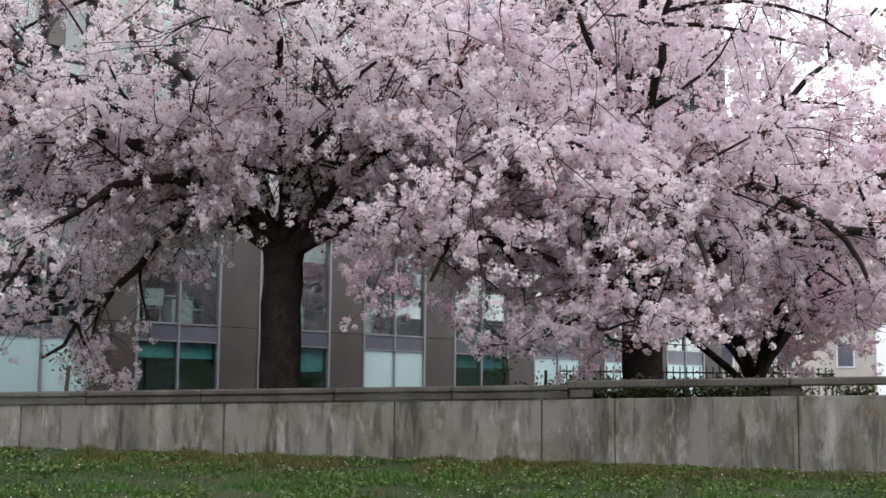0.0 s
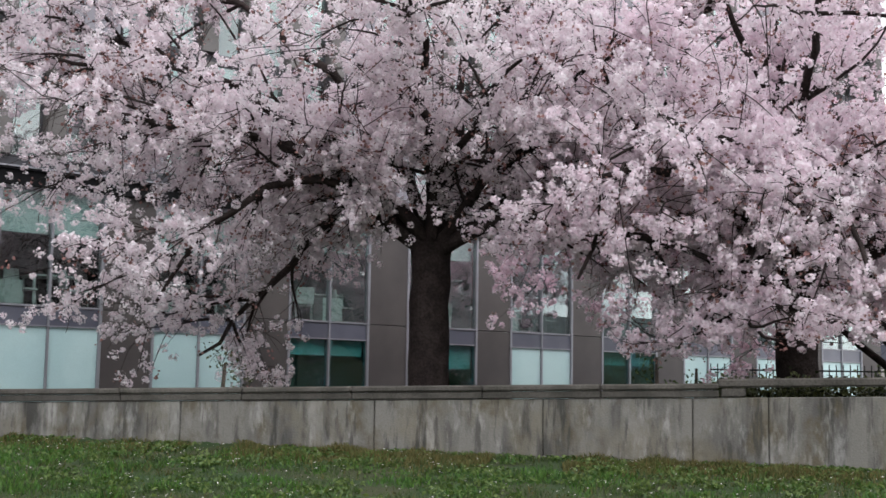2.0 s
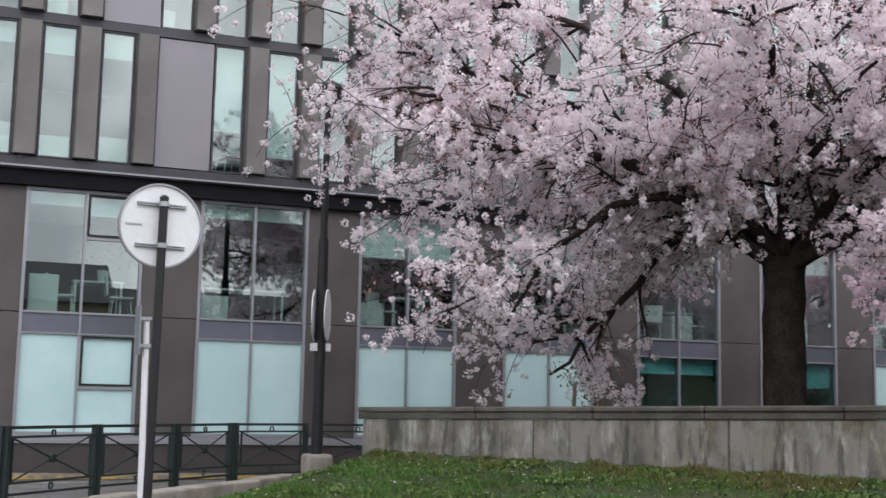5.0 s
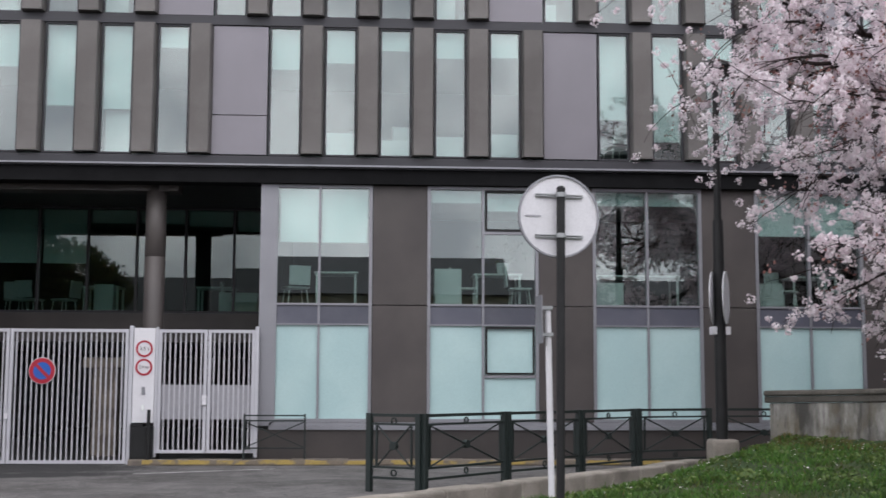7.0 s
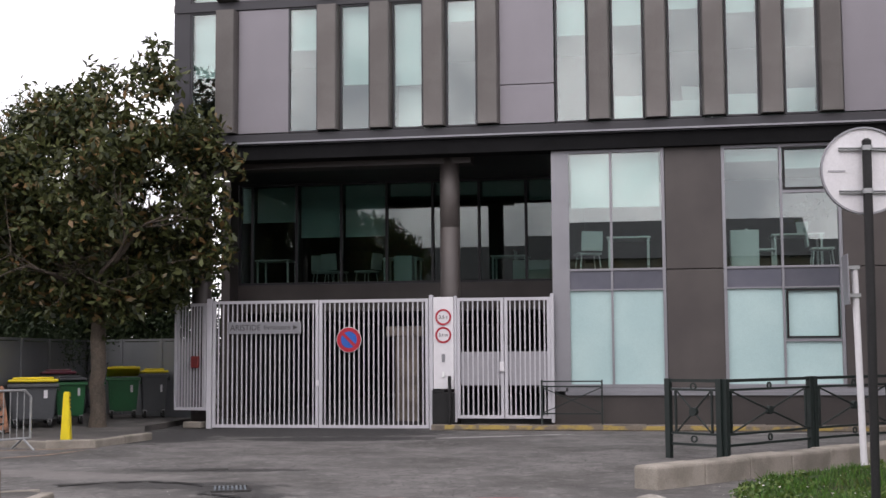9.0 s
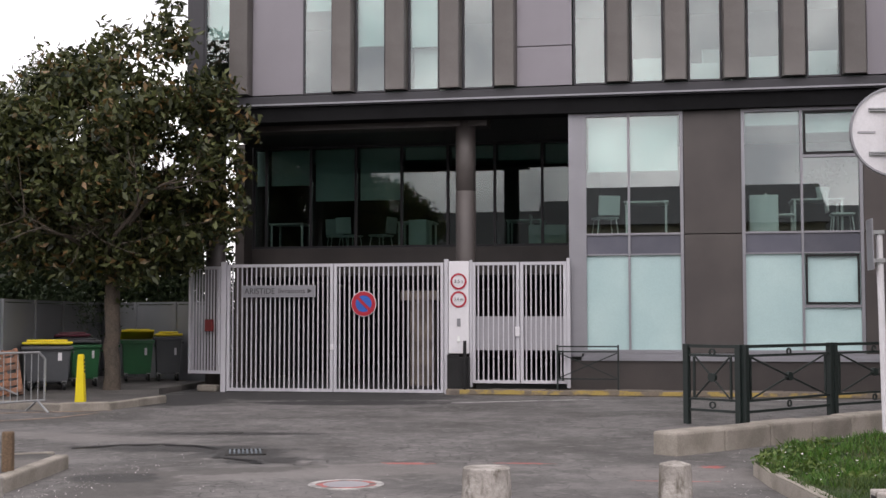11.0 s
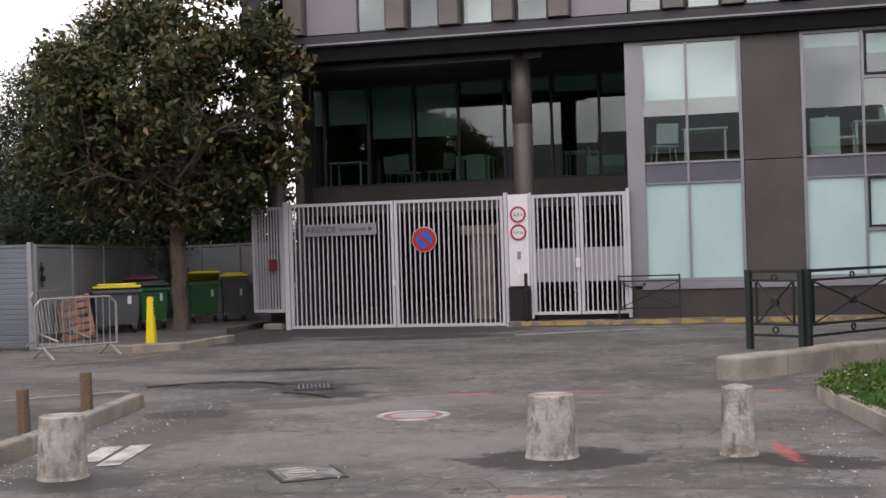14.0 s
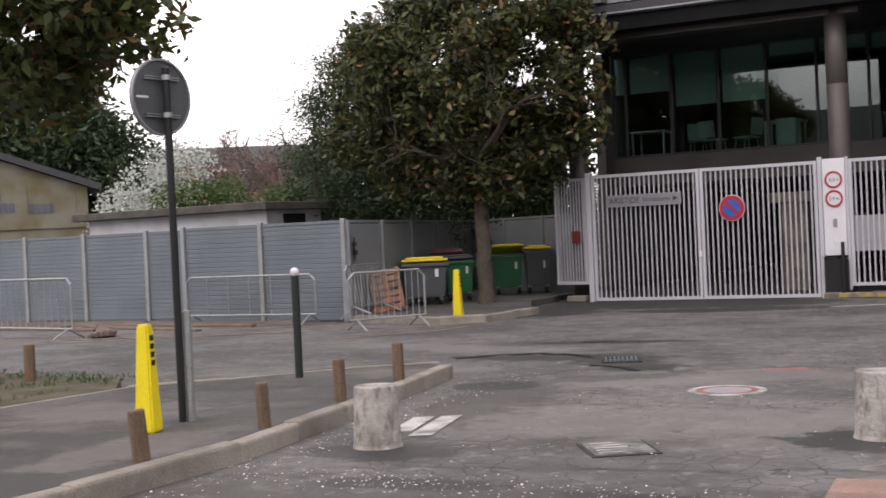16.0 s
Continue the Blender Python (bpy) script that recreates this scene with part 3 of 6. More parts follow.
part("core", sloped(bmesh.new(), 0.03, 19.97, 0.03, 0.25, lambda s: -0.1, lambda s: wall_top(s) - 0.17, 0.0), COPING, garden_wall)
CC = [-0.06, 1.7, 3.3, 4.7, 6.3, 7.7, STEP]
for a, b in zip(CC, CC[1:]):
    part("coping", sloped(bmesh.new(), a + 0.004, b - 0.004, -0.05, 0.33, lambda s: wall_top(s) - 0.075, wall_top, 0.02), COPING, garden_wall)
    part("coping", sloped(bmesh.new(), a + 0.004, b - 0.004, -0.025, 0.3, lambda s: wall_top(s) - 0.162, lambda s: wall_top(s) - 0.078, 0.012), COPING, garden_wall)
part("coping", sloped(bmesh.new(), STEP + 0.02, STEP + 0.3, -0.02, 0.3, lambda s: wall_top(s) - 0.16, lambda s: wall_top(s) - 0.06, 0.015), COPING, garden_wall)
for a, b in ((STEP - 0.02, 11.6), (11.61, 14.4), (14.41, 17.0), (17.01, 20.0)):
    part("coping", sloped(bmesh.new(), a, b, -0.04, 0.34, lambda s: wall_top(s) - 0.05, lambda s: wall_top(s) + 0.05, 0.02), COPING, garden_wall)
for s in (11.4, 14.1, 16.9):
    part("bracket", sloped(bmesh.new(), s, s + 0.35, 0.05, 0.26, lambda q: wall_top(q) - 0.17, lambda q: wall_top(q) - 0.048, 0.01), COPING, garden_wall)

# ---- office building ----
FY = 21.28  # plane of the facade
LEFT, RIGHT, RECESS = -8.86, 34.2, -1.68
R0, RH, NROWS = 5.48, 2.55, 5
TOP = R0 + RH * NROWS + 0.5
office = empty("office_building", "modern office building clad in bronze and grey panels", "building", kind="thing")
# ROOMDARK paints the shade at the back of the ground-floor rooms
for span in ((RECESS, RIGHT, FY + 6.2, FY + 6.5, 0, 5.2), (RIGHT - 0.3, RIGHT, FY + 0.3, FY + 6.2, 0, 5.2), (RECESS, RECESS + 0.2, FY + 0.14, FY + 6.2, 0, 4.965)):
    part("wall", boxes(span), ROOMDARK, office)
for span in ((LEFT, RIGHT, FY + 9.0, FY + 9.3, 5.2, TOP), (LEFT, LEFT + 0.2, FY + 0.05, FY + 9.0, 5.2, TOP), (RIGHT - 0.2, RIGHT, FY + 0.05, FY + 9.0, 5.2, TOP)):
    part("wall", boxes(span), BAND, office)
part("roof", boxes((LEFT - 0.1, RIGHT + 0.1, FY - 0.1, FY + 9.4, TOP, TOP + 0.25)), ROOF, office)
for k in range(NROWS + 1):
    z = R0 + RH * k
    part("floor_slab", boxes((LEFT + 0.2, RIGHT - 0.2, FY + 0.3, FY + 9.0, z - 0.3, z - 0.06)), ROOM, office)
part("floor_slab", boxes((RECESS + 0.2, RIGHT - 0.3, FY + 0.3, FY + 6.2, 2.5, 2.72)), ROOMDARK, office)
# plinth, sills and the piers between the windows
part("plinth", boxes((RECESS - 0.02, RIGHT, FY - 0.03, FY + 0.3, 0, 0.6)), PLINTH, office, "dark plinth")
part("sill", boxes((RECESS + 0.2, RIGHT, FY - 0.07, FY + 0.2, 0.602, 0.665), (RECESS + 0.2, RIGHT, FY - 0.02, FY + 0.2, 0.667, 0.73)), ALU, office)
part("corner_post", boxes((RECESS - 0.01, RECESS + 0.24, FY - 0.02, FY + 0.14, 0.67, 4.965)), ALU, office)
pier_lo = part("pier", boxes((0.008, 0.99, 0.0, 0.25, 0.735, 2.795), bevel=0.006), PIER, office)
pier_lo.location = (0.305, FY, 0)
pier_hi = part("pier", boxes((0.008, 0.99, 0.0, 0.25, 2.81, 4.965), bevel=0.006), PIER, office)
pier_hi.location = (0.305, FY, 0)
for k in range(1, 12):
    again(pier_lo, "pier", office, 0.305 + 3 * k, FY)
    again(pier_hi, "pier", office, 0.305 + 3 * k, FY)


def bay_window(x0, x1, vent=False, mid=None, clear=False):
    """One tall bay: two upper lights, two spandrels, two frosted lower lights."""
    mid = mid or (x0 + x1) / 2
    y = FY + 0.03
    win = part("window", ring(bmesh.new(), x0, x1, 0.735, 4.965, 0.056, y - 0.045, y + 0.1), ALU, office)
    part("mullion", boxes((mid - 0.02, mid + 0.02, y - 0.04, y + 0.1, 0.792, 4.908)), ALU, win)
    for a, b in ((x0 + 0.058, mid - 0.021), (mid + 0.021, x1 - 0.058)):
        for z0, z1 in ((2.445, 2.47), (2.8, 2.835)):
            part("transom", boxes((a, b, y - 0.03, y + 0.08, z0, z1)), ALU, win)
    for a, b in ((x0 + 0.057, mid - 0.02), (mid + 0.02, x1 - 0.057)):
        part("spandrel", boxes((a, b, y - 0.005, y + 0.05, 2.472, 2.798)), SPANDREL, win)
        p = part("pane", boxes((a, b, y + 0.02, y + 0.03, 2.837, 4.908)), GLASS, win)
        p.visible_shadow = False
        low = part("lower_pane" if clear else "frosted_pane", boxes((a, b, y + 0.012, y + 0.03, 0.792, 2.443)), TEALGLASS if clear else FROST, win)
        low.visible_shadow = not clear
    if vent:
        a, b = mid + 0.02, x1 - 0.057
        for z0, z1 in ((1.58, 2.43), (4.16, 4.9)):
            part("casement", boxes((a + 0.02, b - 0.02, y - 0.045, y - 0.005, z0, z0 + 0.035), (a + 0.02, b - 0.02, y - 0.045, y - 0.005, z1 - 0.035, z1),
                                   (a + 0.02, a + 0.055, y - 0.045, y - 0.005, z0 + 0.035, z1 - 0.035), (b - 0.055, b - 0.02, y - 0.045, y - 0.005, z0 + 0.035, z1 - 0.035)), BLACK, win)
            part("transom", boxes((a, b, y - 0.03, y + 0.06, z0 - 0.06, z0 - 0.01)), ALU, win)
    return win


def blind(x0, x1, drop, top=4.9, y=None):
    y = FY + 0.16 if y is None else y
    bm = boxes((x0 + 0.03, x1 - 0.03, y, y + 0.012, top - drop, top))
    rod(bm, (x0 + 0.03, y + 0.006, top - drop), (x1 - 0.03, y + 0.006, top - drop), 0.015, n=8)
    return tagged(part("roller_blind", bm, BLIND), "pale roller blind partly lowered behind a window", "blind", "window blinds")


bays = [(-1.44, 0.305)] + [(1.295 + 3 * k, 3.265 + 3 * k + 0.04) for k in range(11)]
DROPS = {0: (0.95, 0.95), 1: (0.2, 0.35), 2: (0.22, 0.22), 3: (0.75, 0.75), 4: (0.9, 0.9), 5: (0.6, 0.6), 6: (0.5, 0.5), 7: (0.3, 0.3), 8: (0.5, 0.5), 9: (0.5, 0.5), 10: (0.8, 0.8), 11: (0.6, 0.6)}
for k, (a, b) in enumerate(bays):
    m = (a + b) / 2 - (0.07 if k == 0 else 0)
    bay_window(a, b, vent=(k == 1), mid=m, clear=k in (5, 6, 8))
    if k in (5, 6, 8):
        blind(a + 0.06, m, 0.3 if k != 6 else 0.5, 2.42)
        blind(m, b - 0.06, 0.3 if k != 6 else 0.5, 2.42)
    blind(a + 0.06, m, DROPS[k][0])
    blind(m, b - 0.06, DROPS[k][1])

# the band over the ground floor
part("band", boxes((LEFT - 0.04, RIGHT + 0.04, FY - 0.12, FY + 0.3, 5.3, 5.452)), BAND, office)
part("band", boxes((LEFT - 0.04, RIGHT + 0.04, FY - 0.2, FY + 0.26, 5.235, 5.298)), BAND, office)
part("drip_edge", boxes((LEFT - 0.05, RIGHT + 0.05, FY - 0.24, FY - 0.202, 5.26, 5.29)), ALU, office, "pale metal edge strip")
# a solid strip whose colour paints the shade under the band
part("gap_shade_strip", boxes((LEFT, RIGHT, FY - 0.14, FY + 0.3, 4.967, 5.233)), GAP_SHADE, office)

# upper storeys: narrow windows, bronze mesh fins and grey panels on a one metre module
GW = 0.572
win_frame = ring(bmesh.new(), 0, GW, 0, RH - 0.17, 0.03, -0.03, 0.06)
fin_bm = bmesh.new()
pts = [(0.0, 0.0), (0.022, -0.2), (0.04, -0.225), (0.372, -0.225), (0.39, -0.2), (0.415, 0.0)]
fa = [fin_bm.verts.new((x, y, 0.012)) for x, y in pts]
fb = [fin_bm.verts.new((x, y, RH - 0.19)) for x, y in pts]
fin_bm.faces.new(fa[::-1]), fin_bm.faces.new(fb)
for i in range(6):
    j = (i + 1) % 6
    fin_bm.faces.new((fa[i], fa[j], fb[j], fb[i]))
panel_bm = boxes((0.0, 0.985, -0.03, 0.04, 0.01, RH - 0.18), bevel=0.005)
split_bm = boxes((0.0, 0.985, -0.03, 0.04, 0.01, 0.72), (0.0, 0.985, -0.03, 0.04, 0.735, RH - 0.18), bevel=0.005)
first = {}
rnd = random.Random(5)


def module(kind, x, z):
    made = first.get(kind)
    if kind == "window":
        if made is None:
            made = first[kind] = part("window", win_frame.copy(), BAND, office)
            first["pane"] = part("pane", boxes((0.032, GW - 0.032, 0.01, 0.02, 0.032, RH - 0.202)), GLASS, made)
            first["pane"].visible_shadow = False
            made.location = (x, FY, z)
            return made
        o = again(made, "window", office, x, FY, z)
        p = again(first["pane"], "pane", o)
        p.visible_shadow = False
        return o
    if made is None:
        bm, mat = {"mesh_fin": (fin_bm, FIN), "grey_panel": (panel_bm, GREYPANEL), "split_panel": (split_bm, GREYPANEL)}[kind]
        made = first[kind] = part("grey_panel" if "panel" in kind else kind, bm.copy(), mat, office)
        made.location = (x, FY, z)
        return made
    return again(made, "grey_panel" if "panel" in kind else kind, office, x, FY, z)


FIRST_DROPS = (1.2, 0.75, 1.45, 1.5, 0.35, 0.72, 0.58, 0.33, 0.45, 0.42, 1.55, 1.95)
FIRST_BOXES = {3: 0.85, 6: 0.5, 7: 0.38, 8: 0.46, 9: 0.52}
PANELS = {-2.69, 3.31, 9.31, 15.31, 21.31, 27.31}
for r in range(NROWS):
    z = R0 + RH * r
    part("band", boxes((LEFT, RIGHT, FY - 0.06, FY + 0.12, z + RH - 0.165, z + RH - 0.005)), BAND, office)
    x = LEFT
    part("corner_post", boxes((LEFT, LEFT + 0.33, FY - 0.03, FY + 0.1, z - 0.02, z + RH - 0.17)), BAND, office)
    seq = [("window", -8.52), ("mesh_fin", -7.99), ("grey_panel", -7.57)]
    x = -6.6
    shift = (0, -1.0, 1.0, 0, 2.0)[r]
    while x < RIGHT - 0.6:
        if any(abs(x - p - shift) < 0.35 for p in PANELS):
            seq.append(("split_panel" if abs(x + 2.69) < 0.4 and r == 0 else "grey_panel", round(x, 2)))
            x += 1.005
        else:
            seq.append(("window", round(x + 0.008, 3)))
            seq.append(("mesh_fin", round(x + 0.012 + GW, 3)))
            x += 1.0
    for kind, x in seq:
        module(kind, x, z)
    glazed = [x for kind, x in seq if kind == "window"]
    for k, x in enumerate(glazed):
        known = r == 0 and k < len(FIRST_DROPS)
        blind(x, x + GW, FIRST_DROPS[k] if known else rnd.choice((0.35, 0.45, 0.6, 0.6, 0.75, 1.2, 1.4, 0.3)), z + RH - 0.2, FY + 0.14)
        if known and k in FIRST_BOXES:
            tagged(part("cabinet", boxes((x + 0.04, x + GW - 0.02, FY + 0.3, FY + 0.7, z - 0.06, z + FIRST_BOXES[k]), bevel=0.01), WHITEFURN), "white low office cabinet behind a window", "cabinet", "office furniture")
        elif not known:
            if r < 2 and rnd.random() < 0.6:
                h = rnd.uniform(0.35, 0.75)
                tagged(part("cabinet", boxes((x - 0.1, x + rnd.uniform(0.3, 0.6), FY + 0.5, FY + 0.95, z - 0.06, z + h), bevel=0.01), WHITEFURN), "white low office cabinet behind a window", "cabinet", "office furniture")
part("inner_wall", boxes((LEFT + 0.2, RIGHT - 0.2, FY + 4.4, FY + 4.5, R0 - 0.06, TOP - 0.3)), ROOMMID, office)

# pale partitions added close behind the glass to brighten these panes
part("inner_wall", boxes((12.6, RIGHT - 0.32, FY + 1.75, FY + 1.85, 2.725, 4.96)), ROOM, office)
part("inner_wall", boxes((12.6, RIGHT - 0.32, FY + 1.2, FY + 1.3, 0.01, 2.495)), ROOM, office)

# the recess with its columns, glazing and dark gateway
RY = 25.0
# the soffit is coloured black for the shade under the recess ceiling
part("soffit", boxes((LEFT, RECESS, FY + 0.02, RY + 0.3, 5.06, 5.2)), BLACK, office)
part("beam", boxes((LEFT + 0.2, -3.2, FY + 0.3, FY + 0.75, 4.86, 5.06)), PIER, office)
for span in ((LEFT - 0.2, RECESS + 0.2, RY, RY + 0.3, 2.25, 2.84), (LEFT - 0.2, LEFT + 0.05, RY + 0.02, RY + 0.3, 0, 2.25), (LEFT - 0.2, LEFT + 0.0, FY + 3.2, RY, 0, 5.06)):
    part("wall", boxes(span), PIER, office)
# gateway shade in the wall colour; unseen deep tunnel added to keep light out
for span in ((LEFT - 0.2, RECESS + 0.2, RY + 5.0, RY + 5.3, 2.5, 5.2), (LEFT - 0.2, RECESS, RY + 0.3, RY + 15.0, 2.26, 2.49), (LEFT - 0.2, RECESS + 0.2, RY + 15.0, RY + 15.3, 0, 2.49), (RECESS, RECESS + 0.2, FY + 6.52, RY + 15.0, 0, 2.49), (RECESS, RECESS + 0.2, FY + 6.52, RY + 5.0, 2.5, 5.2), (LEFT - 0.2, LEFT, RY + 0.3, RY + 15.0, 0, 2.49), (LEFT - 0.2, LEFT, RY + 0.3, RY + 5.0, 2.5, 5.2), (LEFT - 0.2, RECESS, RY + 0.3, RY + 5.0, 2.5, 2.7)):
    part("wall", boxes(span), DARKFURN_SHADE, office)
rec = part("window", ring(bmesh.new(), LEFT, RECESS, 2.845, 5.055, 0.05, RY + 0.02, RY + 0.12), BAND, office)
for k in range(7):
    xm = -8.55 + 1.0 * k
    part("mullion", boxes((xm - 0.025, xm + 0.025, RY, RY + 0.12, 2.897, 5.003)), BAND, rec)
for k in range(-1, 8):
    a, b = max(LEFT + 0.01, -8.55 + k + 0.027), min(RECESS - 0.01, -7.55 + k - 0.027)
    if b - a > 0.1:
        p = part("pane", boxes((a, b, RY + 0.06, RY + 0.07, 2.892, 4.998)), SHADEGLASS, rec)
        p.visible_shadow = False
        d = (0.75, 0.75, 1.1, 1.1, 0.25, 0.25, 0.3, 0.4, 0.4)[k + 1]
        blind(a, b, d, 4.99, RY + 0.2)
for x, y in ((-3.62, 21.75), (-8.45, 21.75)):
    c = bmesh.new()
    lathe(c, [(0.185, -0.02), (0.185, 3.66), (0.178, 3.665), (0.178, 3.68), (0.185, 3.685), (0.185, 5.1)], 24, x, y)
    smooth(part("column", c, PIER, office, "round bronze-clad column"))

# the gateway's shade is put into this floor colour
part("floor", boxes((LEFT, RECESS - 0.05, FY + 0.4, RY + 15.0, -0.01, 0.006)), DARKFURN_SHADE, office, "floor of the covered gateway, shade in its colour")

# ---- vehicle gate, pedestrian gate and the post between ----
GY = 21.13


def bar_panel(parent, x0, x1, z0, z1, n, bar=0.024, depth=0.018):
    """A framed leaf of upright bars. Built at y = 0; returns its frame."""
    fr = part("frame", ring(bmesh.new(), x0, x1, z0, z1, 0.055, -0.028, 0.028), GATE, parent)
    one = None
    for k in range(n):
        x = x0 + 0.06 + (x1 - x0 - 0.12) * (k + 0.5) / n
        if one is None:
            one = part("bar", boxes((-bar / 2, bar / 2, -depth / 2, depth / 2, z0 + 0.057, z1 - 0.057)), GATE, parent)
            one.location = (x, 0, 0)
        else:
            again(one, "bar", parent, x)
    return fr


def text_mesh(name, words, size, mat, parent, m, width=None):
    cu = bpy.data.curves.new(name, "FONT")
    cu.body, cu.size, cu.extrude, cu.align_x, cu.align_y = words, size, 0.002, "CENTER", "CENTER"
    tmp = new(name, cu)
    me = bpy.data.meshes.new_from_object(tmp.evaluated_get(bpy.context.evaluated_depsgraph_get()))
    bpy.data.objects.remove(tmp)
    me.materials.append(mat) if not me.materials else None
    me.materials[0] = mat
    ob = new(name, me)
    ob.parent = parent
    w = max(v.co.x for v in me.vertices) - min(v.co.x for v in me.vertices)
    k = (width / w) if width else 1
    ob.matrix_local = m @ Matrix.Diagonal((k, 1, 1, 1))
    return ob


def disc(bm, r, y0, y1, x=0.0, z=0.0, n=36, r_in=0.0):
    """A plate facing -y; with r_in a ring."""
    outer = [[bm.verts.new((x + r * math.cos(2 * math.pi * k / n), y, z + r * math.sin(2 * math.pi * k / n))) for k in range(n)] for y in (y0, y1)]
    if not r_in:
        bm.faces.new(outer[0][::-1] if y0 > y1 else outer[0]), bm.faces.new(outer[1])
        for k in range(n):
            bm.faces.new((outer[0][k], outer[0][(k + 1) % n], outer[1][(k + 1) % n], outer[1][k]))
    else:
        inner = [[bm.verts.new((x + r_in * math.cos(2 * math.pi * k / n), y, z + r_in * math.sin(2 * math.pi * k / n))) for k in range(n)] for y in (y0, y1)]
        for k in range(n):
            j = (k + 1) % n
            bm.faces.new((outer[0][k], outer[0][j], inner[0][j], inner[0][k]))
            bm.faces.new((outer[1][k], inner[1][k], inner[1][j], outer[1][j]))
            bm.faces.new((outer[0][k], outer[1][k], outer[1][j], outer[0][j]))
            bm.faces.new((inner[0][k], inner[0][j], inner[1][j], inner[1][k]))
    bmesh.ops.recalc_face_normals(bm, faces=bm.faces)
    return bm


gate = empty("vehicle_gate", "closed pale grey steel double gate of upright bars", "gate", m=pose(0, GY, 0))
bar_panel(gate, -7.98, -5.96, 0.02, 2.34, 21)
bar_panel(gate, -5.945, -3.92, 0.02, 2.34, 21)
part("post", boxes((-8.09, -7.995, -0.05, 0.05, 0.0, 2.39), bevel=0.006), GATE, gate)
part("post", boxes((-3.905, -3.835, -0.05, 0.05, 0.0, 2.4), bevel=0.006), GATE, gate)
part("lock", boxes((-6.0, -5.94, -0.06, -0.03, 0.78, 0.88)), WHITEPAINT, gate)
board = tagged(part("name_board", boxes((-7.68, -6.28, -0.06, -0.035, 1.73, 1.95), bevel=0.005), ALU), "silver metal name board fixed to gate bars", "sign")
board.location = (0, GY, 0)
text_mesh("lettering", "ARISTIDE", 0.15, DARKFURN_SHADE, board, pose(-7.34, -0.062, 1.84, 90, 0, 0), 0.58)
text_mesh("lettering", "livraisons", 0.13, DARKFURN_SHADE, board, pose(-6.73, -0.062, 1.845, 90, 0, 0), 0.5)
arrow = bmesh.new()
arrow.faces.new([arrow.verts.new(p) for p in ((-6.43, -0.063, 1.8), (-6.34, -0.063, 1.845), (-6.43, -0.063, 1.89))])
part("arrow", arrow, DARKFURN_SHADE, board)
nopark = empty("no_parking_sign", "round red and blue no parking sign on gate", "sign", m=pose(-5.38, GY - 0.045, 1.61))
part("rim", disc(bmesh.new(), 0.232, -0.006, 0.01), WHITEPAINT, nopark)
part("ring", disc(bmesh.new(), 0.222, -0.014, -0.008, r_in=0.15), RED, nopark)
part("face", disc(bmesh.new(), 0.15, -0.013, -0.008), BLUE, nopark)
part("bar", box(bmesh.new(), -0.15, 0.15, -0.018, -0.0135, -0.027, 0.027, m=pose(0, 0, 0, 0, 45, 0)), RED, nopark)

side = empty("gate_side_panel", "narrow fixed panel of pale grey steel bars", "gate", m=pose(-8.09, GY, 0, 0, 0, 180 - 16))
bar_panel(side, 0.01, 0.74, 0.33, 2.31, 9)
plinth = tagged(part("gate_plinth", boxes((0.0, 0.42, -0.09, 0.09, 0.0, 0.12), bevel=0.025), KERB), "low rough kerb stone below the side panel", "plinth")
plinth.matrix_world = pose(-8.17, GY + 0.05, 0, 0, 0, 180 - 16)
callbox = tagged(part("alarm_box", boxes((-0.08, 0.08, -0.07, 0.0, -0.11, 0.11), bevel=0.012), CALLRED), "small red call box on the side panel", "box")
callbox.matrix_world = pose(-8.32, GY + 0.03, 1.22, 0, 0, -16)

post = empty("intercom_post", "white steel intercom post with limit signs", "post", m=pose(-3.64, GY, 0))
part("panel", boxes((-0.185, 0.185, -0.06, 0.06, 0.72, 2.36), bevel=0.01), WHITEPAINT, post)
part("base", boxes((-0.2, 0.2, -0.12, 0.08, 0.0, 0.66), bevel=0.01), BLACK, post, "black base")
part("cap", boxes((-0.2, 0.02, -0.13, 0.08, 0.662, 0.7)), BLACK, post)
part("speaker", boxes((-0.03, 0.03, -0.075, -0.061, 1.2, 1.34), bevel=0.004), ALU, post)
part("button", boxes((-0.025, 0.025, -0.08, -0.061, 0.93, 1.03), bevel=0.004), WHITEFURN, post)
stub = bmesh.new()
rod(stub, (0.13, -0.2, 0.0), (0.13, -0.2, 0.95), 0.03, n=12)
tagged(part("bollard", stub, BLACK), "slim black steel bollard by the intercom post", "bollard").matrix_world = pose(-3.64, GY, 0)
for z, words in ((2.0, "3.5 t"), (1.68, "3.4 m")):
    s = empty("limit_sign", "round white limit sign with red ring", "sign", "limit signs", m=pose(-3.64, GY - 0.063, z))
    part("plate", disc(bmesh.new(), 0.148, -0.005, 0.0), WHITEPAINT, s)
    part("ring", disc(bmesh.new(), 0.146, -0.012, -0.006, r_in=0.112), RED, s)
    text_mesh("lettering", words, 0.085, BLACK, s, pose(0, -0.01, 0, 90, 0, 0), 0.16)

pgate = empty("pedestrian_gate", "closed pale grey pedestrian double gate of bars", "gate", m=pose(0, GY, 0))
for a, b in ((-3.4, -2.56), (-2.545, -1.73)):
    bar_panel(pgate, a, b, 0.2, 2.34, 8)
    part("infill", boxes((a + 0.06, b - 0.06, 0.022, 0.03, 0.78, 1.38)), GATEDARK, pgate)
part("post", boxes((-3.45, -3.405, -0.04, 0.04, 0.13, 2.38), bevel=0.004), GATE, pgate)
part("post", boxes((-1.725, -1.665, -0.04, 0.04, 0.13, 2.4), bevel=0.004), GATE, pgate)
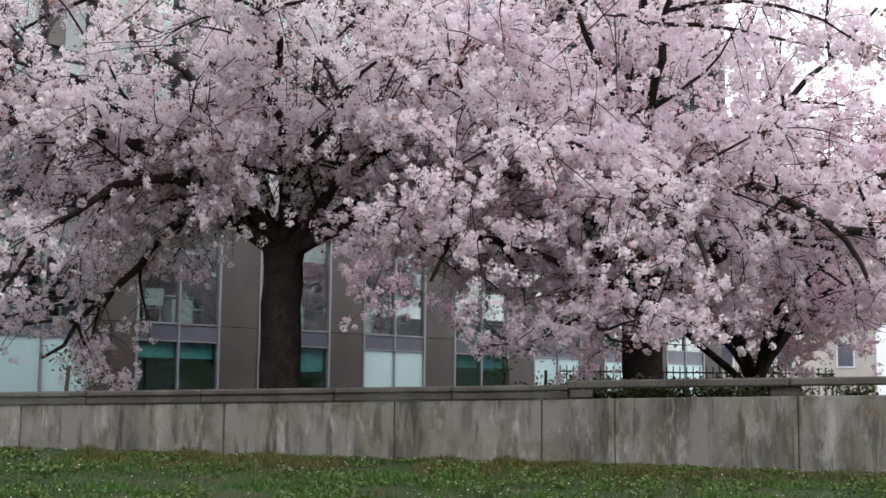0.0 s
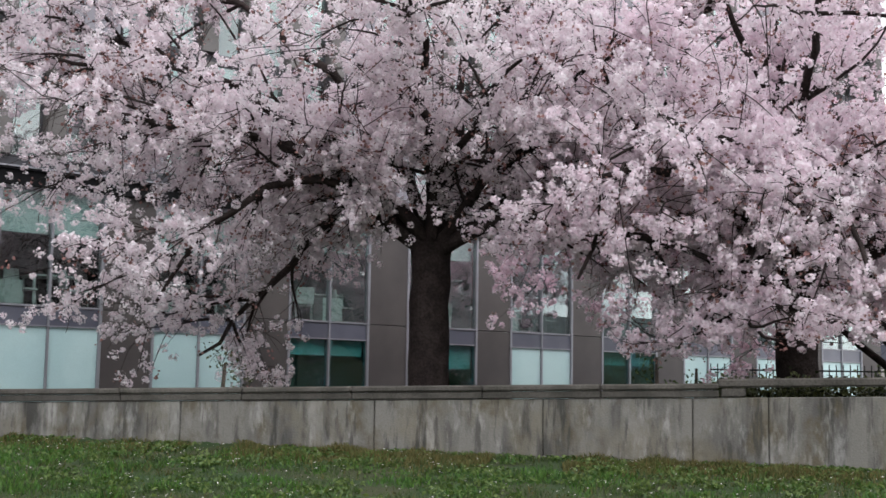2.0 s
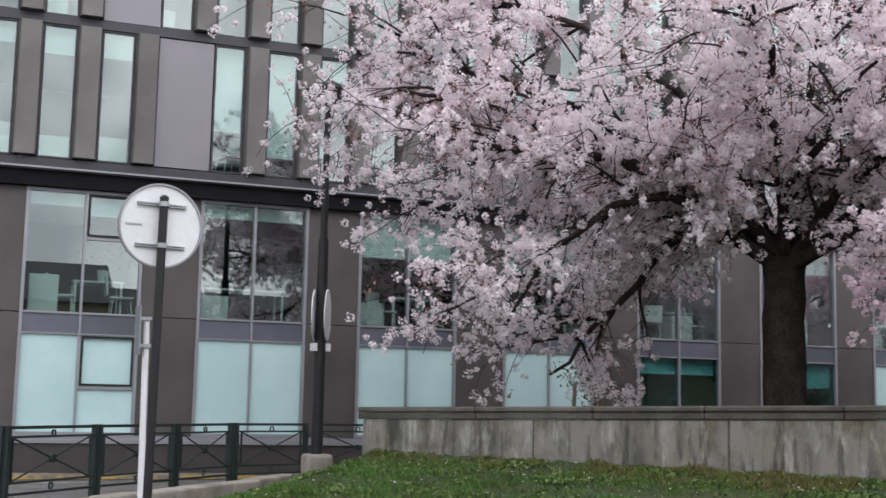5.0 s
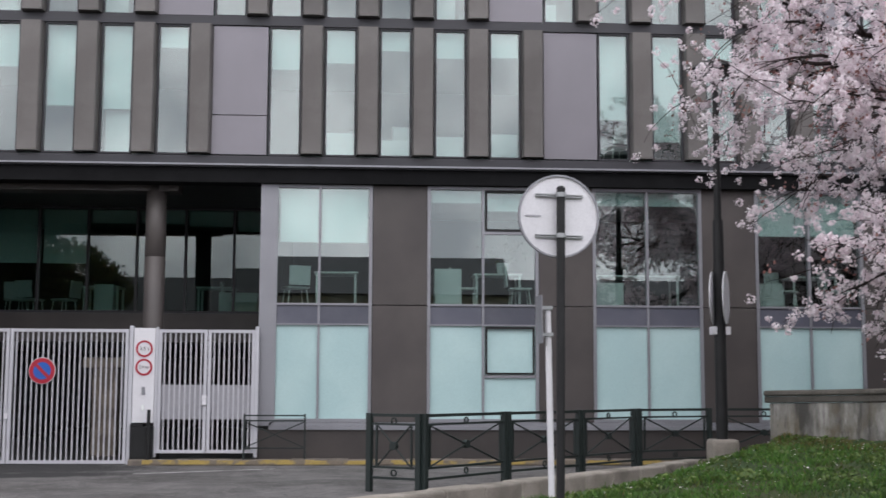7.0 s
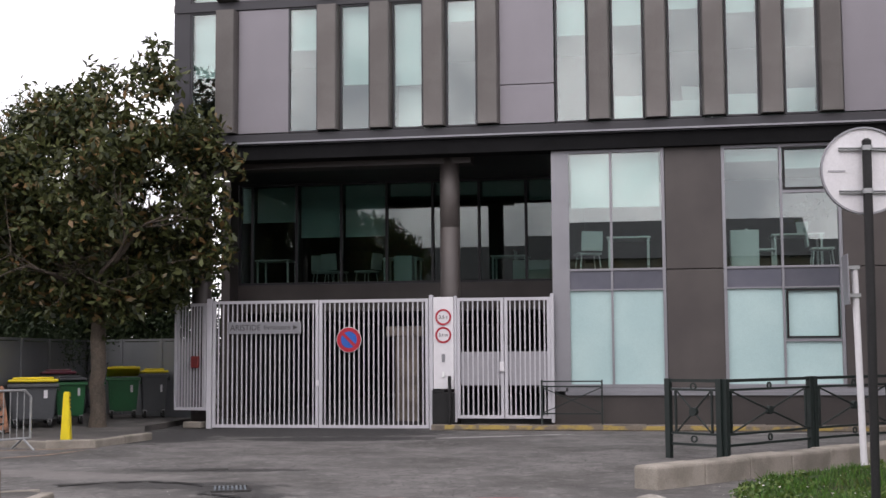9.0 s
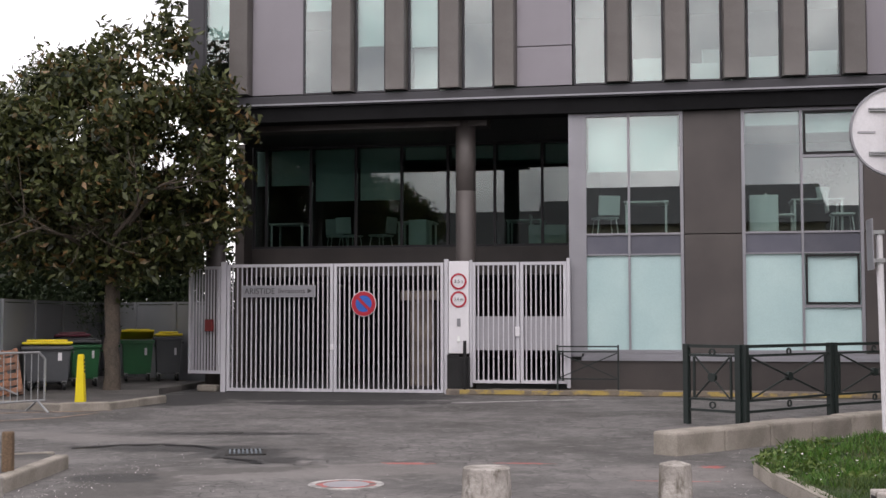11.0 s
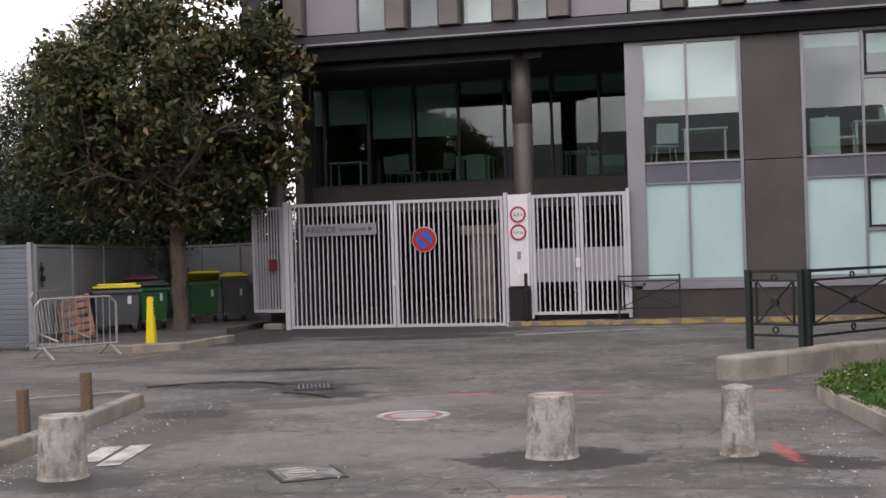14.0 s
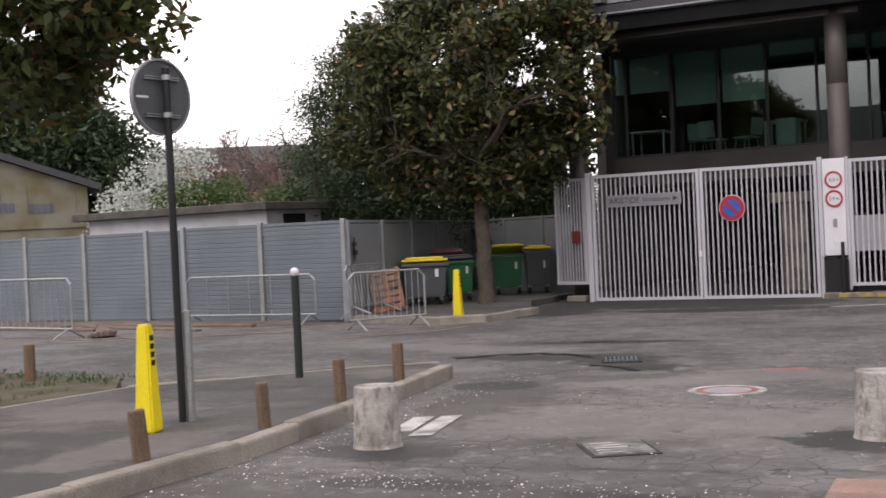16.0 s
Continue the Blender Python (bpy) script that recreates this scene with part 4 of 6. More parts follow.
part("lock", boxes((-2.63, -2.55, -0.07, -0.03, 1.03, 1.2), bevel=0.006), WHITEPAINT, pgate)
# pale stone given a darker colour, for the dimness inside the gateway
part("gateway_pillar", boxes((-5.06, -4.6, 23.6, 24.0, 0.006, 1.698), (-5.24, -4.46, 23.55, 24.05, 1.7, 1.89), bevel=0.01), ROADKERB, office, "stone pillar inside the gateway, dimmed by its colour")

# ---- trees ----


def frame_of(d):
    d = d.normalized()
    a = d.cross(Vector((0.31, 0.17, 1.0)))
    a = a.normalized() if a.length > 1e-3 else Vector((1, 0, 0))
    return a, d.cross(a).normalized()


def tube(verts, faces, pts, radii, n=7):
    """A tapered bent tube through pts."""
    base = None
    for i, p in enumerate(pts):
        d = (pts[min(i + 1, len(pts) - 1)] - pts[max(i - 1, 0)])
        a, b = frame_of(d)
        k0 = len(verts)
        for k in range(n):
            t = 2 * math.pi * k / n
            verts.append(tuple(p + (a * math.cos(t) + b * math.sin(t)) * radii[i]))
        if base is not None:
            for k in range(n):
                faces.append((base + k, base + (k + 1) % n, k0 + (k + 1) % n, k0 + k))
        base = k0


def bend(rng, start, direction, length, steps, wobble, pull, keep_above=-9.0):
    """A branch's line: it wanders, and pull turns it up or down."""
    pts, d = [start.copy()], direction.normalized()
    for i in range(steps):
        low = 0.32 if pts[-1].z < (keep_above(pts[-1]) if callable(keep_above) else keep_above) else 0.0
        d = (d + Vector((rng.uniform(-1, 1), rng.uniform(-1, 1), rng.uniform(-0.7, 0.7))) * wobble + Vector((0, 0, pull + low))).normalized()
        pts.append(pts[-1] + d * (length / steps))
    return pts


def follow(rng, start, turns, steps=12):
    """A limb's line through a few turning points, given from its start, with small kinks."""
    knots = [start - Vector((0, 0, 0.15))] + [start + Vector(t) for t in turns]
    ways = [0.0]
    for a, b in zip(knots, knots[1:]):
        ways.append(ways[-1] + (b - a).length)
    out = []
    for i in range(steps + 1):
        d = ways[-1] * i / steps
        j = max(k for k in range(len(ways) - 1) if ways[k] <= d)
        p = knots[j].lerp(knots[j + 1], (d - ways[j]) / (ways[j + 1] - ways[j]))
        out.append(p + Vector((rng.uniform(-1, 1), rng.uniform(-1, 1), rng.uniform(-1, 1))) * (0.07 if i else 0.0))
    return out


def grow(rng, base, trunk_h, trunk_r, limbs, reach, ends, lift=0.35, droop=-0.035, subs=7, twigs=6, lean=(0, 0), keep_above=-9.0, steep=None, thick=1.0, guides=()):
    """Wood of a spreading tree: trunk, limbs, branches, twigs. ends collects points and directions along the outer wood."""
    tv, tf, bv, bf = [], [], [], []
    top = base + Vector((lean[0], lean[1], trunk_h))
    n = 9
    pts = [base.lerp(top, i / n) + Vector((rng.uniform(-1, 1), rng.uniform(-1, 1), 0)) * 0.02 for i in range(n + 1)]
    radii = [trunk_r * (1.25 if i == 0 else 1.06 - 0.1 * i / n + (0.12 if i == n else 0)) for i in range(n + 1)]
    tube(tv, tf, pts, radii, 16)
    for k in range(limbs + len(guides)):
        az = 2 * math.pi * (k + rng.uniform(-0.25, 0.25)) / limbs
        up = lift + rng.uniform(-0.1, 0.35) + (0.55 if k % 3 == 2 else 0)
        if steep is not None and math.cos(az - steep) > 0.75:
            up += 0.6
        short = 1.0
        if steep is not None and math.cos(az - steep + math.pi / 2) > 0.6:
            up, short = up + 0.13, 0.82
        L = reach * rng.uniform(0.8, 1.08) * (0.8 if k % 3 == 2 else 1) * short
        line = bend(rng, top - Vector((0, 0, rng.uniform(0.0, 0.35))), Vector((math.cos(az), math.sin(az), up)), L, 12, 0.25, droop * rng.uniform(0.7, 2.3) if k % 3 != 2 else droop, keep_above)
        r0 = trunk_r * rng.uniform(0.27, 0.43)
        more = subs
        if k >= limbs:
            line = follow(rng, top, guides[k - limbs])
            L, more, r0 = sum((b - a).length for a, b in zip(line, line[1:])), subs + 4, trunk_r * 0.32
        tube(bv, bf, line, [r0 * (1 - 0.85 * i / 12) + 0.008 for i in range(13)], 8)
        for s in range(more):
            i = rng.randint(2, 11)
            d = (line[i + 1] - line[i]).normalized() if i < 12 else Vector((1, 0, 0))
            side = frame_of(d)
            out = d * 0.7 + side[0] * rng.choice((-1, 1)) * rng.uniform(0.4, 1.0) + Vector((0, 0, rng.uniform(-0.25, 0.55)))
            l2 = L * rng.uniform(0.22, 0.46)
            sub = bend(rng, line[i], out, l2, 7, 0.2, droop * 1.6, keep_above)
            if callable(keep_above) and sub[-1].z < keep_above(sub[-1]) - 0.2:
                continue
            tube(bv, bf, sub, [max(0.006 * thick, r0 * 0.32 * (1 - 0.9 * j / 7)) for j in range(8)], 5)
            for q in range(twigs):
                j = rng.randint(1, 7)
                d2 = (sub[j] - sub[j - 1]).normalized()
                sd = frame_of(d2)
                o2 = d2 * 0.7 + (sd[0] * rng.uniform(-1, 1) + sd[1] * rng.uniform(-1, 1))
                tw = bend(rng, sub[j], o2, rng.uniform(0.45, 1.15), 4, 0.28, droop * 2, keep_above)
                if callable(keep_above) and tw[-1].z < keep_above(tw[-1]) - 0.3:
                    continue
                tube(bv, bf, tw, [q2 * thick for q2 in (0.008, 0.007, 0.006, 0.005, 0.003)], 4)
                ends.extend(tw[1:])
            ends.extend(sub[1:])
        ends.extend(line[3:])
        ends.extend(line[5:])
    return tv, tf, bv, bf


def scatter_quads(rs, centres, per, spread, size, flat=0.5, aspect=1.0):
    """Small quads in loose clumps round the given centres."""
    c = np.repeat(np.asarray(centres, dtype=np.float64), per, axis=0)
    n = len(c)
    c = c + rs.normal(0, 1, (n, 3)) * spread
    a = rs.normal(0, 1, (n, 3))
    a /= np.linalg.norm(a, axis=1, keepdims=True)
    h = rs.normal(0, 1, (n, 3))
    b = np.cross(a, h)
    b /= np.linalg.norm(b, axis=1, keepdims=True)
    nn = np.cross(a, b)
    s = size * rs.uniform(0.6, 1.25, (n, 1))
    t = s * aspect
    cup = nn * s * flat * 0.5
    return np.stack([c - a * s * 0.5, c - b * t * 0.5 + cup, c + a * s * 0.5, c + b * t * 0.5 + cup], axis=1)


def scatter_puffs(rs, centres, per, radius, size):
    """Small petal quads laid round each centre like the skin of a puff of flowers."""
    c = np.repeat(np.asarray(centres, dtype=np.float64), per, axis=0)
    big = np.repeat(rs.uniform(0.55, 1.25, (len(centres), 1)), per, axis=0)
    n = len(c)
    d = rs.normal(0, 1, (n, 3))
    d /= np.linalg.norm(d, axis=1, keepdims=True)
    p = c + d * radius * big * rs.uniform(0.6, 1.15, (n, 1))
    nn = d + rs.normal(0, 0.33, (n, 3))
    nn /= np.linalg.norm(nn, axis=1, keepdims=True)
    a = np.cross(nn, rs.normal(0, 1, (n, 3)))
    a /= np.linalg.norm(a, axis=1, keepdims=True)
    b = np.cross(nn, a)
    s = size * rs.uniform(0.6, 1.25, (n, 1)) * 0.5
    return np.stack([p - a * s, p - b * s - nn * s * 0.3, p + a * s, p + b * s - nn * s * 0.3], axis=1)


def blossom_tree(name, label, seed, base, trunk_h, trunk_r, limbs, reach, mat, clumps, per=22, lift=0.4, droop=-0.04, subs=11, twigs=8, qsize=0.058, steep=None, radius=0.08, clear=1.45, guides=(), hem=None, gap=-0.1):
    rng, rs, ends = random.Random(seed), np.random.RandomState(seed), []
    tree = empty(name, label, "tree", "blossoming cherry trees")
    tv, tf, bv, bf = grow(rng, Vector(base), trunk_h, trunk_r, limbs, reach, ends, lift, droop, subs, twigs, (0, 0), hem or base[2] + clear, steep, 1.0, guides)
    smooth(mesh_object("trunk", tv, tf, BARK, tree))
    smooth(mesh_object("branchwork", bv, bf, BARK, tree))
    pts = np.array([tuple(p) for p in ends])
    pick = rs.randint(0, len(pts), clumps)
    c = pts[pick] + rs.normal(0, 1, (clumps, 3)) * (0.12, 0.12, 0.1)
    tones = np.array([noise.noise(tuple(p * 0.9)) for p in c])
    fine = np.array([noise.noise(tuple(p * 2.1 + 5.0)) for p in c])
    keep = (tones > -0.28) & (fine > gap + 0.25 * np.clip(-tones, 0, 1))
    if hem:
        keep &= np.array([p[2] > hem(Vector(p)) - 0.35 for p in c])
    c = c[keep]
    quads_object("crown", scatter_puffs(rs, c, per, radius, qsize), mat, tree)
    few = pts[rs.randint(0, len(pts), clumps // 13)] + rs.normal(0, 0.12, (clumps // 13, 3))
    quads_object("young_leaves", scatter_quads(rs, few, 5, 0.05, 0.05, 0.3), BUD, tree)
    return tree


# long limbs of the nearest cherry: one reaching out over the lamp, one drooping to the wall, others rising
OLD_LIMBS = (
    ((-0.8, 0.4, 0.55), (-1.9, 0.85, 1.2), (-3.0, 1.2, 1.75), (-4.1, 1.5, 2.1), (-5.3, 2.0, 2.3)),
    ((-0.7, 0.4, 0.9), (-2.2, 1.0, 1.9), (-3.7, 1.8, 2.6), (-4.9, 2.5, 2.9)),
    ((-0.8, 0.2, 0.5), (-2.0, 0.3, 1.1), (-3.2, 0.3, 1.4), (-4.5, 0.6, 1.2)),
    ((-0.6, 0.5, 0.3), (-1.2, 1.0, 0.35), (-1.7, 1.4, -0.5), (-2.1, 1.75, -1.1), (-2.6, 2.1, -1.75)),
    ((-0.5, 0.1, 1.2), (-1.7, 0.3, 2.4), (-2.9, 0.7, 3.2), (-4.1, 1.3, 3.6)),
    ((-0.9, 0.1, 0.4), (-1.8, 0.0, 0.7), (-2.7, 0.2, 0.5), (-3.4, 0.6, -0.1), (-3.8, 1.0, -1.0)),
    ((0.7, -0.7, 0.5), (1.2, -1.2, 0.9), (2.2, -2.2, 1.2), (3.2, -3.0, 0.8)),
    ((0.1, -0.4, 1.3), (-0.2, -1.0, 2.6), (-0.3, -1.6, 4.0)),
    ((0.5, -0.6, 1.2), (1.2, -1.6, 2.3), (2.3, -2.8, 3.2), (3.2, -3.9, 3.9)),
    ((-0.4, -0.5, 0.9), (-1.2, -1.4, 1.7), (-2.0, -2.4, 2.3), (-2.8, -3.2, 2.3)),
    ((0.2, -0.9, 0.8), (0.5, -2.2, 1.4), (0.8, -3.6, 1.5), (1.0, -4.8, 0.9)),
)
YOUNG_LIMBS = (
    ((-0.7, -0.6, 0.8), (-1.8, -1.6, 1.3), (-2.8, -2.6, 0.9), (-3.4, -3.3, 0.2), (-3.7, -3.7, -0.4)),
    ((-1.1, 0.1, 0.8), (-2.6, 0.2, 1.3), (-3.8, 0.0, 0.8), (-4.5, -0.3, 0.2), (-4.8, -0.4, -0.3)),
    ((-0.2, -1.0, 0.9), (-0.4, -2.2, 1.3), (-0.6, -3.3, 0.8), (-0.7, -3.9, 0.2), (-0.8, -4.2, -0.4)),
    ((-0.9, -0.3, 0.5), (-1.9, -0.8, 0.5), (-2.7, -1.2, -0.1), (-3.2, -1.5, -0.9)),
    ((-0.3, -0.2, 1.5), (-0.9, -0.7, 3.0), (-1.6, -1.3, 4.4), (-2.0, -1.8, 5.4)),
    ((-0.9, 0.6, 1.5), (-2.0, 1.6, 2.8), (-3.1, 2.6, 3.8), (-3.9, 3.4, 4.3)),
    ((0.6, -0.8, 1.5), (1.4, -1.9, 3.0), (2.1, -2.9, 4.2)),
    ((-1.0, -0.8, 1.3), (-2.4, -2.0, 2.4), (-3.7, -3.1, 2.9), (-4.7, -4.0, 2.7)),
    ((0.2, 0.3, 1.8), (0.4, 0.6, 3.6), (0.3, 0.6, 5.0)),
)


def old_hem(p):
    """How low the blossom hangs round the nearest cherry: high beside its trunk, lower out at both ends."""
    side = (p.x - 11.1) * 0.71 - (p.y - 13.5) * 0.7
    return 1.7 if side < -2.0 else (3.3 if side < 2.2 else 2.4)


def young_hem(p):
    side = (p.x - 15.85) * 0.71 - (p.y - 10.65) * 0.7
    near = (p.x - 15.85) * 0.7 + (p.y - 10.65) * 0.71
    return 3.5 if side < -2.9 else (2.25 if near < 0.0 else 2.7)


blossom_tree("cherry_tree", "wide old cherry tree in full pale pink blossom", 11, (11.1, 13.5, 0.9), 2.65, 0.29, 8, 6.2, BLOSSOM, 29000, per=26, lift=0.6, qsize=0.041, radius=0.07, steep=math.radians(233), guides=OLD_LIMBS, hem=old_hem)
blossom_tree("cherry_tree", "cherry tree in pink blossom with dark thick trunk", 23, (15.85, 10.65, 0.9), 2.2, 0.31, 13, 7.0, BLOSSOM2, 31000, per=23, lift=0.8, droop=-0.045, qsize=0.047, subs=10, radius=0.075, guides=YOUNG_LIMBS, hem=young_hem, gap=-0.12)
blossom_tree("cherry_tree", "multi-stemmed cherry tree in deep pink blossom", 37, (21.75, 12.35, 0.6), 1.2, 0.2, 15, 7.8, BLOSSOM3, 19000, per=14, lift=0.8, droop=-0.04, qsize=0.075, radius=0.1, clear=1.3, gap=-0.15)


def blobs(rs, lumps, density, gap=-0.15, freq=1.1, shell=0.45):
    """Points inside a set of lumps (centre, radii), mostly near their skins, with holes."""
    out = []
    for c, r in lumps:
        n = int(density * r[0] * r[1] * r[2])
        d = rs.normal(0, 1, (n, 3))
        d /= np.linalg.norm(d, axis=1, keepdims=True)
        p = np.array(c) + d * np.array(r) * rs.uniform(0.1, 1, (n, 1)) ** shell
        keep = np.array([noise.noise((q[0] * freq, q[1] * freq, q[2] * freq)) > gap for q in p])
        out.append(p[keep])
    return np.concatenate(out)


def lumpy(rng, c, r, n, size):
    """Lumps scattered through an ellipsoid, for an uneven crown."""
    got = []
    while len(got) < n:
        v = Vector((rng.uniform(-1, 1), rng.uniform(-1, 1), rng.uniform(-1, 1)))
        if v.length < 1:
            k = size * rng.uniform(0.7, 1.3)
            got.append(((c[0] + v.x * r[0], c[1] + v.y * r[1], c[2] + v.z * r[2]), (k, k, k * 0.8)))
    return got


def leafy_tree(name, label, seed, base, trunk_h, trunk_r, centre, radii, lumps, size, density, per, leaf, mat, bark, aspect=0.42, spread=0.12, limbs=9, category="tree", extra=(), rust=0.0, gap=-0.1):
    rng, rs = random.Random(seed), np.random.RandomState(seed)
    tree = empty(name, label, category)
    ends = []
    reach = max(radii[0], radii[2]) * 1.05
    tv, tf, bv, bf = grow(rng, Vector(base), trunk_h, trunk_r, limbs, reach, ends, 0.9, 0.0, 5, 3)
    smooth(mesh_object("trunk", tv, tf, bark, tree))
    smooth(mesh_object("branchwork", bv, bf, bark, tree))
    pts = blobs(rs, lumpy(rng, centre, radii, lumps, size) + list(extra), density, gap)
    quads_object("crown", scatter_quads(rs, pts, per, spread, leaf, 0.35, aspect), mat, tree)
    if rust:
        some = pts[rs.randint(0, len(pts), int(len(pts) * rust))]
        quads_object("old_leaves", scatter_quads(rs, some, 4, spread, leaf, 0.35, aspect), RUST, tree)
    return tree


def bush(name, label, seed, lumps, density, per, leaf, mat, aspect=0.5, spread=0.1, category="shrub", gap=-0.2, stems=3):
    """A shrub or conifer: leaves in lumps over a few stems that reach the ground."""
    rng, rs = random.Random(seed), np.random.RandomState(seed)
    b = empty(name, label, category)
    v, f = [], []
    for c, r in lumps[:stems * 4]:
        foot = Vector((c[0] + rng.uniform(-0.2, 0.2), c[1] + rng.uniform(-0.2, 0.2), -0.02))
        tube(v, f, bend(rng, foot, Vector(c) - foot, (Vector(c) - foot).length, 5, 0.05, 0), [0.06, 0.05, 0.045, 0.04, 0.03, 0.02], 6)
    mesh_object("stem", v, f, BARK2, b)
    quads_object("foliage", scatter_quads(rs, blobs(rs, lumps, density, gap), per, spread, leaf, 0.3, aspect), mat, b)
    return b


leafy_tree("magnolia_tree", "dark evergreen magnolia tree beside the waste bins", 5, (-9.6, 19.75, 0.08), 2.3, 0.13, (-9.95, 20.0, 4.05), (2.15, 2.2, 1.75), 95, 0.5, 460, 9, 0.18, EVERGREEN, BARK2,
           extra=[((-8.3, 20.0, 5.3), (0.75, 0.7, 0.6)), ((-7.55, 20.1, 5.1), (0.55, 0.5, 0.28)), ((-8.7, 19.9, 6.2), (0.5, 0.5, 0.5)), ((-8.75, 20.0, 6.8), (0.24, 0.24, 0.3)), ((-9.6, 20.0, 6.15), (0.5, 0.5, 0.5)), ((-10.6, 20, 5.75), (0.7, 0.6, 0.45)), ((-7.9, 20.0, 4.0), (0.6, 0.6, 0.6)),
                  ((-9.4, 19.4, 2.5), (0.9, 0.7, 0.5)), ((-10.6, 19.6, 2.6), (1.1, 0.8, 0.6)), ((-9.0, 20.4, 2.7), (0.9, 0.8, 0.5)), ((-11.2, 20.4, 3.2), (1.0, 0.9, 0.9)), ((-12.3, 20.2, 4.5), (0.7, 0.7, 0.5)), ((-12.4, 20.3, 3.4), (0.8, 0.7, 0.6)), ((-7.35, 20.0, 4.9), (0.5, 0.5, 0.25)), ((-7.7, 20.0, 3.2), (0.5, 0.5, 0.4)), ((-9.9, 20.6, 3.3), (1.4, 0.9, 0.9))], rust=0.3, gap=-0.12)
leafy_tree("magnolia_tree", "large-leaved evergreen magnolia at the grass edge", 9, (-11.6, 8.4, 0.05), 2.2, 0.17, (-10.5, 8.9, 4.5), (1.9, 1.9, 1.5), 34, 0.85, 240, 9, 0.19, EVERGREEN_LIT, BARK2,
           extra=[((-8.75, 9.5, 3.55), (0.45, 0.4, 0.28)), ((-9.2, 9.3, 4.1), (0.6, 0.6, 0.5))], rust=0.5)
bush("conifer", "dense dark green conifer behind the fence", 3, [((-13.3, 23.4, 1.2), (1.5, 1.4, 1.4)), ((-14.0, 23.5, 2.7), (1.75, 1.5, 1.3)), ((-14.1, 23.6, 4.1), (1.5, 1.4, 1.2)), ((-13.9, 23.6, 5.3), (1.0, 1.0, 1.0)), ((-12.8, 23.7, 6.2), (0.8, 0.8, 0.9)), ((-15.2, 23.3, 4.4), (0.9, 0.7, 0.5)), ((-15.3, 23.3, 3.3), (0.9, 0.8, 0.5)), ((-14.6, 23.4, 5.4), (0.8, 0.7, 0.5))], 420, 16, 0.13, CONIFER, 0.22, 0.15, "tree", -0.25)
bush("hedge", "tall dark evergreen hedge behind the grey fence", 4, [((x, 25.4 + 0.25 * math.sin(x * 3), 1.9 + 0.3 * math.sin(x * 5)), (1.15, 0.8, 2.2)) for x in (-16.5, -15.5, -14.4, -13.3, -12.2, -11.1, -10.3)], 430, 10, 0.13, CONIFER, 0.5, 0.12, "hedge", -0.8)
bush("conifer", "dark conifer behind the old stone building", 6, [((-30, 30, 2.5), (3.2, 2.6, 3.0)), ((-30.5, 30, 5.2), (3.0, 2.4, 2.4)), ((-33, 29, 6.5), (3, 2.4, 3)), ((-29, 31.2, 3.6), (2.2, 2, 2.4))], 90, 10, 0.26, CONIFER, 0.4, 0.25, "tree", -0.25)
bush("flowering_shrub", "white blossoming shrub behind the hut", 7, [((-21.6, 25.3, 2.6), (1.3, 1.2, 1.2)), ((-21.0, 25.6, 3.5), (0.9, 0.9, 0.8)), ((-22.5, 25.0, 2.2), (1.0, 1.0, 0.9))], 220, 8, 0.11, WHITEBLOOM, 0.7, 0.12)
bush("shrub", "rounded green shrub behind the hut roof", 8, [((-19.3, 25.2, 2.2), (1.4, 1.2, 0.95)), ((-17.9, 26.0, 2.1), (1.3, 1.1, 0.9)), ((-20.0, 25.0, 1.5), (1.2, 1.1, 1.0)), ((-20.1, 24.6, 2.4), (0.9, 0.9, 0.7))], 420, 9, 0.11, SHRUB, 0.5, 0.1)
bush("shrub", "leafy green shrub behind the retaining wall", 12, [((13.1, 10.8, 1.3), (0.35, 0.35, 0.45)), ((13.3, 10.6, 1.75), (0.28, 0.25, 0.3)), ((12.9, 10.9, 1.9), (0.2, 0.2, 0.4))], 1100, 5, 0.07, SHRUB, 0.5, 0.09)
bush("shrub", "dark ivy shrub behind the retaining wall", 13, [((8.3, 14.2, 1.3), (0.25, 0.25, 0.5)), ((8.15, 14.3, 1.75), (0.16, 0.16, 0.3))], 2600, 5, 0.055, EVERGREEN, 0.6, 0.09)
# leaves added behind the wall as the dark below the raised coping
bush("shrub", "leaf mass added to darken the gap under the coping", 15, [(tuple(WALL_A + WALL_DIR * q + WALL_IN * 0.65 + Vector((0, 0, 1.25))), (0.4, 0.25, 0.36)) for q in (9.2, 9.6, 10.0, 10.4, 10.8, 11.2, 11.6, 12.6, 13.2)], 9000, 5, 0.06, EVERGREEN, 0.6, 0.06, gap=-0.6)
bush("shrub", "bright green garden shrub beyond the cherry trees", 14, [((22.95, 13.7, 1.3), (0.5, 0.5, 0.9)), ((23.6, 13.1, 1.5), (0.6, 0.6, 0.9)), ((24.5, 12.5, 1.3), (0.5, 0.5, 0.8)), ((22.3, 14.3, 1.1), (0.5, 0.5, 0.6))], 700, 7, 0.1, SHRUB, 0.5, 0.1)
rng = random.Random(77)
for k, (x, y, h) in enumerate(((-36, 52, 3.4), (-42, 56, 3.6), (-45, 50, 3.2), (-31, 56, 3.0))):
    t = empty("bare_tree", "bare leafless tree in the distance", "tree", "distant bare trees")
    tv, tf, bv, bf = grow(rng, Vector((x, y, 0)), h, 0.2, 9, 4.6, [], 0.8, 0.01, 11, 9, thick=2.4)
    mesh_object("trunk", tv, tf, BARK2, t)
    mesh_object("branchwork", bv, bf, TWIG, t)

# ---- houses around ----


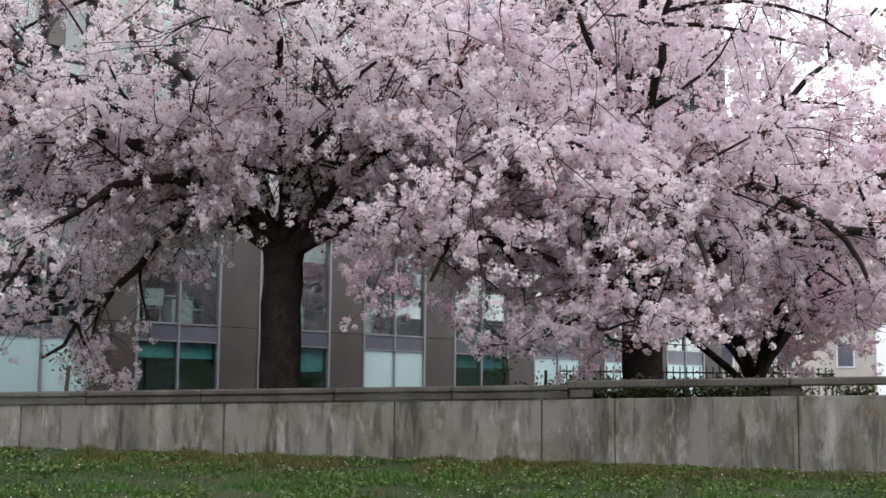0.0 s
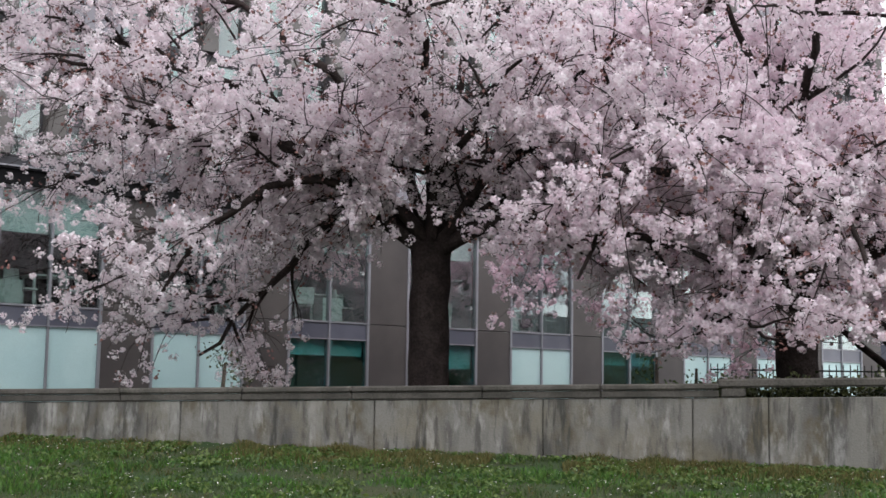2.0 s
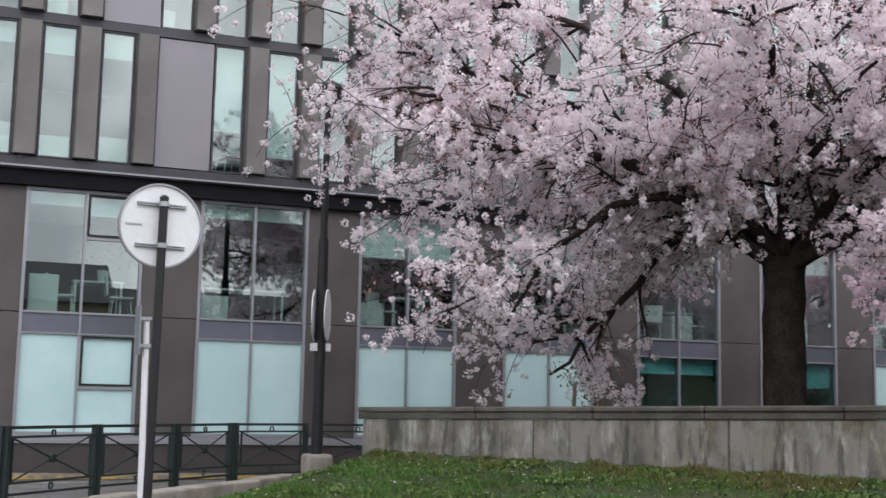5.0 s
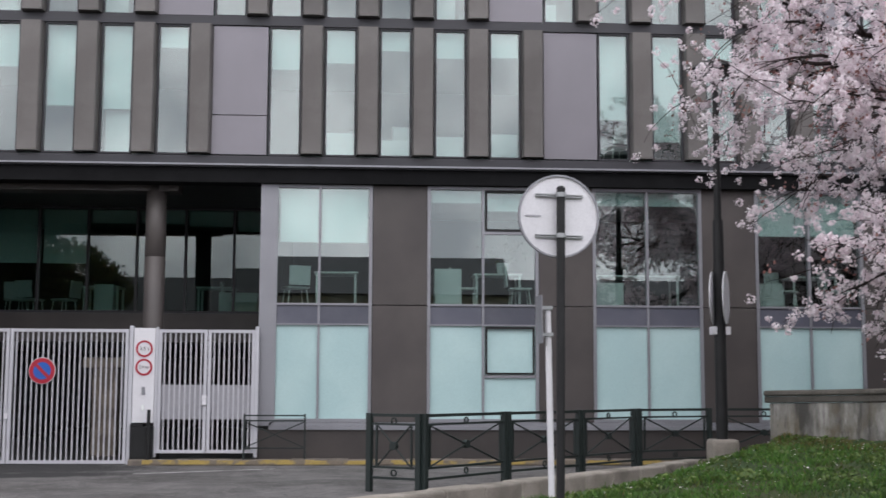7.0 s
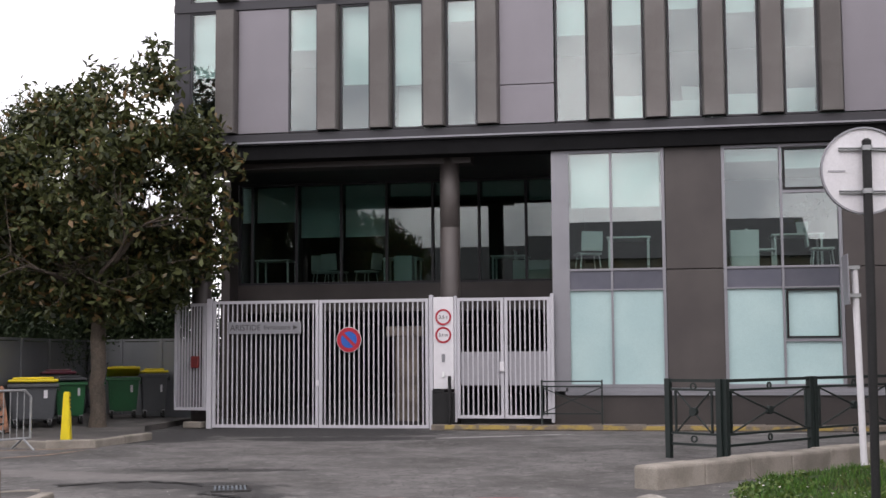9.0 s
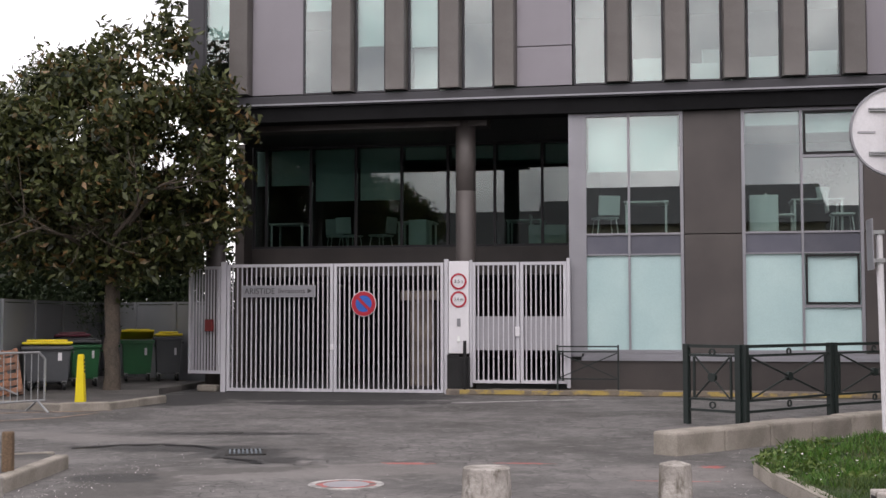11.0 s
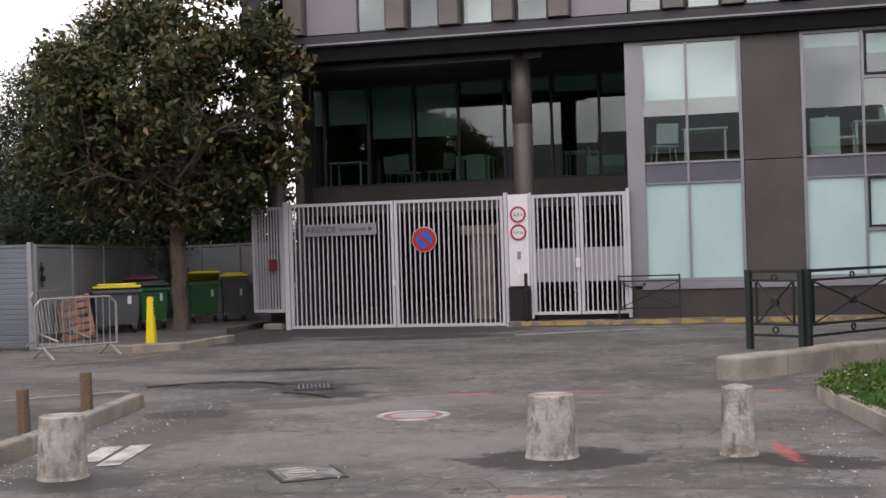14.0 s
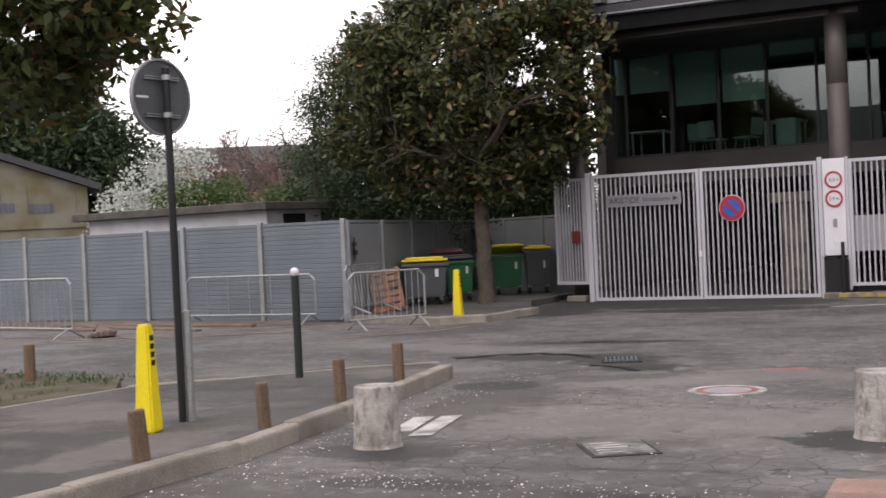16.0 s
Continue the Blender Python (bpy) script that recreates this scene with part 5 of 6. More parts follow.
def house(name, label, m, w, d, h, mat, rows, cols, roof=0.0, win=(0.9, 1.3), roofmat=None):
    """A plain house: walls with real openings' frames and panes, sills and a roof. Front faces -y."""
    e = empty(name, label, "house", m=m)
    part("wall", boxes((-w / 2, w / 2, 0, d, 0, h)), mat, e)
    if roof:
        bm = bmesh.new()
        a = [bm.verts.new(p) for p in ((-w / 2 - 0.2, -0.3, h), (w / 2 + 0.2, -0.3, h), (w / 2 + 0.2, d + 0.3, h), (-w / 2 - 0.2, d + 0.3, h))]
        b = [bm.verts.new(p) for p in ((-w / 2 - 0.2, d / 2, h + roof), (w / 2 + 0.2, d / 2, h + roof))]
        for q in ((a[0], a[1], b[1], b[0]), (a[2], a[3], b[0], b[1]), (a[1], a[2], b[1]), (a[3], a[0], b[0]), (a[3], a[2], a[1], a[0])):
            bm.faces.new(q)
        part("roof", bm, roofmat or ROOF, e)
    else:
        part("roof", boxes((-w / 2 - 0.15, w / 2 + 0.15, -0.15, d + 0.15, h, h + 0.2)), roofmat or ROOF, e)
    for r in range(rows):
        for c in range(cols):
            x, z = -w / 2 + w * (c + 0.5) / cols, h * (r + 0.55) / rows
            fr = part("window", ring(bmesh.new(), x - win[0] / 2, x + win[0] / 2, z - win[1] / 2, z + win[1] / 2, 0.08, -0.05, -0.003), WHITEPAINT, e)
            part("pane", boxes((x - win[0] / 2 + 0.08, x + win[0] / 2 - 0.08, -0.02, -0.005, z - win[1] / 2 + 0.08, z + win[1] / 2 - 0.08)), SPANDREL, fr)
    return e


house("house", "far red brick house behind bare trees", pose(-54, 74, 0, 0, 0, 36), 14, 9, 7.4, BRICK, 3, 5, 1.6)
house("house", "far pale ochre house beyond the office", pose(58, 33, 0, 0, 0, -60), 9, 9, 9.5, OCHRE, 4, 3, 1.5)
house("house", "far brown house beyond the cherry trees", pose(62, 22, 0, 0, 0, -68), 9, 8, 8.0, BRICK, 3, 3, 1.5)
# unseen row for the panes to mirror; the last three only block sky
for x, w, h, rf in ((-31, 15.3, 5.2, 2.2), (-15.5, 15.3, 5.6, 2.3), (0, 15.3, 6.1, 2.4), (15.5, 15.3, 5.3, 2.0), (31, 15.3, 5.0, 2.0), (46.5, 15.3, 5.4, 2.2), (62, 15.3, 5.0, 2.2), (77.5, 15.3, 5.3, 2.2)):
    house("house", "unseen grey house across the street, for panes to mirror", pose(x, -21, 0, 0, 0, 180), w, 9, h, STONEWALL, 2, 4, rf)

# the old stone building with a sloping roof
stone = empty("stone_building", "old stained stone outbuilding with sloping dark roof", "building", m=pose(-24.5, 25.7, 0.12, 0, 0, 43))
sb = bmesh.new()
front = [sb.verts.new(p) for p in ((0, 0, 0), (0, 0, 3.05), (-8, 0, 5.9), (-8, 0, 0))]
back = [sb.verts.new((v.co.x, 7, v.co.z)) for v in front]
sb.faces.new(front[::-1]), sb.faces.new(back)
for i in range(4):
    sb.faces.new((front[i], front[(i + 1) % 4], back[(i + 1) % 4], back[i]))
bmesh.ops.recalc_face_normals(sb, faces=sb.faces)
part("wall", sb, STONEWALL, stone)
rf = bmesh.new()
box(rf, -8.3, 0.35, -0.25, 7.2, 0.02, 0.2, m=Matrix.Translation((0, 0, 3.06)) @ pose(0, 0, 0, 0, math.degrees(math.atan2(2.85, 8)), 0))
part("roof", rf, ROOF, stone)
part("ledge", boxes((-8, 0.03, -0.05, -0.003, 1.95, 2.05)), STONEWALL, stone)
for x0, z0, nx, nz in ((-1.55, 2.38, 4, 1), (-2.75, 2.42, 5, 1), (-2.75, 2.74, 3, 1)):
    for i in range(nx):
        for k in range(nz):
            part("pane", boxes((x0 + i * 0.17, x0 + i * 0.17 + 0.13, -0.02, -0.004, z0 + k * 0.32, z0 + k * 0.32 + 0.26)), SPANDREL, stone)
for x in (-1.72, -0.45):
    part("pilaster", boxes((x, x + 0.12, -0.03, -0.003, 2.06, 3.1)), STONEWALL, stone)

hut = empty("hut", "low white rendered hut with flat concrete roof", "shed")
hm = pose(-14.95, 20.65, 0, 0, 0, -7)
part("wall", box(bmesh.new(), -5.5, 0, 0, 1.75, 0, 2.06, m=hm), RENDER_WHITE, hut)
part("roof", box(bmesh.new(), -5.75, 0.25, -0.3, 2.0, 2.065, 2.23, 0.02, m=hm), COPING, hut, "grey flat roof slab")
part("window", box(bmesh.new(), 0.003, 0.03, 0.5, 1.2, 1.74, 1.98, m=hm), BLACK, hut)

# ---- grey steel fence ----


def fence_run(m, n, w, h, label, flat=False):
    """Posts and ribbed sheets along x from the run's start."""
    e = empty("fence", label, "fence", "site fence", m=m)
    sheet = None
    for k in range(n):
        if sheet is None:
            bm = bmesh.new()
            rows = [(0.0, 0.08)]
            z, ribs = 0.08, 19
            prof = []
            for r in range(ribs):
                z0, z1 = 0.08 + (h - 0.12) * r / ribs, 0.08 + (h - 0.12) * (r + 1) / ribs
                prof += [(0.0, z0), (0.0, z1 - 0.022)] if flat else [(0.0, z0), (0.0, z1 - 0.022), (0.007, z1 - 0.014), (0.007, z1 - 0.006)]
            lo = [bm.verts.new((0.05, y, zz)) for y, zz in prof]
            hi = [bm.verts.new((w - 0.01, y, zz)) for y, zz in prof]
            for i in range(len(prof) - 1):
                bm.faces.new((lo[i], hi[i], hi[i + 1], lo[i + 1]))
            box(bm, 0.05, w - 0.01, -0.01, 0.03, h - 0.045, h)
            box(bm, 0.05, w - 0.01, -0.01, 0.03, 0.04, 0.078)
            sheet = part("sheet", bm, FLATSHEET if flat else FENCE, e)
            post = part("post", boxes((-0.035, 0.045, -0.04, 0.04, 0, h + (0.0 if flat else 0.03)), bevel=0.006), FLATSHEET if flat else GALV, e)
        else:
            again(sheet, "sheet", e, k * w)
            again(post, "post", e, k * w)
    again(post, "post", e, n * w)
    return e


fence_run(pose(-14.17, 16.95, 0), 2, 1.67, 1.69, "ribbed grey steel sheet double gate panels")
fence_run(pose(-21.9, 17.75, 0), 5, 1.55, 1.68, "ribbed grey steel sheet fence along the road")
fence_run(pose(-10.78, 17.0, 0, 0, 0, 101), 5, 1.75, 1.69, "flat grey steel sheet fence behind bins, lightened in colour", True)
fence_run(pose(-12.4, 25.0, 0, 0, 0, -31), 3, 1.4, 1.69, "flat grey steel sheet fence beside the gate, lightened in colour", True)
tagg = tagged(part("graffiti_tag", boxes((-0.004, 0.0, 0.1, 0.3, 1.25, 1.32), (-0.004, 0.0, 0.12, 0.34, 1.1, 1.18), (-0.004, 0.0, 0.16, 0.22, 1.0, 1.4)), BLACK), "small black scrawl painted on the fence", "graffiti")
tagg.matrix_world = pose(-10.73, 17.0, 0, 0, 0, 11)

# ---- bins ----


def waste_bin(label, m, body, lid, open_lid=False, w=0.95, h=0.76):
    """A four-wheeled container: tapered body with rim, lid, wheels and a sticker."""
    e = empty("waste_bin", label, "bin", "waste bins", m=m)
    bm = bmesh.new()
    d = 0.6
    lo = [bm.verts.new(p) for p in ((-w * 0.43, -d * 0.4, 0.14), (w * 0.43, -d * 0.4, 0.14), (w * 0.43, d * 0.4, 0.14), (-w * 0.43, d * 0.4, 0.14))]
    hi = [bm.verts.new(p) for p in ((-w / 2, -d / 2, h), (w / 2, -d / 2, h), (w / 2, d / 2, h), (-w / 2, d / 2, h))]
    bm.faces.new(lo[::-1]), bm.faces.new(hi)
    for i in range(4):
        bm.faces.new((lo[i], lo[(i + 1) % 4], hi[(i + 1) % 4], hi[i]))
    bmesh.ops.bevel(bm, geom=list(bm.edges), offset=0.025, segments=2, affect="EDGES")
    part("body", bm, body, e)
    part("rim", boxes((-w / 2 - 0.03, w / 2 + 0.03, -d / 2 - 0.04, d / 2 + 0.02, h - 0.05, h + 0.012), bevel=0.012), body, e)
    lm = pose(0, d / 2, h + 0.02, -15 if open_lid else -2, 0, 0)
    lb = box(bmesh.new(), -w / 2 - 0.02, w / 2 + 0.02, -d - 0.03, 0.0, 0.0, 0.05, 0.02, m=lm)
    box(lb, -w / 2 + 0.06, w / 2 - 0.06, -d + 0.08, -0.1, 0.052, 0.09, 0.015, m=lm)
    part("lid", lb, lid, e)
    for x in (-w * 0.36, w * 0.36):
        for y in (-d * 0.33, d * 0.33):
            wh = bmesh.new()
            rod(wh, (x - 0.025, y, 0.075), (x + 0.025, y, 0.075), 0.075, n=14)
            part("wheel", wh, BLACK, e)
            part("fork", boxes((x - 0.035, x + 0.035, y - 0.02, y + 0.02, 0.1, 0.17)), GALV, e)
    part("handle", boxes((-w / 2 - 0.06, -w / 2 - 0.031, -0.1, 0.1, h - 0.12, h - 0.08)), body, e)
    part("handle", boxes((w / 2 + 0.031, w / 2 + 0.06, -0.1, 0.1, h - 0.12, h - 0.08)), body, e)
    part("sticker", boxes((w * 0.22, w * 0.3, -d / 2 - 0.006, -d / 2 + 0.02, 0.52, 0.66)), WHITEPAINT, e)
    return e


pave2 = bmesh.new()
outline = [(-8.0, 18.1), (-8.2, 16.6), (-8.75, 16.3), (-10.7, 16.9), (-12.2, 25.0), (-9.0, 22.7), (-8.9, 20.2)]
lo = [pave2.verts.new((x, y, 0.0)) for x, y in outline]
hi = [pave2.verts.new((x, y, 0.1)) for x, y in outline]
pave2.faces.new(hi)
for i in range(len(lo)):
    j = (i + 1) % len(lo)
    pave2.faces.new((lo[i], lo[j], hi[j], hi[i]))
bmesh.ops.recalc_face_normals(pave2, faces=pave2.faces)
tagged(part("bin_pavement", pave2, PAVING), "raised asphalt pavement under bins and tree", "pavement", kind="structure")
waste_bin("grey wheeled waste container with yellow lid", pose(-10.72, 19.55, 0.1, 0, 0, 30), BIN_GREY, YELLOW, False, 0.8)
waste_bin("green wheeled waste container with closed lid", pose(-10.66, 20.85, 0.1, 0, 0, 30), BIN_GREEN, BIN_GREY, w=0.52)
waste_bin("grey wheeled container with maroon lid", pose(-11.12, 21.25, 0.1, 0, 0, 30), BIN_GREY, BIN_RED, False, 0.6, 0.87)
waste_bin("green wheeled waste container with yellow lid ajar", pose(-10.5, 22.8, 0.1, 0, 0, 27), BIN_GREEN, YELLOW, True, 0.6, 0.8)
waste_bin("grey wheeled container with low yellow lid", pose(-9.93, 23.0, 0.1, 0, 0, 27), BIN_GREY, YELLOW, False, 0.5, 0.86)

# ---- small street furniture ----


def yellow_post(label, m, h=0.78):
    e = empty("marker_post", label, "bollard", "yellow marker posts", m=m)
    bm = bmesh.new()
    lo = [bm.verts.new(p) for p in ((-0.072, -0.07, 0), (0.072, -0.07, 0), (0.072, 0.07, 0), (-0.072, 0.07, 0))]
    hi = [bm.verts.new(p) for p in ((-0.042, -0.04, h), (0.042, -0.04, h), (0.042, 0.04, h), (-0.042, 0.04, h))]
    bm.faces.new(lo[::-1]), bm.faces.new(hi)
    for i in range(4):
        bm.faces.new((lo[i], lo[(i + 1) % 4], hi[(i + 1) % 4], hi[i]))
    bmesh.ops.bevel(bm, geom=list(bm.edges), offset=0.012, segments=2, affect="EDGES")
    part("body", bm, YELLOW, e)
    for k in range(4):
        z = h * 0.62 + k * 0.055
        part("mark", boxes((0.041 + (h - z) * 0.042, 0.047 + (h - z) * 0.042, -0.02, 0.02, z, z + 0.035)), BLACK, e)
    return e


yellow_post("yellow plastic marker post beside the sign pole", pose(-5.55, 5.82, 0.12, 0, 0, 10), 0.72)
yellow_post("yellow plastic marker post in front of bins", pose(-8.6, 16.62, 0.1, 0, 0, 10), 0.72)

for k, (x, y, z, h, r, tilt, label) in enumerate(((-4.82, 4.9, 0.12, 0.31, 0.052, 3, "short weathered wooden post on the pavement"), (-4.84, 6.14, 0.12, 0.31, 0.045, 2, "short weathered wooden post on the pavement"),
                                                (-5.03, 7.4, 0.12, 0.33, 0.048, 1, "short weathered wooden post on the pavement"), (-5.23, 8.67, 0.12, 0.33, 0.05, 1, "short weathered wooden post on the pavement"),
                                                (-9.3, 8.45, 0.1, 0.36, 0.055, 0, "short weathered wooden post in the grass"))):
    bm = bmesh.new()
    lathe(bm, [(r * 1.02, 0), (r, h * 0.5), (r * 0.98, h - 0.012), (r * 0.88, h)], 12)
    p = tagged(part("wooden_post", bm, WOOD), label, "post", "wooden posts")
    p.matrix_world = pose(x, y, z - 0.01, tilt, -tilt, 20 * k)

for x, y, r0, r1, h, cone, label in ((-4.06, 6.28, 0.155, 0.14, 0.4, 0.005, "squat rough concrete bollard stained grey"), (-1.08, 7.24, 0.172, 0.152, 0.41, 0.006, "squat pale concrete bollard on dark patch"), (0.11, 7.38, 0.118, 0.1, 0.44, 0.02, "narrow mossy concrete bollard with worn top")):
    bm = bmesh.new()
    prof = [(r0 + 0.01, 0.0), (r0, 0.03), ((r0 + r1) / 2, h * 0.5), (r1, h - 0.006), (r1 - 0.006, h), (r1 * 0.5, h + cone * 0.6), (0.01, h + cone)]
    lathe(bm, prof, 44)
    for v in bm.verts:
        n = noise.noise((v.co.x * 7 + x, v.co.y * 7, v.co.z * 2))
        v.co.x *= 1 + 0.018 * n
        v.co.y *= 1 + 0.018 * n
    b = tagged(part("concrete_bollard", bm, BOLLARD), label, "bollard", "concrete bollards")
    b.matrix_world = pose(x, y, -0.005)

bp = empty("ball_top_post", "slim black steel post with white ball", "bollard", m=pose(-6.32, 8.77, 0.11))
bm = bmesh.new()
rod(bm, (0, 0, 0), (0, 0, 0.93), 0.036, n=14)
part("shaft", bm, GREEN, bp)
bm = bmesh.new()
bmesh.ops.create_uvsphere(bm, u_segments=16, v_segments=10, radius=0.042, matrix=Matrix.Translation((0, 0, 0.965)))
smooth(part("ball", bm, WHITEPAINT, bp, "white ball"))


def road_sign(label, m, pole_h, disc_z, r, turn, back, pole_r=0.04, stub=False):
    """A round sign seen from behind, held to its pole by two rails and clamps."""
    e = empty("road_sign", label, "sign", "round road signs", m=m)
    bm = bmesh.new()
    rod(bm, (0, 0, -0.05), (0, 0, pole_h), pole_r, n=16)
    part("pole", bm, BLACK, e)
    bm = bmesh.new()
    lathe(bm, [(pole_r * 1.06, pole_h - 0.005), (pole_r * 1.06, pole_h + 0.015), (pole_r * 0.5, pole_h + 0.03)], 16)
    part("cap", bm, BLACK, e)
    tm = pose(0, 0, disc_z, 0, 0, turn)
    plate = part("plate", disc(bmesh.new(), r, 0.06, 0.075), back, e, "unpainted back of the sign plate")
    plate.matrix_local = tm
    rim = part("rim", disc(bmesh.new(), r + 0.008, 0.045, 0.08, r_in=r - 0.006), ALU, e)
    rim.matrix_local = tm
    for z in (-r * 0.5, r * 0.5):
        rail = part("rail", boxes((-r * 0.6, r * 0.6, 0.035, 0.06, z - 0.012, z - 0.004), (-r * 0.6, r * 0.6, 0.035, 0.06, z + 0.004, z + 0.012)), GALV, e)
        rail.matrix_local = tm
        bm = bmesh.new()
        rod(bm, (0, 0, disc_z + z - 0.018), (0, 0, disc_z + z + 0.018), pole_r + 0.006, n=16)
        part("clamp", bm, GALV, e)
    lab = part("maker_label", boxes((-r * 0.85, -r * 0.45, 0.055, 0.0598, -0.012, 0.003)), stub or GATEDARK, e)
    lab.matrix_local = tm
    return e


road_sign("round road sign seen from behind on lawn", pose(1.72, 8.76, 0.14, -0.4, 0.5, 0), 2.79, 2.585, 0.326, 8, WHITEPAINT, 0.034)
road_sign("grey back of round road sign on pavement", pose(-5.63, 6.27, 0.12, 0.5, 0.2, 0), 2.46, 2.28, 0.262, 82, BIN_GREY, 0.027, WHITEPAINT)
bm = bmesh.new()
rod(bm, (0, 0, 0), (0, 0, 0.78), 0.03, n=14)
tagged(part("steel_sleeve", bm, GALV), "galvanised steel sleeve behind the sign pole", "post").matrix_world = pose(-5.595, 6.32, 0.115, 0.5, 0.2, 0)

wp = empty("slim_post", "slim white post with clamped edge-on plate", "post", m=pose(2.3, 13.09, 0.14, 0.5, -1.0, 0))
bm = bmesh.new()
rod(bm, (0, 0, 0), (0, 0, 2.1), 0.036, n=14)
part("shaft", bm, WHITEPAINT, wp)
part("plate", boxes((-0.1, -0.085, -0.2, 0.2, 1.72, 2.26), bevel=0.004), ALU, wp)
for z in (1.82, 2.12):
    part("clamp", boxes((-0.085, 0.05, -0.05, 0.05, z - 0.02, z + 0.02)), GALV, wp)

lamp = empty("street_lamp", "tall near-black street lamp post with dished head", "street lamp", m=pose(5.55, 17.6, 0.3))
bm = bmesh.new()
rod(bm, (0, 0, 0), (0, 0, 3.6), 0.092, 0.08, n=18)
part("lower_shaft", bm, BLACK, lamp)
bm = bmesh.new()
rod(bm, (0, 0, 3.6), (0, 0, 5.8), 0.058, 0.045, n=16)
part("upper_shaft", bm, BLACK, lamp)
bm = bmesh.new()
lathe(bm, [(0.06, 5.7), (0.1, 5.86), (0.38, 5.9), (0.4, 5.94), (0.3, 6.02), (0.12, 6.1), (0.04, 6.13)], 28)
part("head", bm, BLACK, lamp)
part("footing", boxes((-0.2, 0.22, -0.18, 0.2, -0.3, 0.3), bevel=0.05), KERB, lamp, "rough stone footing")
for y in (0.09, -0.105):
    pl = part("round_plate", disc(bmesh.new(), 0.4, y, y + 0.015), WHITEPAINT, lamp, "round white plate clamped to the post")
    pl.matrix_local = pose(0, 0, 2.42, 0, 0, 67)
for x in (-0.14, 0.07):
    part("clamp", boxes((x, x + 0.07, -0.1, 0.1, 1.86, 1.98), bevel=0.006), WHITEPAINT, lamp)

# a dark garden fence beyond the last cherry tree
gf = empty("garden_fence", "thin black metal fence beyond the cherry trees", "fence", m=pose(21.6, 17.2, 0, 0, 0, -42))
for z in (1.05, 1.95):
    part("rail", boxes((0.0, 6.2, -0.015, 0.015, z, z + 0.035)), BLACK, gf)
bm = bmesh.new()
rod(bm, (0, 0.03, 0.0), (0, 0.03, 2.1), 0.013, n=6)
upright = part("bar", bm, BLACK, gf)
for k in range(1, 42):
    again(upright, "bar", gf, 0.15 * k)

# ---- crowd barriers ----


def barrier(label, m, w=1.9, h=0.98, bars=14):
    e = empty("crowd_barrier", label, "barrier", "crowd barriers", m=m)
    bm = bmesh.new()
    r = 0.018
    pts = [(-w / 2, 0.16), (-w / 2, h - 0.1), (-w / 2 + 0.1, h), (w / 2 - 0.1, h), (w / 2, h - 0.1), (w / 2, 0.16), (-w / 2, 0.16)]
    for a, b in zip(pts, pts[1:]):
        rod(bm, (a[0], 0, a[1]), (b[0], 0, b[1]), r, n=8)
    part("frame", bm, GALV, e)
    one = None
    for k in range(bars):
        x = -w / 2 + w * (k + 1) / (bars + 1)
        if one is None:
            bm = bmesh.new()
            rod(bm, (0, 0, 0.17), (0, 0, h - 0.01), 0.007, n=6)
            one = part("bar", bm, GALV, e)
            one.location.x = x
        else:
            again(one, "bar", e, x)
    for s in (-1, 1):
        bm = bmesh.new()
        rod(bm, (s * (w / 2 - 0.12), 0, 0.16), (s * (w / 2 - 0.12), -0.3, 0.0), 0.016, n=8)
        rod(bm, (s * (w / 2 - 0.12), 0, 0.16), (s * (w / 2 - 0.12), 0.3, 0.0), 0.016, n=8)
        part("foot", bm, GALV, e)
    return e


barrier("galvanised crowd barrier standing by the bins", pose(-9.28, 15.62, 0, 0, 0, 60), 1.32, 0.86, 11)
barrier("galvanised crowd barrier leaning at the fence corner", pose(-10.55, 17.25, 0.1, -8, 0, 88), 1.15, 0.84, 12)
barrier("galvanised crowd barrier in front of the fence", pose(-12.55, 16.62, 0, 0, 0, -1), 2.7, 0.82, 5)
barrier("galvanised crowd barrier at the roadside debris", pose(-15.3, 14.2, 0, 0, 0, -10), 2.6, 0.95, 14)
card = empty("wooden_pallet", "broken orange-brown wooden pallet leaning at barriers", "pallet", m=pose(-10.45, 17.75, 0.1, -12, -9, 30))
for k in range(6):
    part("board", box(bmesh.new(), -0.28 + 0.01 * k, 0.26, -0.012, 0.008, 0.03 + 0.125 * k, 0.115 + 0.125 * k, 0.004, m=pose(0, 0, 0, 0, 2 * (k % 3) - 2, 0)), CARD, card)
for x in (-0.25, 0.0, 0.2):
    part("bearer", boxes((x, x + 0.07, 0.01, 0.09, 0.0, 0.76), bevel=0.006), CARD, card)
for k, (x, y, l, a) in enumerate(((-14.2, 15.7, 3.4, -16), (-13.2, 16.2, 2.2, -5), (-15.8, 16.5, 3.0, -10), (-17.5, 16.2, 2.5, 0), (-16.2, 15.6, 3.2, -8), (-17.2, 17.0, 4.0, 2), (-13.5, 16.65, 3.6, 1))):
    t = tagged(part("timber_plank", boxes((-l / 2, l / 2, -0.07, 0.07, 0, 0.045), bevel=0.006), PLANK), "worn brown timber plank lying at the fence", "plank", "timber planks")
    t.matrix_world = pose(x, y, 0.0, 0, 0, a)
rub = bmesh.new()
for k in range(7):
    box(rub, -0.15 + 0.05 * k, 0.05 + 0.05 * k, -0.1, 0.08 + 0.01 * k, 0.02 * k, 0.05 + 0.03 * k, 0.012, m=pose(0, 0, 0, 5 * k, 3 * k, 23 * k))
tagged(part("rubble_heap", rub, PLANK), "small heap of debris on the road", "debris").matrix_world = pose(-13.7, 14.2, 0.01)

# ---- railings ----


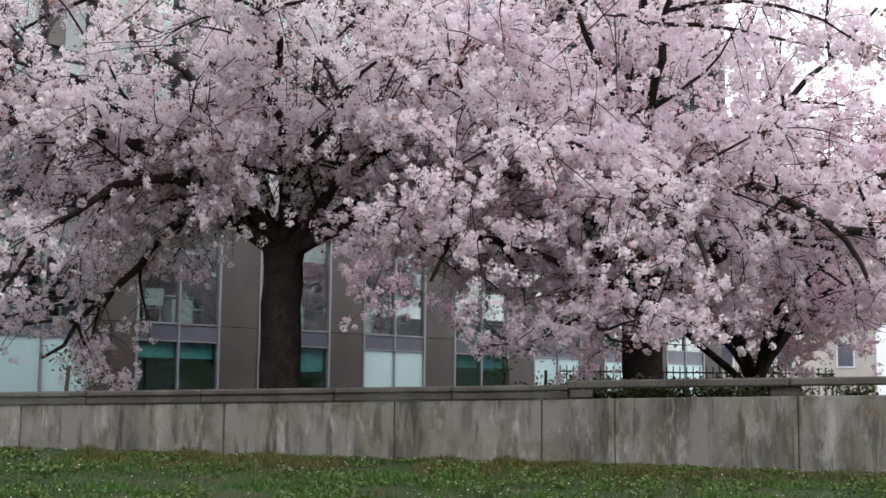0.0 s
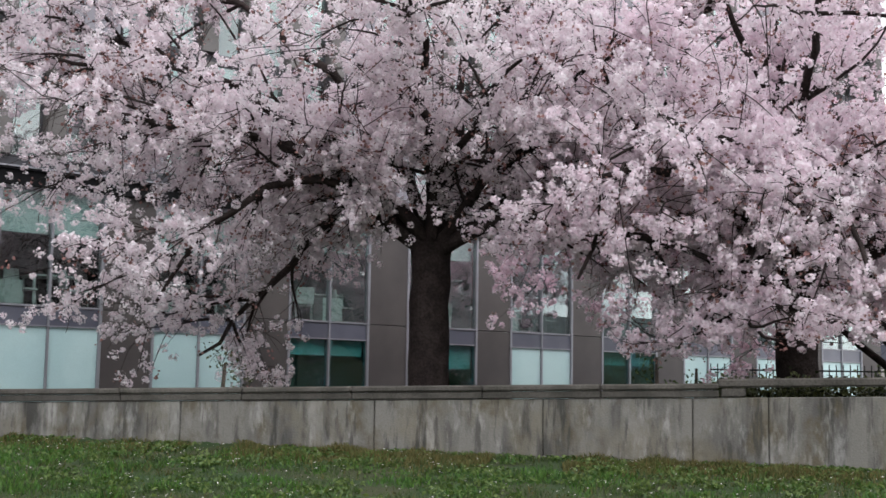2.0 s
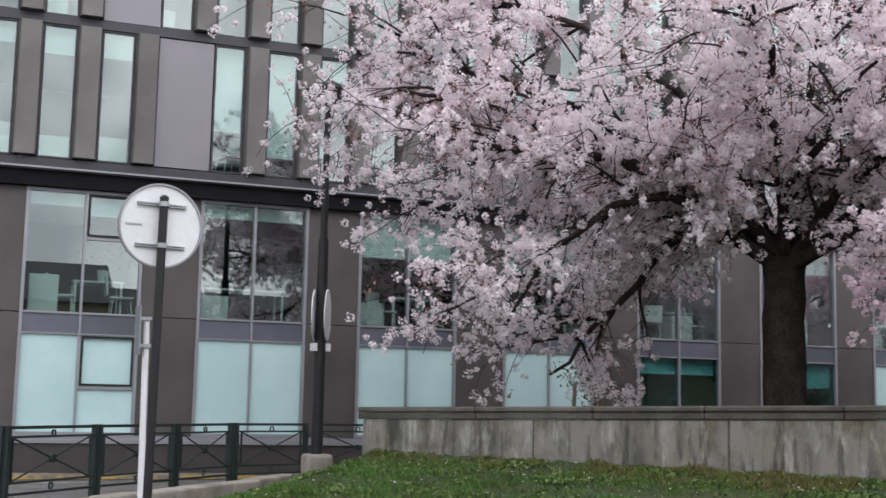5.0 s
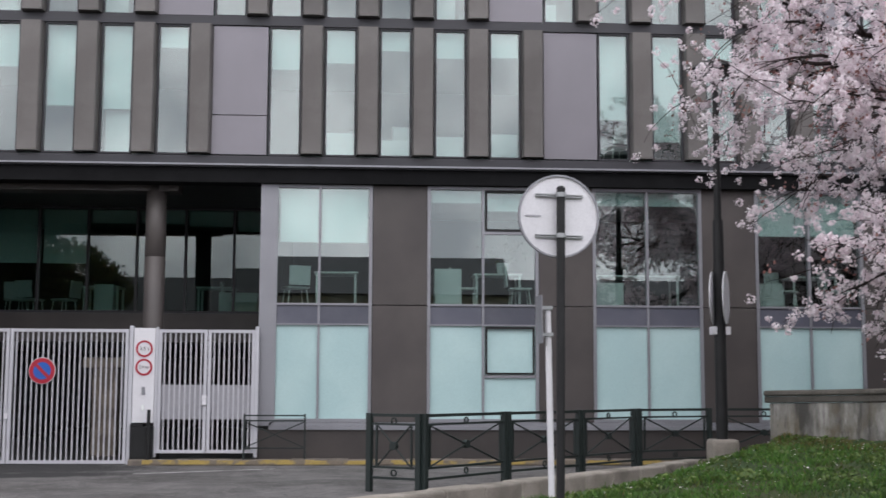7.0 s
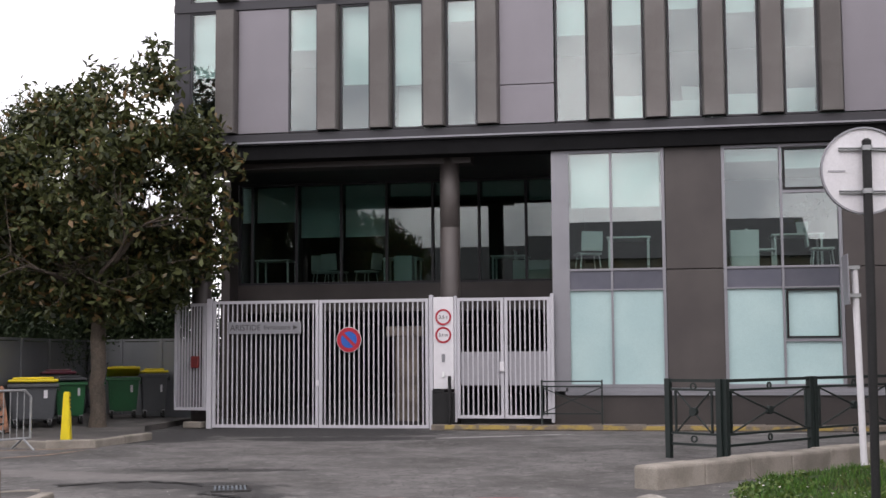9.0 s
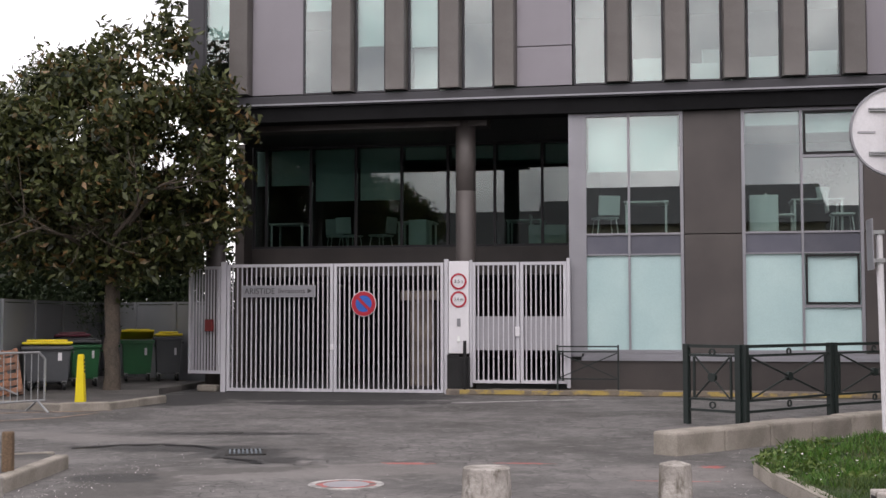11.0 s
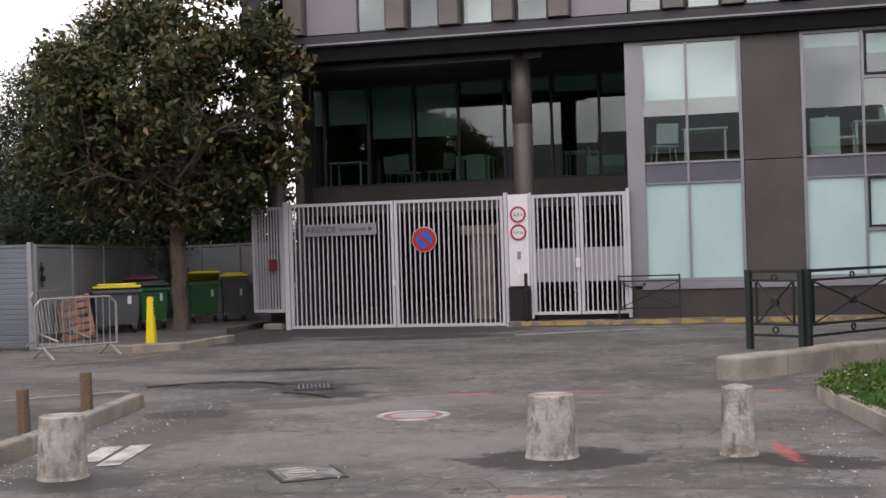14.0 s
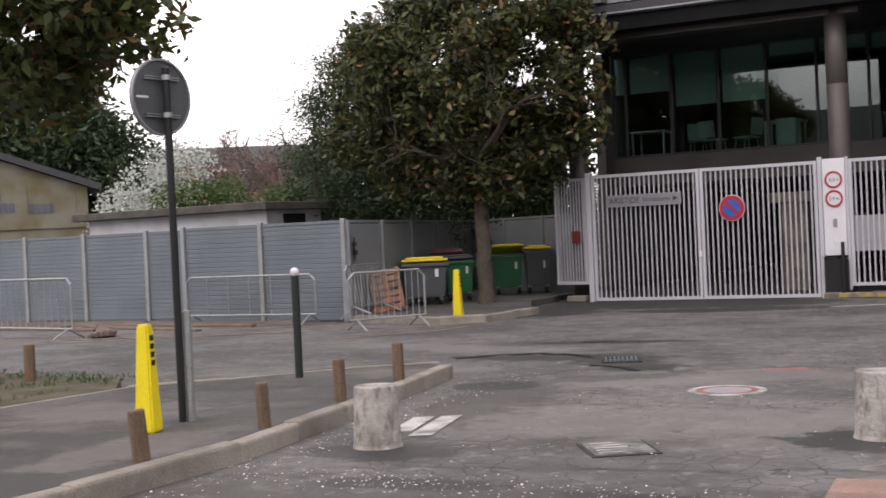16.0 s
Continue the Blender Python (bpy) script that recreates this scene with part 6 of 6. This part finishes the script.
def railing(label, a, b, h=1.02):
    """A dark green railing panel with a cross, its hub and small rings, between two posts."""
    a, b = Vector((*a, 0)), Vector((*b, 0))
    w = (b - a).length
    e = empty("street_railing", label, "railing", "green street railings", m=Matrix.Translation(a) @ Matrix.Rotation(math.atan2(b.y - a.y, b.x - a.x), 4, "Z"))
    for x in (0.0, w - 0.1):
        part("post", boxes((x, x + 0.075, -0.0375, 0.0375, 0, h), bevel=0.005), GREEN, e)
    i0, i1 = 0.078, w - 0.103
    for z, t in ((h - 0.045, 0.04), (h - 0.155, 0.028), (0.31, 0.028), (0.17, 0.032)):
        part("rail", boxes((i0, i1, -0.016, 0.016, z, z + t)), GREEN, e)
    for x in (i0 + 0.06, i1 - 0.085):
        part("stile", boxes((x, x + 0.025, -0.012, 0.012, 0.34, h - 0.157)), GREEN, e)
    cx, cz = (i0 + i1) / 2, (0.34 + h - 0.157) / 2
    for x0, z0, x1, z1 in ((i0 + 0.09, 0.345, i1 - 0.09, h - 0.16), (i0 + 0.09, h - 0.16, i1 - 0.09, 0.345)):
        bm = bmesh.new()
        rod(bm, (x0, 0, z0), (x1, 0, z1), 0.013, n=6)
        part("brace", bm, GREEN, e)
    part("hub", disc(bmesh.new(), 0.055, -0.028, 0.028, cx, cz, 16), GREEN, e)
    for z in (h - 0.1, 0.255):
        part("ring", disc(bmesh.new(), 0.047, -0.01, 0.01, cx, z, 18, r_in=0.03), GREEN, e)
    return e


posts = [(0.24, 15.62), (0.95, 15.12), (2.2, 16.7), (3.5, 18.1), (4.62, 19.35)]
for a, b in zip(posts, posts[1:]):
    railing("dark green steel street railing with crossed bars", a, b)
railing("dark green steel street railing with crossed bars", (4.66, 19.4), (6.1, 20.1))
railing("dark green steel street railing with crossed bars", (6.2, 20.15), (7.9, 20.3))
sr = empty("small_railing", "small dark green steel guard rail on kerb", "railing", m=pose(-1.9, 21.0, 0.1))
part("post", boxes((0, 0.03, -0.015, 0.015, 0, 0.78)), GREEN, sr)
part("post", boxes((1.05, 1.08, -0.015, 0.015, 0, 0.78)), GREEN, sr)
for z in (0.74, 0.65, 0.18):
    part("rail", boxes((0.032, 1.048, -0.012, 0.012, z, z + 0.025)), GREEN, sr)
for z0, z1 in ((0.205, 0.64), (0.64, 0.205)):
    bm = bmesh.new()
    rod(bm, (0.035, 0, z0), (1.045, 0, z1), 0.009, n=6)
    part("brace", bm, GREEN, sr)

# ---- kerbs, pavements and road marks ----


def strip(name, label, pts, width, z0, z1, mat, seg=0.9, category="kerb", gap=0.008, bevel=0.02, kind="structure", side=1):
    """Kerb stones laid end to end along a line; each stone a piece of its own."""
    e = empty(name, label, category, kind=kind)
    k = 0
    for a, b in zip(pts, pts[1:]):
        a3, b3 = Vector((*a, 0)), Vector((*b, 0))
        L = (b3 - a3).length
        n = max(1, round(L / seg))
        ang = math.atan2(b3.y - a3.y, b3.x - a3.x)
        for i in range(n):
            p = a3.lerp(b3, i / n)
            l = L / n
            k += 1
            lift = 0.006 * math.sin(k * 2.7)
            part("kerbstone", box(bmesh.new(), gap / 2, l - gap / 2 + 0.01, 0 if side > 0 else -width, width if side > 0 else 0, z0, z1 + lift, bevel, m=Matrix.Translation(p) @ Matrix.Rotation(ang, 4, "Z")), mat, e)
    return e


def sheet(name, label, outline, z, mat, category, z0=None, kind="structure"):
    bm = bmesh.new()
    hi = [bm.verts.new((x, y, z)) for x, y in outline]
    bm.faces.new(hi)
    if z0 is not None:
        lo = [bm.verts.new((x, y, z0)) for x, y in outline]
        for i in range(len(lo)):
            j = (i + 1) % len(lo)
            bm.faces.new((lo[i], lo[j], hi[j], hi[i]))
    bmesh.ops.recalc_face_normals(bm, faces=bm.faces)
    for f in bm.faces:
        if z0 is None and f.normal.z < 0:
            f.normal_flip()
    return tagged(part(name, bm, mat), label, category, kind=kind)


ISLE = [(-4.9, 2.0), (-4.66, 4.2), (-4.62, 5.57), (-4.83, 7.18), (-5.3, 9.85)]
strip("island_kerb", "worn granite kerb along the pavement", ISLE, 0.13, -0.05, 0.125, KERB, 0.95)
sheet("island_pavement", "grey asphalt pavement with damp stains", [(x - 0.128, y) for x, y in ISLE] + [(-5.9, 10.1), (-6.5, 9.5), (-7.0, 8.6), (-7.6, 7.95), (-7.75, 6.5), (-8.2, 2.0)], 0.118, PAVING, "pavement", -0.02)
strip("edge_kerb", "thin pale kerb edge between pavement and grass", [(-5.55, 10.05), (-6.25, 9.55), (-7.0, 8.6), (-7.6, 7.95), (-7.8, 6.5), (-8.25, 2.0)], 0.05, -0.03, 0.128, KERB, 1.0, bevel=0.008)
sheet("verge", "bare earth and grass verge by the pavement", [(-7.72, 7.9), (-8.4, 8.75), (-9.6, 8.9), (-12.5, 9.6), (-16, 10.4), (-16, 2.0), (-8.35, 2.0), (-7.95, 6.5)], 0.09, EARTH, "verge", -0.02)
strip("bin_kerb", "granite kerb in front of the bins", [(-7.9, 18.2), (-8.1, 16.55), (-8.7, 16.2), (-10.6, 16.75)], 0.13, -0.05, 0.115, KERB, 0.9, side=-1)
strip("facade_kerb", "granite kerb with worn yellow paint along facade", [(-3.1, 20.9), (34.2, 20.95)], 0.36, -0.05, 0.1, ROADKERB, 1.0)
strip("facade_kerb", "short granite kerb at the intercom post", [(-3.85, 20.9), (-3.1, 20.9)], 0.1, -0.05, 0.1, ROADKERB, 0.8)
strip("yellow_kerb_paint", "worn yellow paint on the kerb face", [(-3.6, 20.885), (12.0, 20.9)], 0.012, 0.02, 0.092, ROADYELLOW, 1.0, bevel=0.0)
strip("granite_block_kerb", "raised line of large granite kerb blocks", [(0.12, 11.75), (3.1, 15.45), (4.6, 17.3), (5.6, 18.9)], 0.3, -0.05, 0.23, KERB, 0.82, bevel=0.03)
strip("lawn_kerb", "low granite kerb round the lawn", LAWN_KERB[:8], 0.12, -0.05, 0.125, KERB, 1.0, side=-1)
bm = boxes((-0.2, 0.3, -0.1, 0.1, 0.0, 0.13), bevel=0.012)
blk = empty("concrete_block", "grey hollow concrete block lying on the lawn", "block", m=pose(1.55, 7.66, 0.13, 0, 0, 8))
part("body", bm, BOLLARD, blk)
# a thin black plate paints the dark inside the hollow
part("hole_shade", boxes((-0.205, -0.2005, -0.05, 0.05, 0.035, 0.1)), BLACK, blk)

# paint, patches, covers
for k, (o, lab) in enumerate((([(-4.05, 6.66), (-3.9, 6.72), (-4.1, 7.6), (-4.24, 7.53)], "worn white road stripe"), ([(-4.27, 6.78), (-4.12, 6.84), (-4.28, 7.5), (-4.42, 7.44)], "worn white road stripe"),
                              ([(-3.4, 18.9), (-3.3, 18.8), (-1.2, 19.95), (-1.35, 20.02)], "faded white road line"), ([(0.6, 20.15), (0.65, 20.05), (2.6, 20.35), (2.55, 20.45)], "faded white road line"))):
    sheet("road_stripe", lab, o, 0.006, ROADWHITE, "road marking")
sheet("road_stripe", "faded dusty brown line on the road", [(-8.05, 16.0), (-7.97, 16.0), (-8.1, 15.1), (-9.05, 13.82), (-9.15, 13.9), (-8.2, 15.15)], 0.006, DIRTLINE, "road marking")
for k, (a, b, w) in enumerate((((-16.5, 11.9), (-8.0, 16.42), 0.13), ((-17.0, 13.7), (-10.4, 16.32), 0.16), ((-18.0, 16.0), (-10.9, 16.66), 0.16), ((-16.0, 12.9), (-9.2, 15.75), 0.12))):
    d = Vector((b[1] - a[1], a[0] - b[0])).normalized() * w / 2
    sheet("road_stripe", "faded dusty brown line on the road", [(a[0] - d.x, a[1] - d.y), (b[0] - d.x, b[1] - d.y), (b[0] + d.x, b[1] + d.y), (a[0] + d.x, a[1] + d.y)], 0.0055 + 0.0002 * k, DIRTLINE, "road marking")


def crack(pts, w=0.018):
    bm = bmesh.new()
    prev = None
    r = random.Random(int(abs(pts[0][0]) * 100))
    line = []
    for a, b in zip(pts, pts[1:]):
        for i in range(8):
            t = i / 8
            line.append(Vector((a[0] + (b[0] - a[0]) * t + r.uniform(-0.03, 0.03), a[1] + (b[1] - a[1]) * t + r.uniform(-0.03, 0.03), 0.0085)))
    line.append(Vector((*pts[-1], 0.0085)))
    for i, p in enumerate(line):
        d = (line[min(i + 1, len(line) - 1)] - line[max(i - 1, 0)]).normalized()
        s = Vector((-d.y, d.x, 0)) * w * r.uniform(0.4, 1.2)
        now = (bm.verts.new(p - s), bm.verts.new(p + s))
        if prev:
            bm.faces.new((prev[0], now[0], now[1], prev[1]))
        prev = now
    bmesh.ops.recalc_face_normals(bm, faces=bm.faces)
    return tagged(part("road_crack", bm, BLACK), "jagged crack in the asphalt", "crack", "road cracks", kind="structure")


for pts in ([(-4.9, 13.4), (-4.3, 13.6), (-3.6, 14.6)], [(-6.2, 11.6), (-5.2, 12.1), (-4.4, 11.6)], [(-4.0, 10.9), (-3.3, 10.4), (-2.9, 11.2)], [(-1.6, 6.1), (-0.6, 6.15), (1.0, 6.3)], [(-3.6, 5.7), (-1.7, 5.95)]):
    crack(pts, 0.005)
crack([(-6.05, 11.42), (-5.75, 11.8), (-5.3, 11.95), (-4.85, 11.85), (-4.55, 11.6)], 0.05)
crack([(-4.3, 10.9), (-3.9, 10.72), (-3.7, 10.45)], 0.045)
mh = empty("manhole_cover", "round manhole cover with faded red ring", "manhole cover", m=pose(-2.53, 9.2, 0.004))
for nm, r0, r1, mt in (("rim", 0.31, 0.25, ROADWHITE), ("ring", 0.25, 0.19, REDSPRAY), ("plate", 0.19, 0.0, GATEDARK)):
    d = part(nm, disc(bmesh.new(), r0, -0.004, 0.004, r_in=r1), mt, mh)
    d.matrix_local = pose(0, 0, 0, -90, 0, 0)
pc = empty("access_cover", "square metal access cover with pale worn centre", "manhole cover", m=pose(-2.51, 6.5, 0.003, 0, 0, 32))
part("frame", boxes((-0.21, 0.21, -0.24, 0.24, -0.01, 0.004)), CAST, pc)
part("plate", boxes((-0.185, 0.185, -0.215, 0.215, -0.005, 0.009)), COVER, pc)
for k in range(5):
    part("rib", boxes((-0.15, 0.12 - 0.03 * k, -0.16 + 0.08 * k, -0.14 + 0.08 * k, 0.0095, 0.013)), ROADWHITE, pc)
dg = empty("drain_grate", "cast iron drain grate in the road", "drain", m=pose(-4.15, 11.35, 0.003, 0, 0, 20) @ Matrix.Diagonal((0.66, 0.72, 1, 1)))
part("frame", boxes((-0.3, 0.3, -0.34, -0.3, -0.02, 0.012), (-0.3, 0.3, 0.3, 0.34, -0.02, 0.012), (-0.3, -0.26, -0.3, 0.3, -0.02, 0.012), (0.26, 0.3, -0.3, 0.3, -0.02, 0.012)), CAST, dg)
# a black filling paints the dark below the grate bars
part("pit_shade", boxes((-0.26, 0.26, -0.3, 0.3, -0.02, 0.004)), BLACK, dg)
for k in range(8):
    part("bar", boxes((-0.25 + k * 0.065, -0.22 + k * 0.065, -0.298, 0.298, 0.0045, 0.016)), FENCE, dg)
part("plate", boxes((-0.2, 0.2, -0.12, 0.12, -0.01, 0.004)), CAST, empty("valve_cover", "small dark metal valve cover in the road", "manhole cover", m=pose(-5.12, 13.38, 0.002, 0, 0, 15)))
tiles = empty("paver_strip", "strip of terracotta paving slabs in the asphalt", "paving", kind="structure", m=pose(-0.97, 5.9, 0.003, 0, 0, 3))
one = None
for j in range(12):
    if one is None:
        one = part("paver", boxes((-0.165, 0.165, -0.33, -0.005, -0.02, 0.008), bevel=0.004), TILE, tiles)
    else:
        again(one, "paver", tiles, 0, -0.335 * j)

# ---- rooms behind the glass ----


def desk(x, y, z, w=1.2, label="white office desk behind the window"):
    e = empty("desk", label, "desk", "office desks", m=pose(x, y, z))
    part("top", boxes((-w / 2, w / 2, -0.35, 0.35, 0.7, 0.73)), WHITEFURN, e)
    for sx in (-w / 2 + 0.05, w / 2 - 0.05):
        for sy in (-0.3, 0.3):
            part("leg", boxes((sx - 0.02, sx + 0.02, sy - 0.02, sy + 0.02, 0, 0.698)), WHITEFURN, e)
    return e


def chair(x, y, z, turn, label="white office chair behind the window"):
    e = empty("chair", label, "chair", "office chairs", m=pose(x, y, z, 0, 0, turn))
    part("seat", boxes((-0.21, 0.21, -0.2, 0.2, 0.42, 0.46), bevel=0.012), WHITEFURN, e)
    part("backrest", box(bmesh.new(), -0.2, 0.2, 0.18, 0.215, 0.5, 0.86, 0.012, m=pose(0, 0, 0, -6, 0, 0)), WHITEFURN, e)
    for sx in (-0.18, 0.18):
        for sy in (-0.17, 0.17):
            bm = bmesh.new()
            rod(bm, (sx * 0.9, sy * 0.9, 0.42), (sx * 1.15, sy * 1.15, 0), 0.012, n=6)
            part("leg", bm, WHITEFURN, e)
    return e


FZ = 2.72
rnd = random.Random(8)
for k in range(12):
    x0 = bays[k][0]
    if k == 0:
        desk(-0.35, FY + 0.9, FZ, 0.8)
        chair(-1.1, FY + 0.8, FZ, 200)
    else:
        if k % 2:
            desk(x0 + 1.35, FY + 1.0, FZ, 0.9)
            chair(x0 + 0.75, FY + 0.75, FZ, rnd.uniform(0, 360))
            chair(x0 + 1.75, FY + 0.7, FZ, 90)
        else:
            desk(x0 + 1.0, FY + 1.1, FZ, 1.6)
            tagged(part("monitor", boxes((x0 + 1.2, x0 + 1.7, FY + 1.0, FY + 1.04, FZ + 0.8, FZ + 1.15), (x0 + 1.42, x0 + 1.48, FY + 1.0, FY + 1.03, FZ + 0.73, FZ + 0.8)), DARKFURN_SHADE), "dark computer monitor on an office desk", "monitor", "office monitors")
        h = rnd.uniform(0.5, 0.8)
        a = x0 + rnd.choice((0.15, 1.1))
        tagged(part("cabinet", boxes((a, a + 0.5, FY + 0.45, FY + 0.85, FZ, FZ + h), bevel=0.01), WHITEFURN), "white low office cabinet behind a window", "cabinet", "office furniture")
for x in (-8.3, -5.4, -3.0):
    desk(x, RY + 1.0, FZ, 0.8)
for x, t in ((-7.2, 30), (-6.9, 160), (-6.2, 250), (-2.6, 90)):
    chair(x, RY + 0.9, FZ, t)
tagged(part("cabinet", boxes((-5.5, -5.1, RY + 0.5, RY + 0.9, FZ, FZ + 0.75), bevel=0.01), WHITEFURN), "white low office cabinet behind a window", "cabinet", "office furniture")
tagged(part("cabinet", boxes((-2.9, -2.1, RY + 0.5, RY + 0.9, FZ, FZ + 0.6), bevel=0.01), WHITEFURN), "white low office cabinet behind a window", "cabinet", "office furniture")
pot = empty("potted_plant", "leafy potted plant on an office table", "plant")
bm = bmesh.new()
lathe(bm, [(0.09, FZ + 0.73), (0.12, FZ + 0.95), (0.1, FZ + 0.95)], 14, 2.75, FY + 0.95)
part("pot", bm, WHITEFURN, pot)
rs = np.random.RandomState(4)
quads_object("foliage", scatter_quads(rs, rs.normal(0, 1, (30, 3)) * (0.2, 0.1, 0.14) + (2.75, FY + 0.95, FZ + 1.15), 5, 0.05, 0.1, 0.3, 0.4), EVERGREEN, pot)

coat = empty("coat", "dark coat hanging on a hook behind a window", "coat", m=pose(20.26, FY + 0.5, FZ))
bm = bmesh.new()
lathe(bm, [(0.02, 1.02), (0.12, 0.97), (0.16, 0.85), (0.15, 0.5), (0.2, 0.26), (0.05, 0.25)], 12)
for v in bm.verts:
    v.co.y *= 0.4
part("cloth", bm, DARKFURN_SHADE, coat)
bm = bmesh.new()
rod(bm, (0, 0, 0.0), (0, 0, 1.25), 0.015, n=8)
rod(bm, (-0.15, 0, 1.2), (0.15, 0, 1.2), 0.012, n=6)
part("stand", bm, GALV, coat)
for x, t in ((0.95, 20), (4.2, 150), (4.9, 200), (6.55, 170)):
    chair(x, FY + 0.75, R0 - 0.06, t)

# ---- grass and petals ----


def tufts(name, label, pts, rs, h, mat, kind="stuff"):
    """Upright blades: each a narrow bent quad."""
    n = len(pts)
    a = rs.uniform(0, 2 * math.pi, n)
    clump = np.array([0.5 + 1.5 * max(0.0, noise.noise((p[0] * 2.3, p[1] * 2.3, 2)) + 0.3) for p in pts])
    w = np.stack([np.cos(a), np.sin(a), np.zeros(n)], 1) * (h * 0.13)
    tip = np.stack([rs.normal(0, 0.4, n), rs.normal(0, 0.4, n), np.ones(n)], 1) * (h * clump * rs.uniform(0.5, 1.2, n))[:, None]
    c = np.stack([pts - w, pts + w, pts + w * 0.25 + tip, pts - w * 0.25 + tip], axis=1)
    return tagged(quads_object(name, c, mat), label, "grass", kind=kind)


rs = np.random.RandomState(3)
pts = []
while len(pts) < 60000:
    s, off = rs.uniform(-4, 15), -(rs.uniform(0, 1) ** 1.3) * 7.5
    p = WALL_A + WALL_DIR * s + WALL_IN * (off - 0.02)
    if p.y < 18.8 and p.x > kerb_x(p.y) + 0.02 and p.y > 1.2:
        if noise.noise((p.x * 1.1, p.y * 1.1, 3)) > -0.3 or rs.uniform() < 0.35:
            pts.append((p.x, p.y, lawn_z(p.x, p.y) - 0.004))
tufts("grass", "short green grass covering the lawn bank", np.array(pts), rs, 0.045, GRASS)
lush = []
while len(lush) < 26000:
    s, off = rs.uniform(-5, 15), -rs.uniform(0.25, 7.5)
    p = WALL_A + WALL_DIR * s + WALL_IN * off
    if p.y < 18.8 and p.x > kerb_x(p.y) + 0.02 and p.y > 1.2 and noise.noise((p.x * 1.7, p.y * 1.7, 9)) > (0.12 if s > 2 else -0.25):
        lush.append((p.x, p.y, lawn_z(p.x, p.y) - 0.004))
tufts("lush_grass", "taller bright grass tufts on the lawn bank", np.array(lush), rs, 0.06, GRASS2)
near = []
while len(near) < 42000:
    y = rs.uniform(5.5, 12.5)
    x = kerb_x(y) + 0.03 + rs.uniform(0, 1) ** 1.4 * 5
    near.append((x, y, lawn_z(x, y) - 0.004))
tufts("kerbside_grass", "short green grass along the lawn kerb", np.array(near), rs, 0.036, GRASS)
vp = []
while len(vp) < 2500:
    x, y = rs.uniform(-13, -8.2), rs.uniform(5.5, 9.2)
    if noise.noise((x * 1.2, y * 1.2, 1)) > 0.0 and y < 8.9 - (x + 8.2) * 0.15:
        vp.append((x, y, 0.09))
mp = []
while len(mp) < 19000:
    s = rs.uniform(-0.1, 15) if rs.uniform() < 0.45 else rs.uniform(3.4, 10.5)
    if noise.noise((s * 0.8, 0, 5)) > -0.25:
        p = WALL_A + WALL_DIR * s - WALL_IN * abs(rs.normal(0, 0.45))
        mp.append((p.x, p.y, lawn_z(p.x, p.y) - 0.004))
tufts("moss", "yellow-brown moss and weeds at the wall foot", np.array(mp), rs, 0.065, MOSSLEAF)
tufts("verge_grass", "sparse grass on the earth verge", np.array(vp), rs, 0.05, GRASS)


sel = np.array(pts)
tone = np.array([noise.noise((p[0] * 1.4, p[1] * 1.4, 6)) + 0.6 * noise.noise((p[0] * 4, p[1] * 4, 2)) for p in pts])
weeds = sel[tone > 0.12]
weeds = weeds[rs.randint(0, len(weeds), 5200)] + (0, 0, 0.035)
tagged(quads_object("weeds", scatter_quads(rs, weeds, 5, (0.05, 0.05, 0.012), 0.055, 0.3, 0.55), WEED), "broad-leaved bright weeds among the grass", "weeds", kind="stuff")
dry = sel[tone < -0.2]
dry = dry[rs.randint(0, len(dry), 3500)]
tufts("dry_moss", "ochre dry moss patches in the lawn", dry, rs, 0.055, MOSSLEAF)


def litter(name, label, pts, rs, size, mat, cat):
    n = len(pts)
    a = rs.uniform(0, 2 * math.pi, n)
    s = size * rs.uniform(0.5, 1.3, n)
    u = np.stack([np.cos(a) * s, np.sin(a) * s, rs.normal(0, 0.2, n) * s], 1)
    v = np.stack([-np.sin(a) * s * 0.7, np.cos(a) * s * 0.7, rs.normal(0, 0.2, n) * s], 1)
    return tagged(quads_object(name, np.stack([pts - u, pts - v, pts + u, pts + v], axis=1), mat), label, cat, kind="stuff")


sel = np.array(pts)[rs.randint(0, len(pts), 3200)] + (0, 0, 0.05)
litter("fallen_petals", "white petals and daisies scattered on the lawn", sel, rs, 0.012, PETAL, "petals")
rp = []
for cx, cy, rx, ry, n in ((-4.4, 5.4, 0.12, 1.0, 200), (-3.4, 5.2, 0.4, 0.14, 260), (-2.0, 5.25, 0.5, 0.12, 160), (-4.6, 7.3, 0.12, 1.2, 140), (-2.5, 7.0, 2.2, 2.0, 130), (0.75, 8.6, 0.12, 1.6, 200), (-4.7, 9.0, 0.25, 1.0, 140)):
    rp.append(np.stack([rs.normal(cx, rx, n), rs.normal(cy, ry, n), np.full(n, 0.012)], 1))
rp = np.concatenate(rp)
isle_x = np.interp(rp[:, 1], [q[1] for q in ISLE], [q[0] for q in ISLE])
rp = rp[(rp[:, 0] > isle_x + 0.02) & (rp[:, 0] < np.array([kerb_x(y) for y in rp[:, 1]]) - 0.14)]
litter("road_petals", "fallen petals and grit lying on the asphalt", rp, rs, 0.0075, PETAL, "petals")
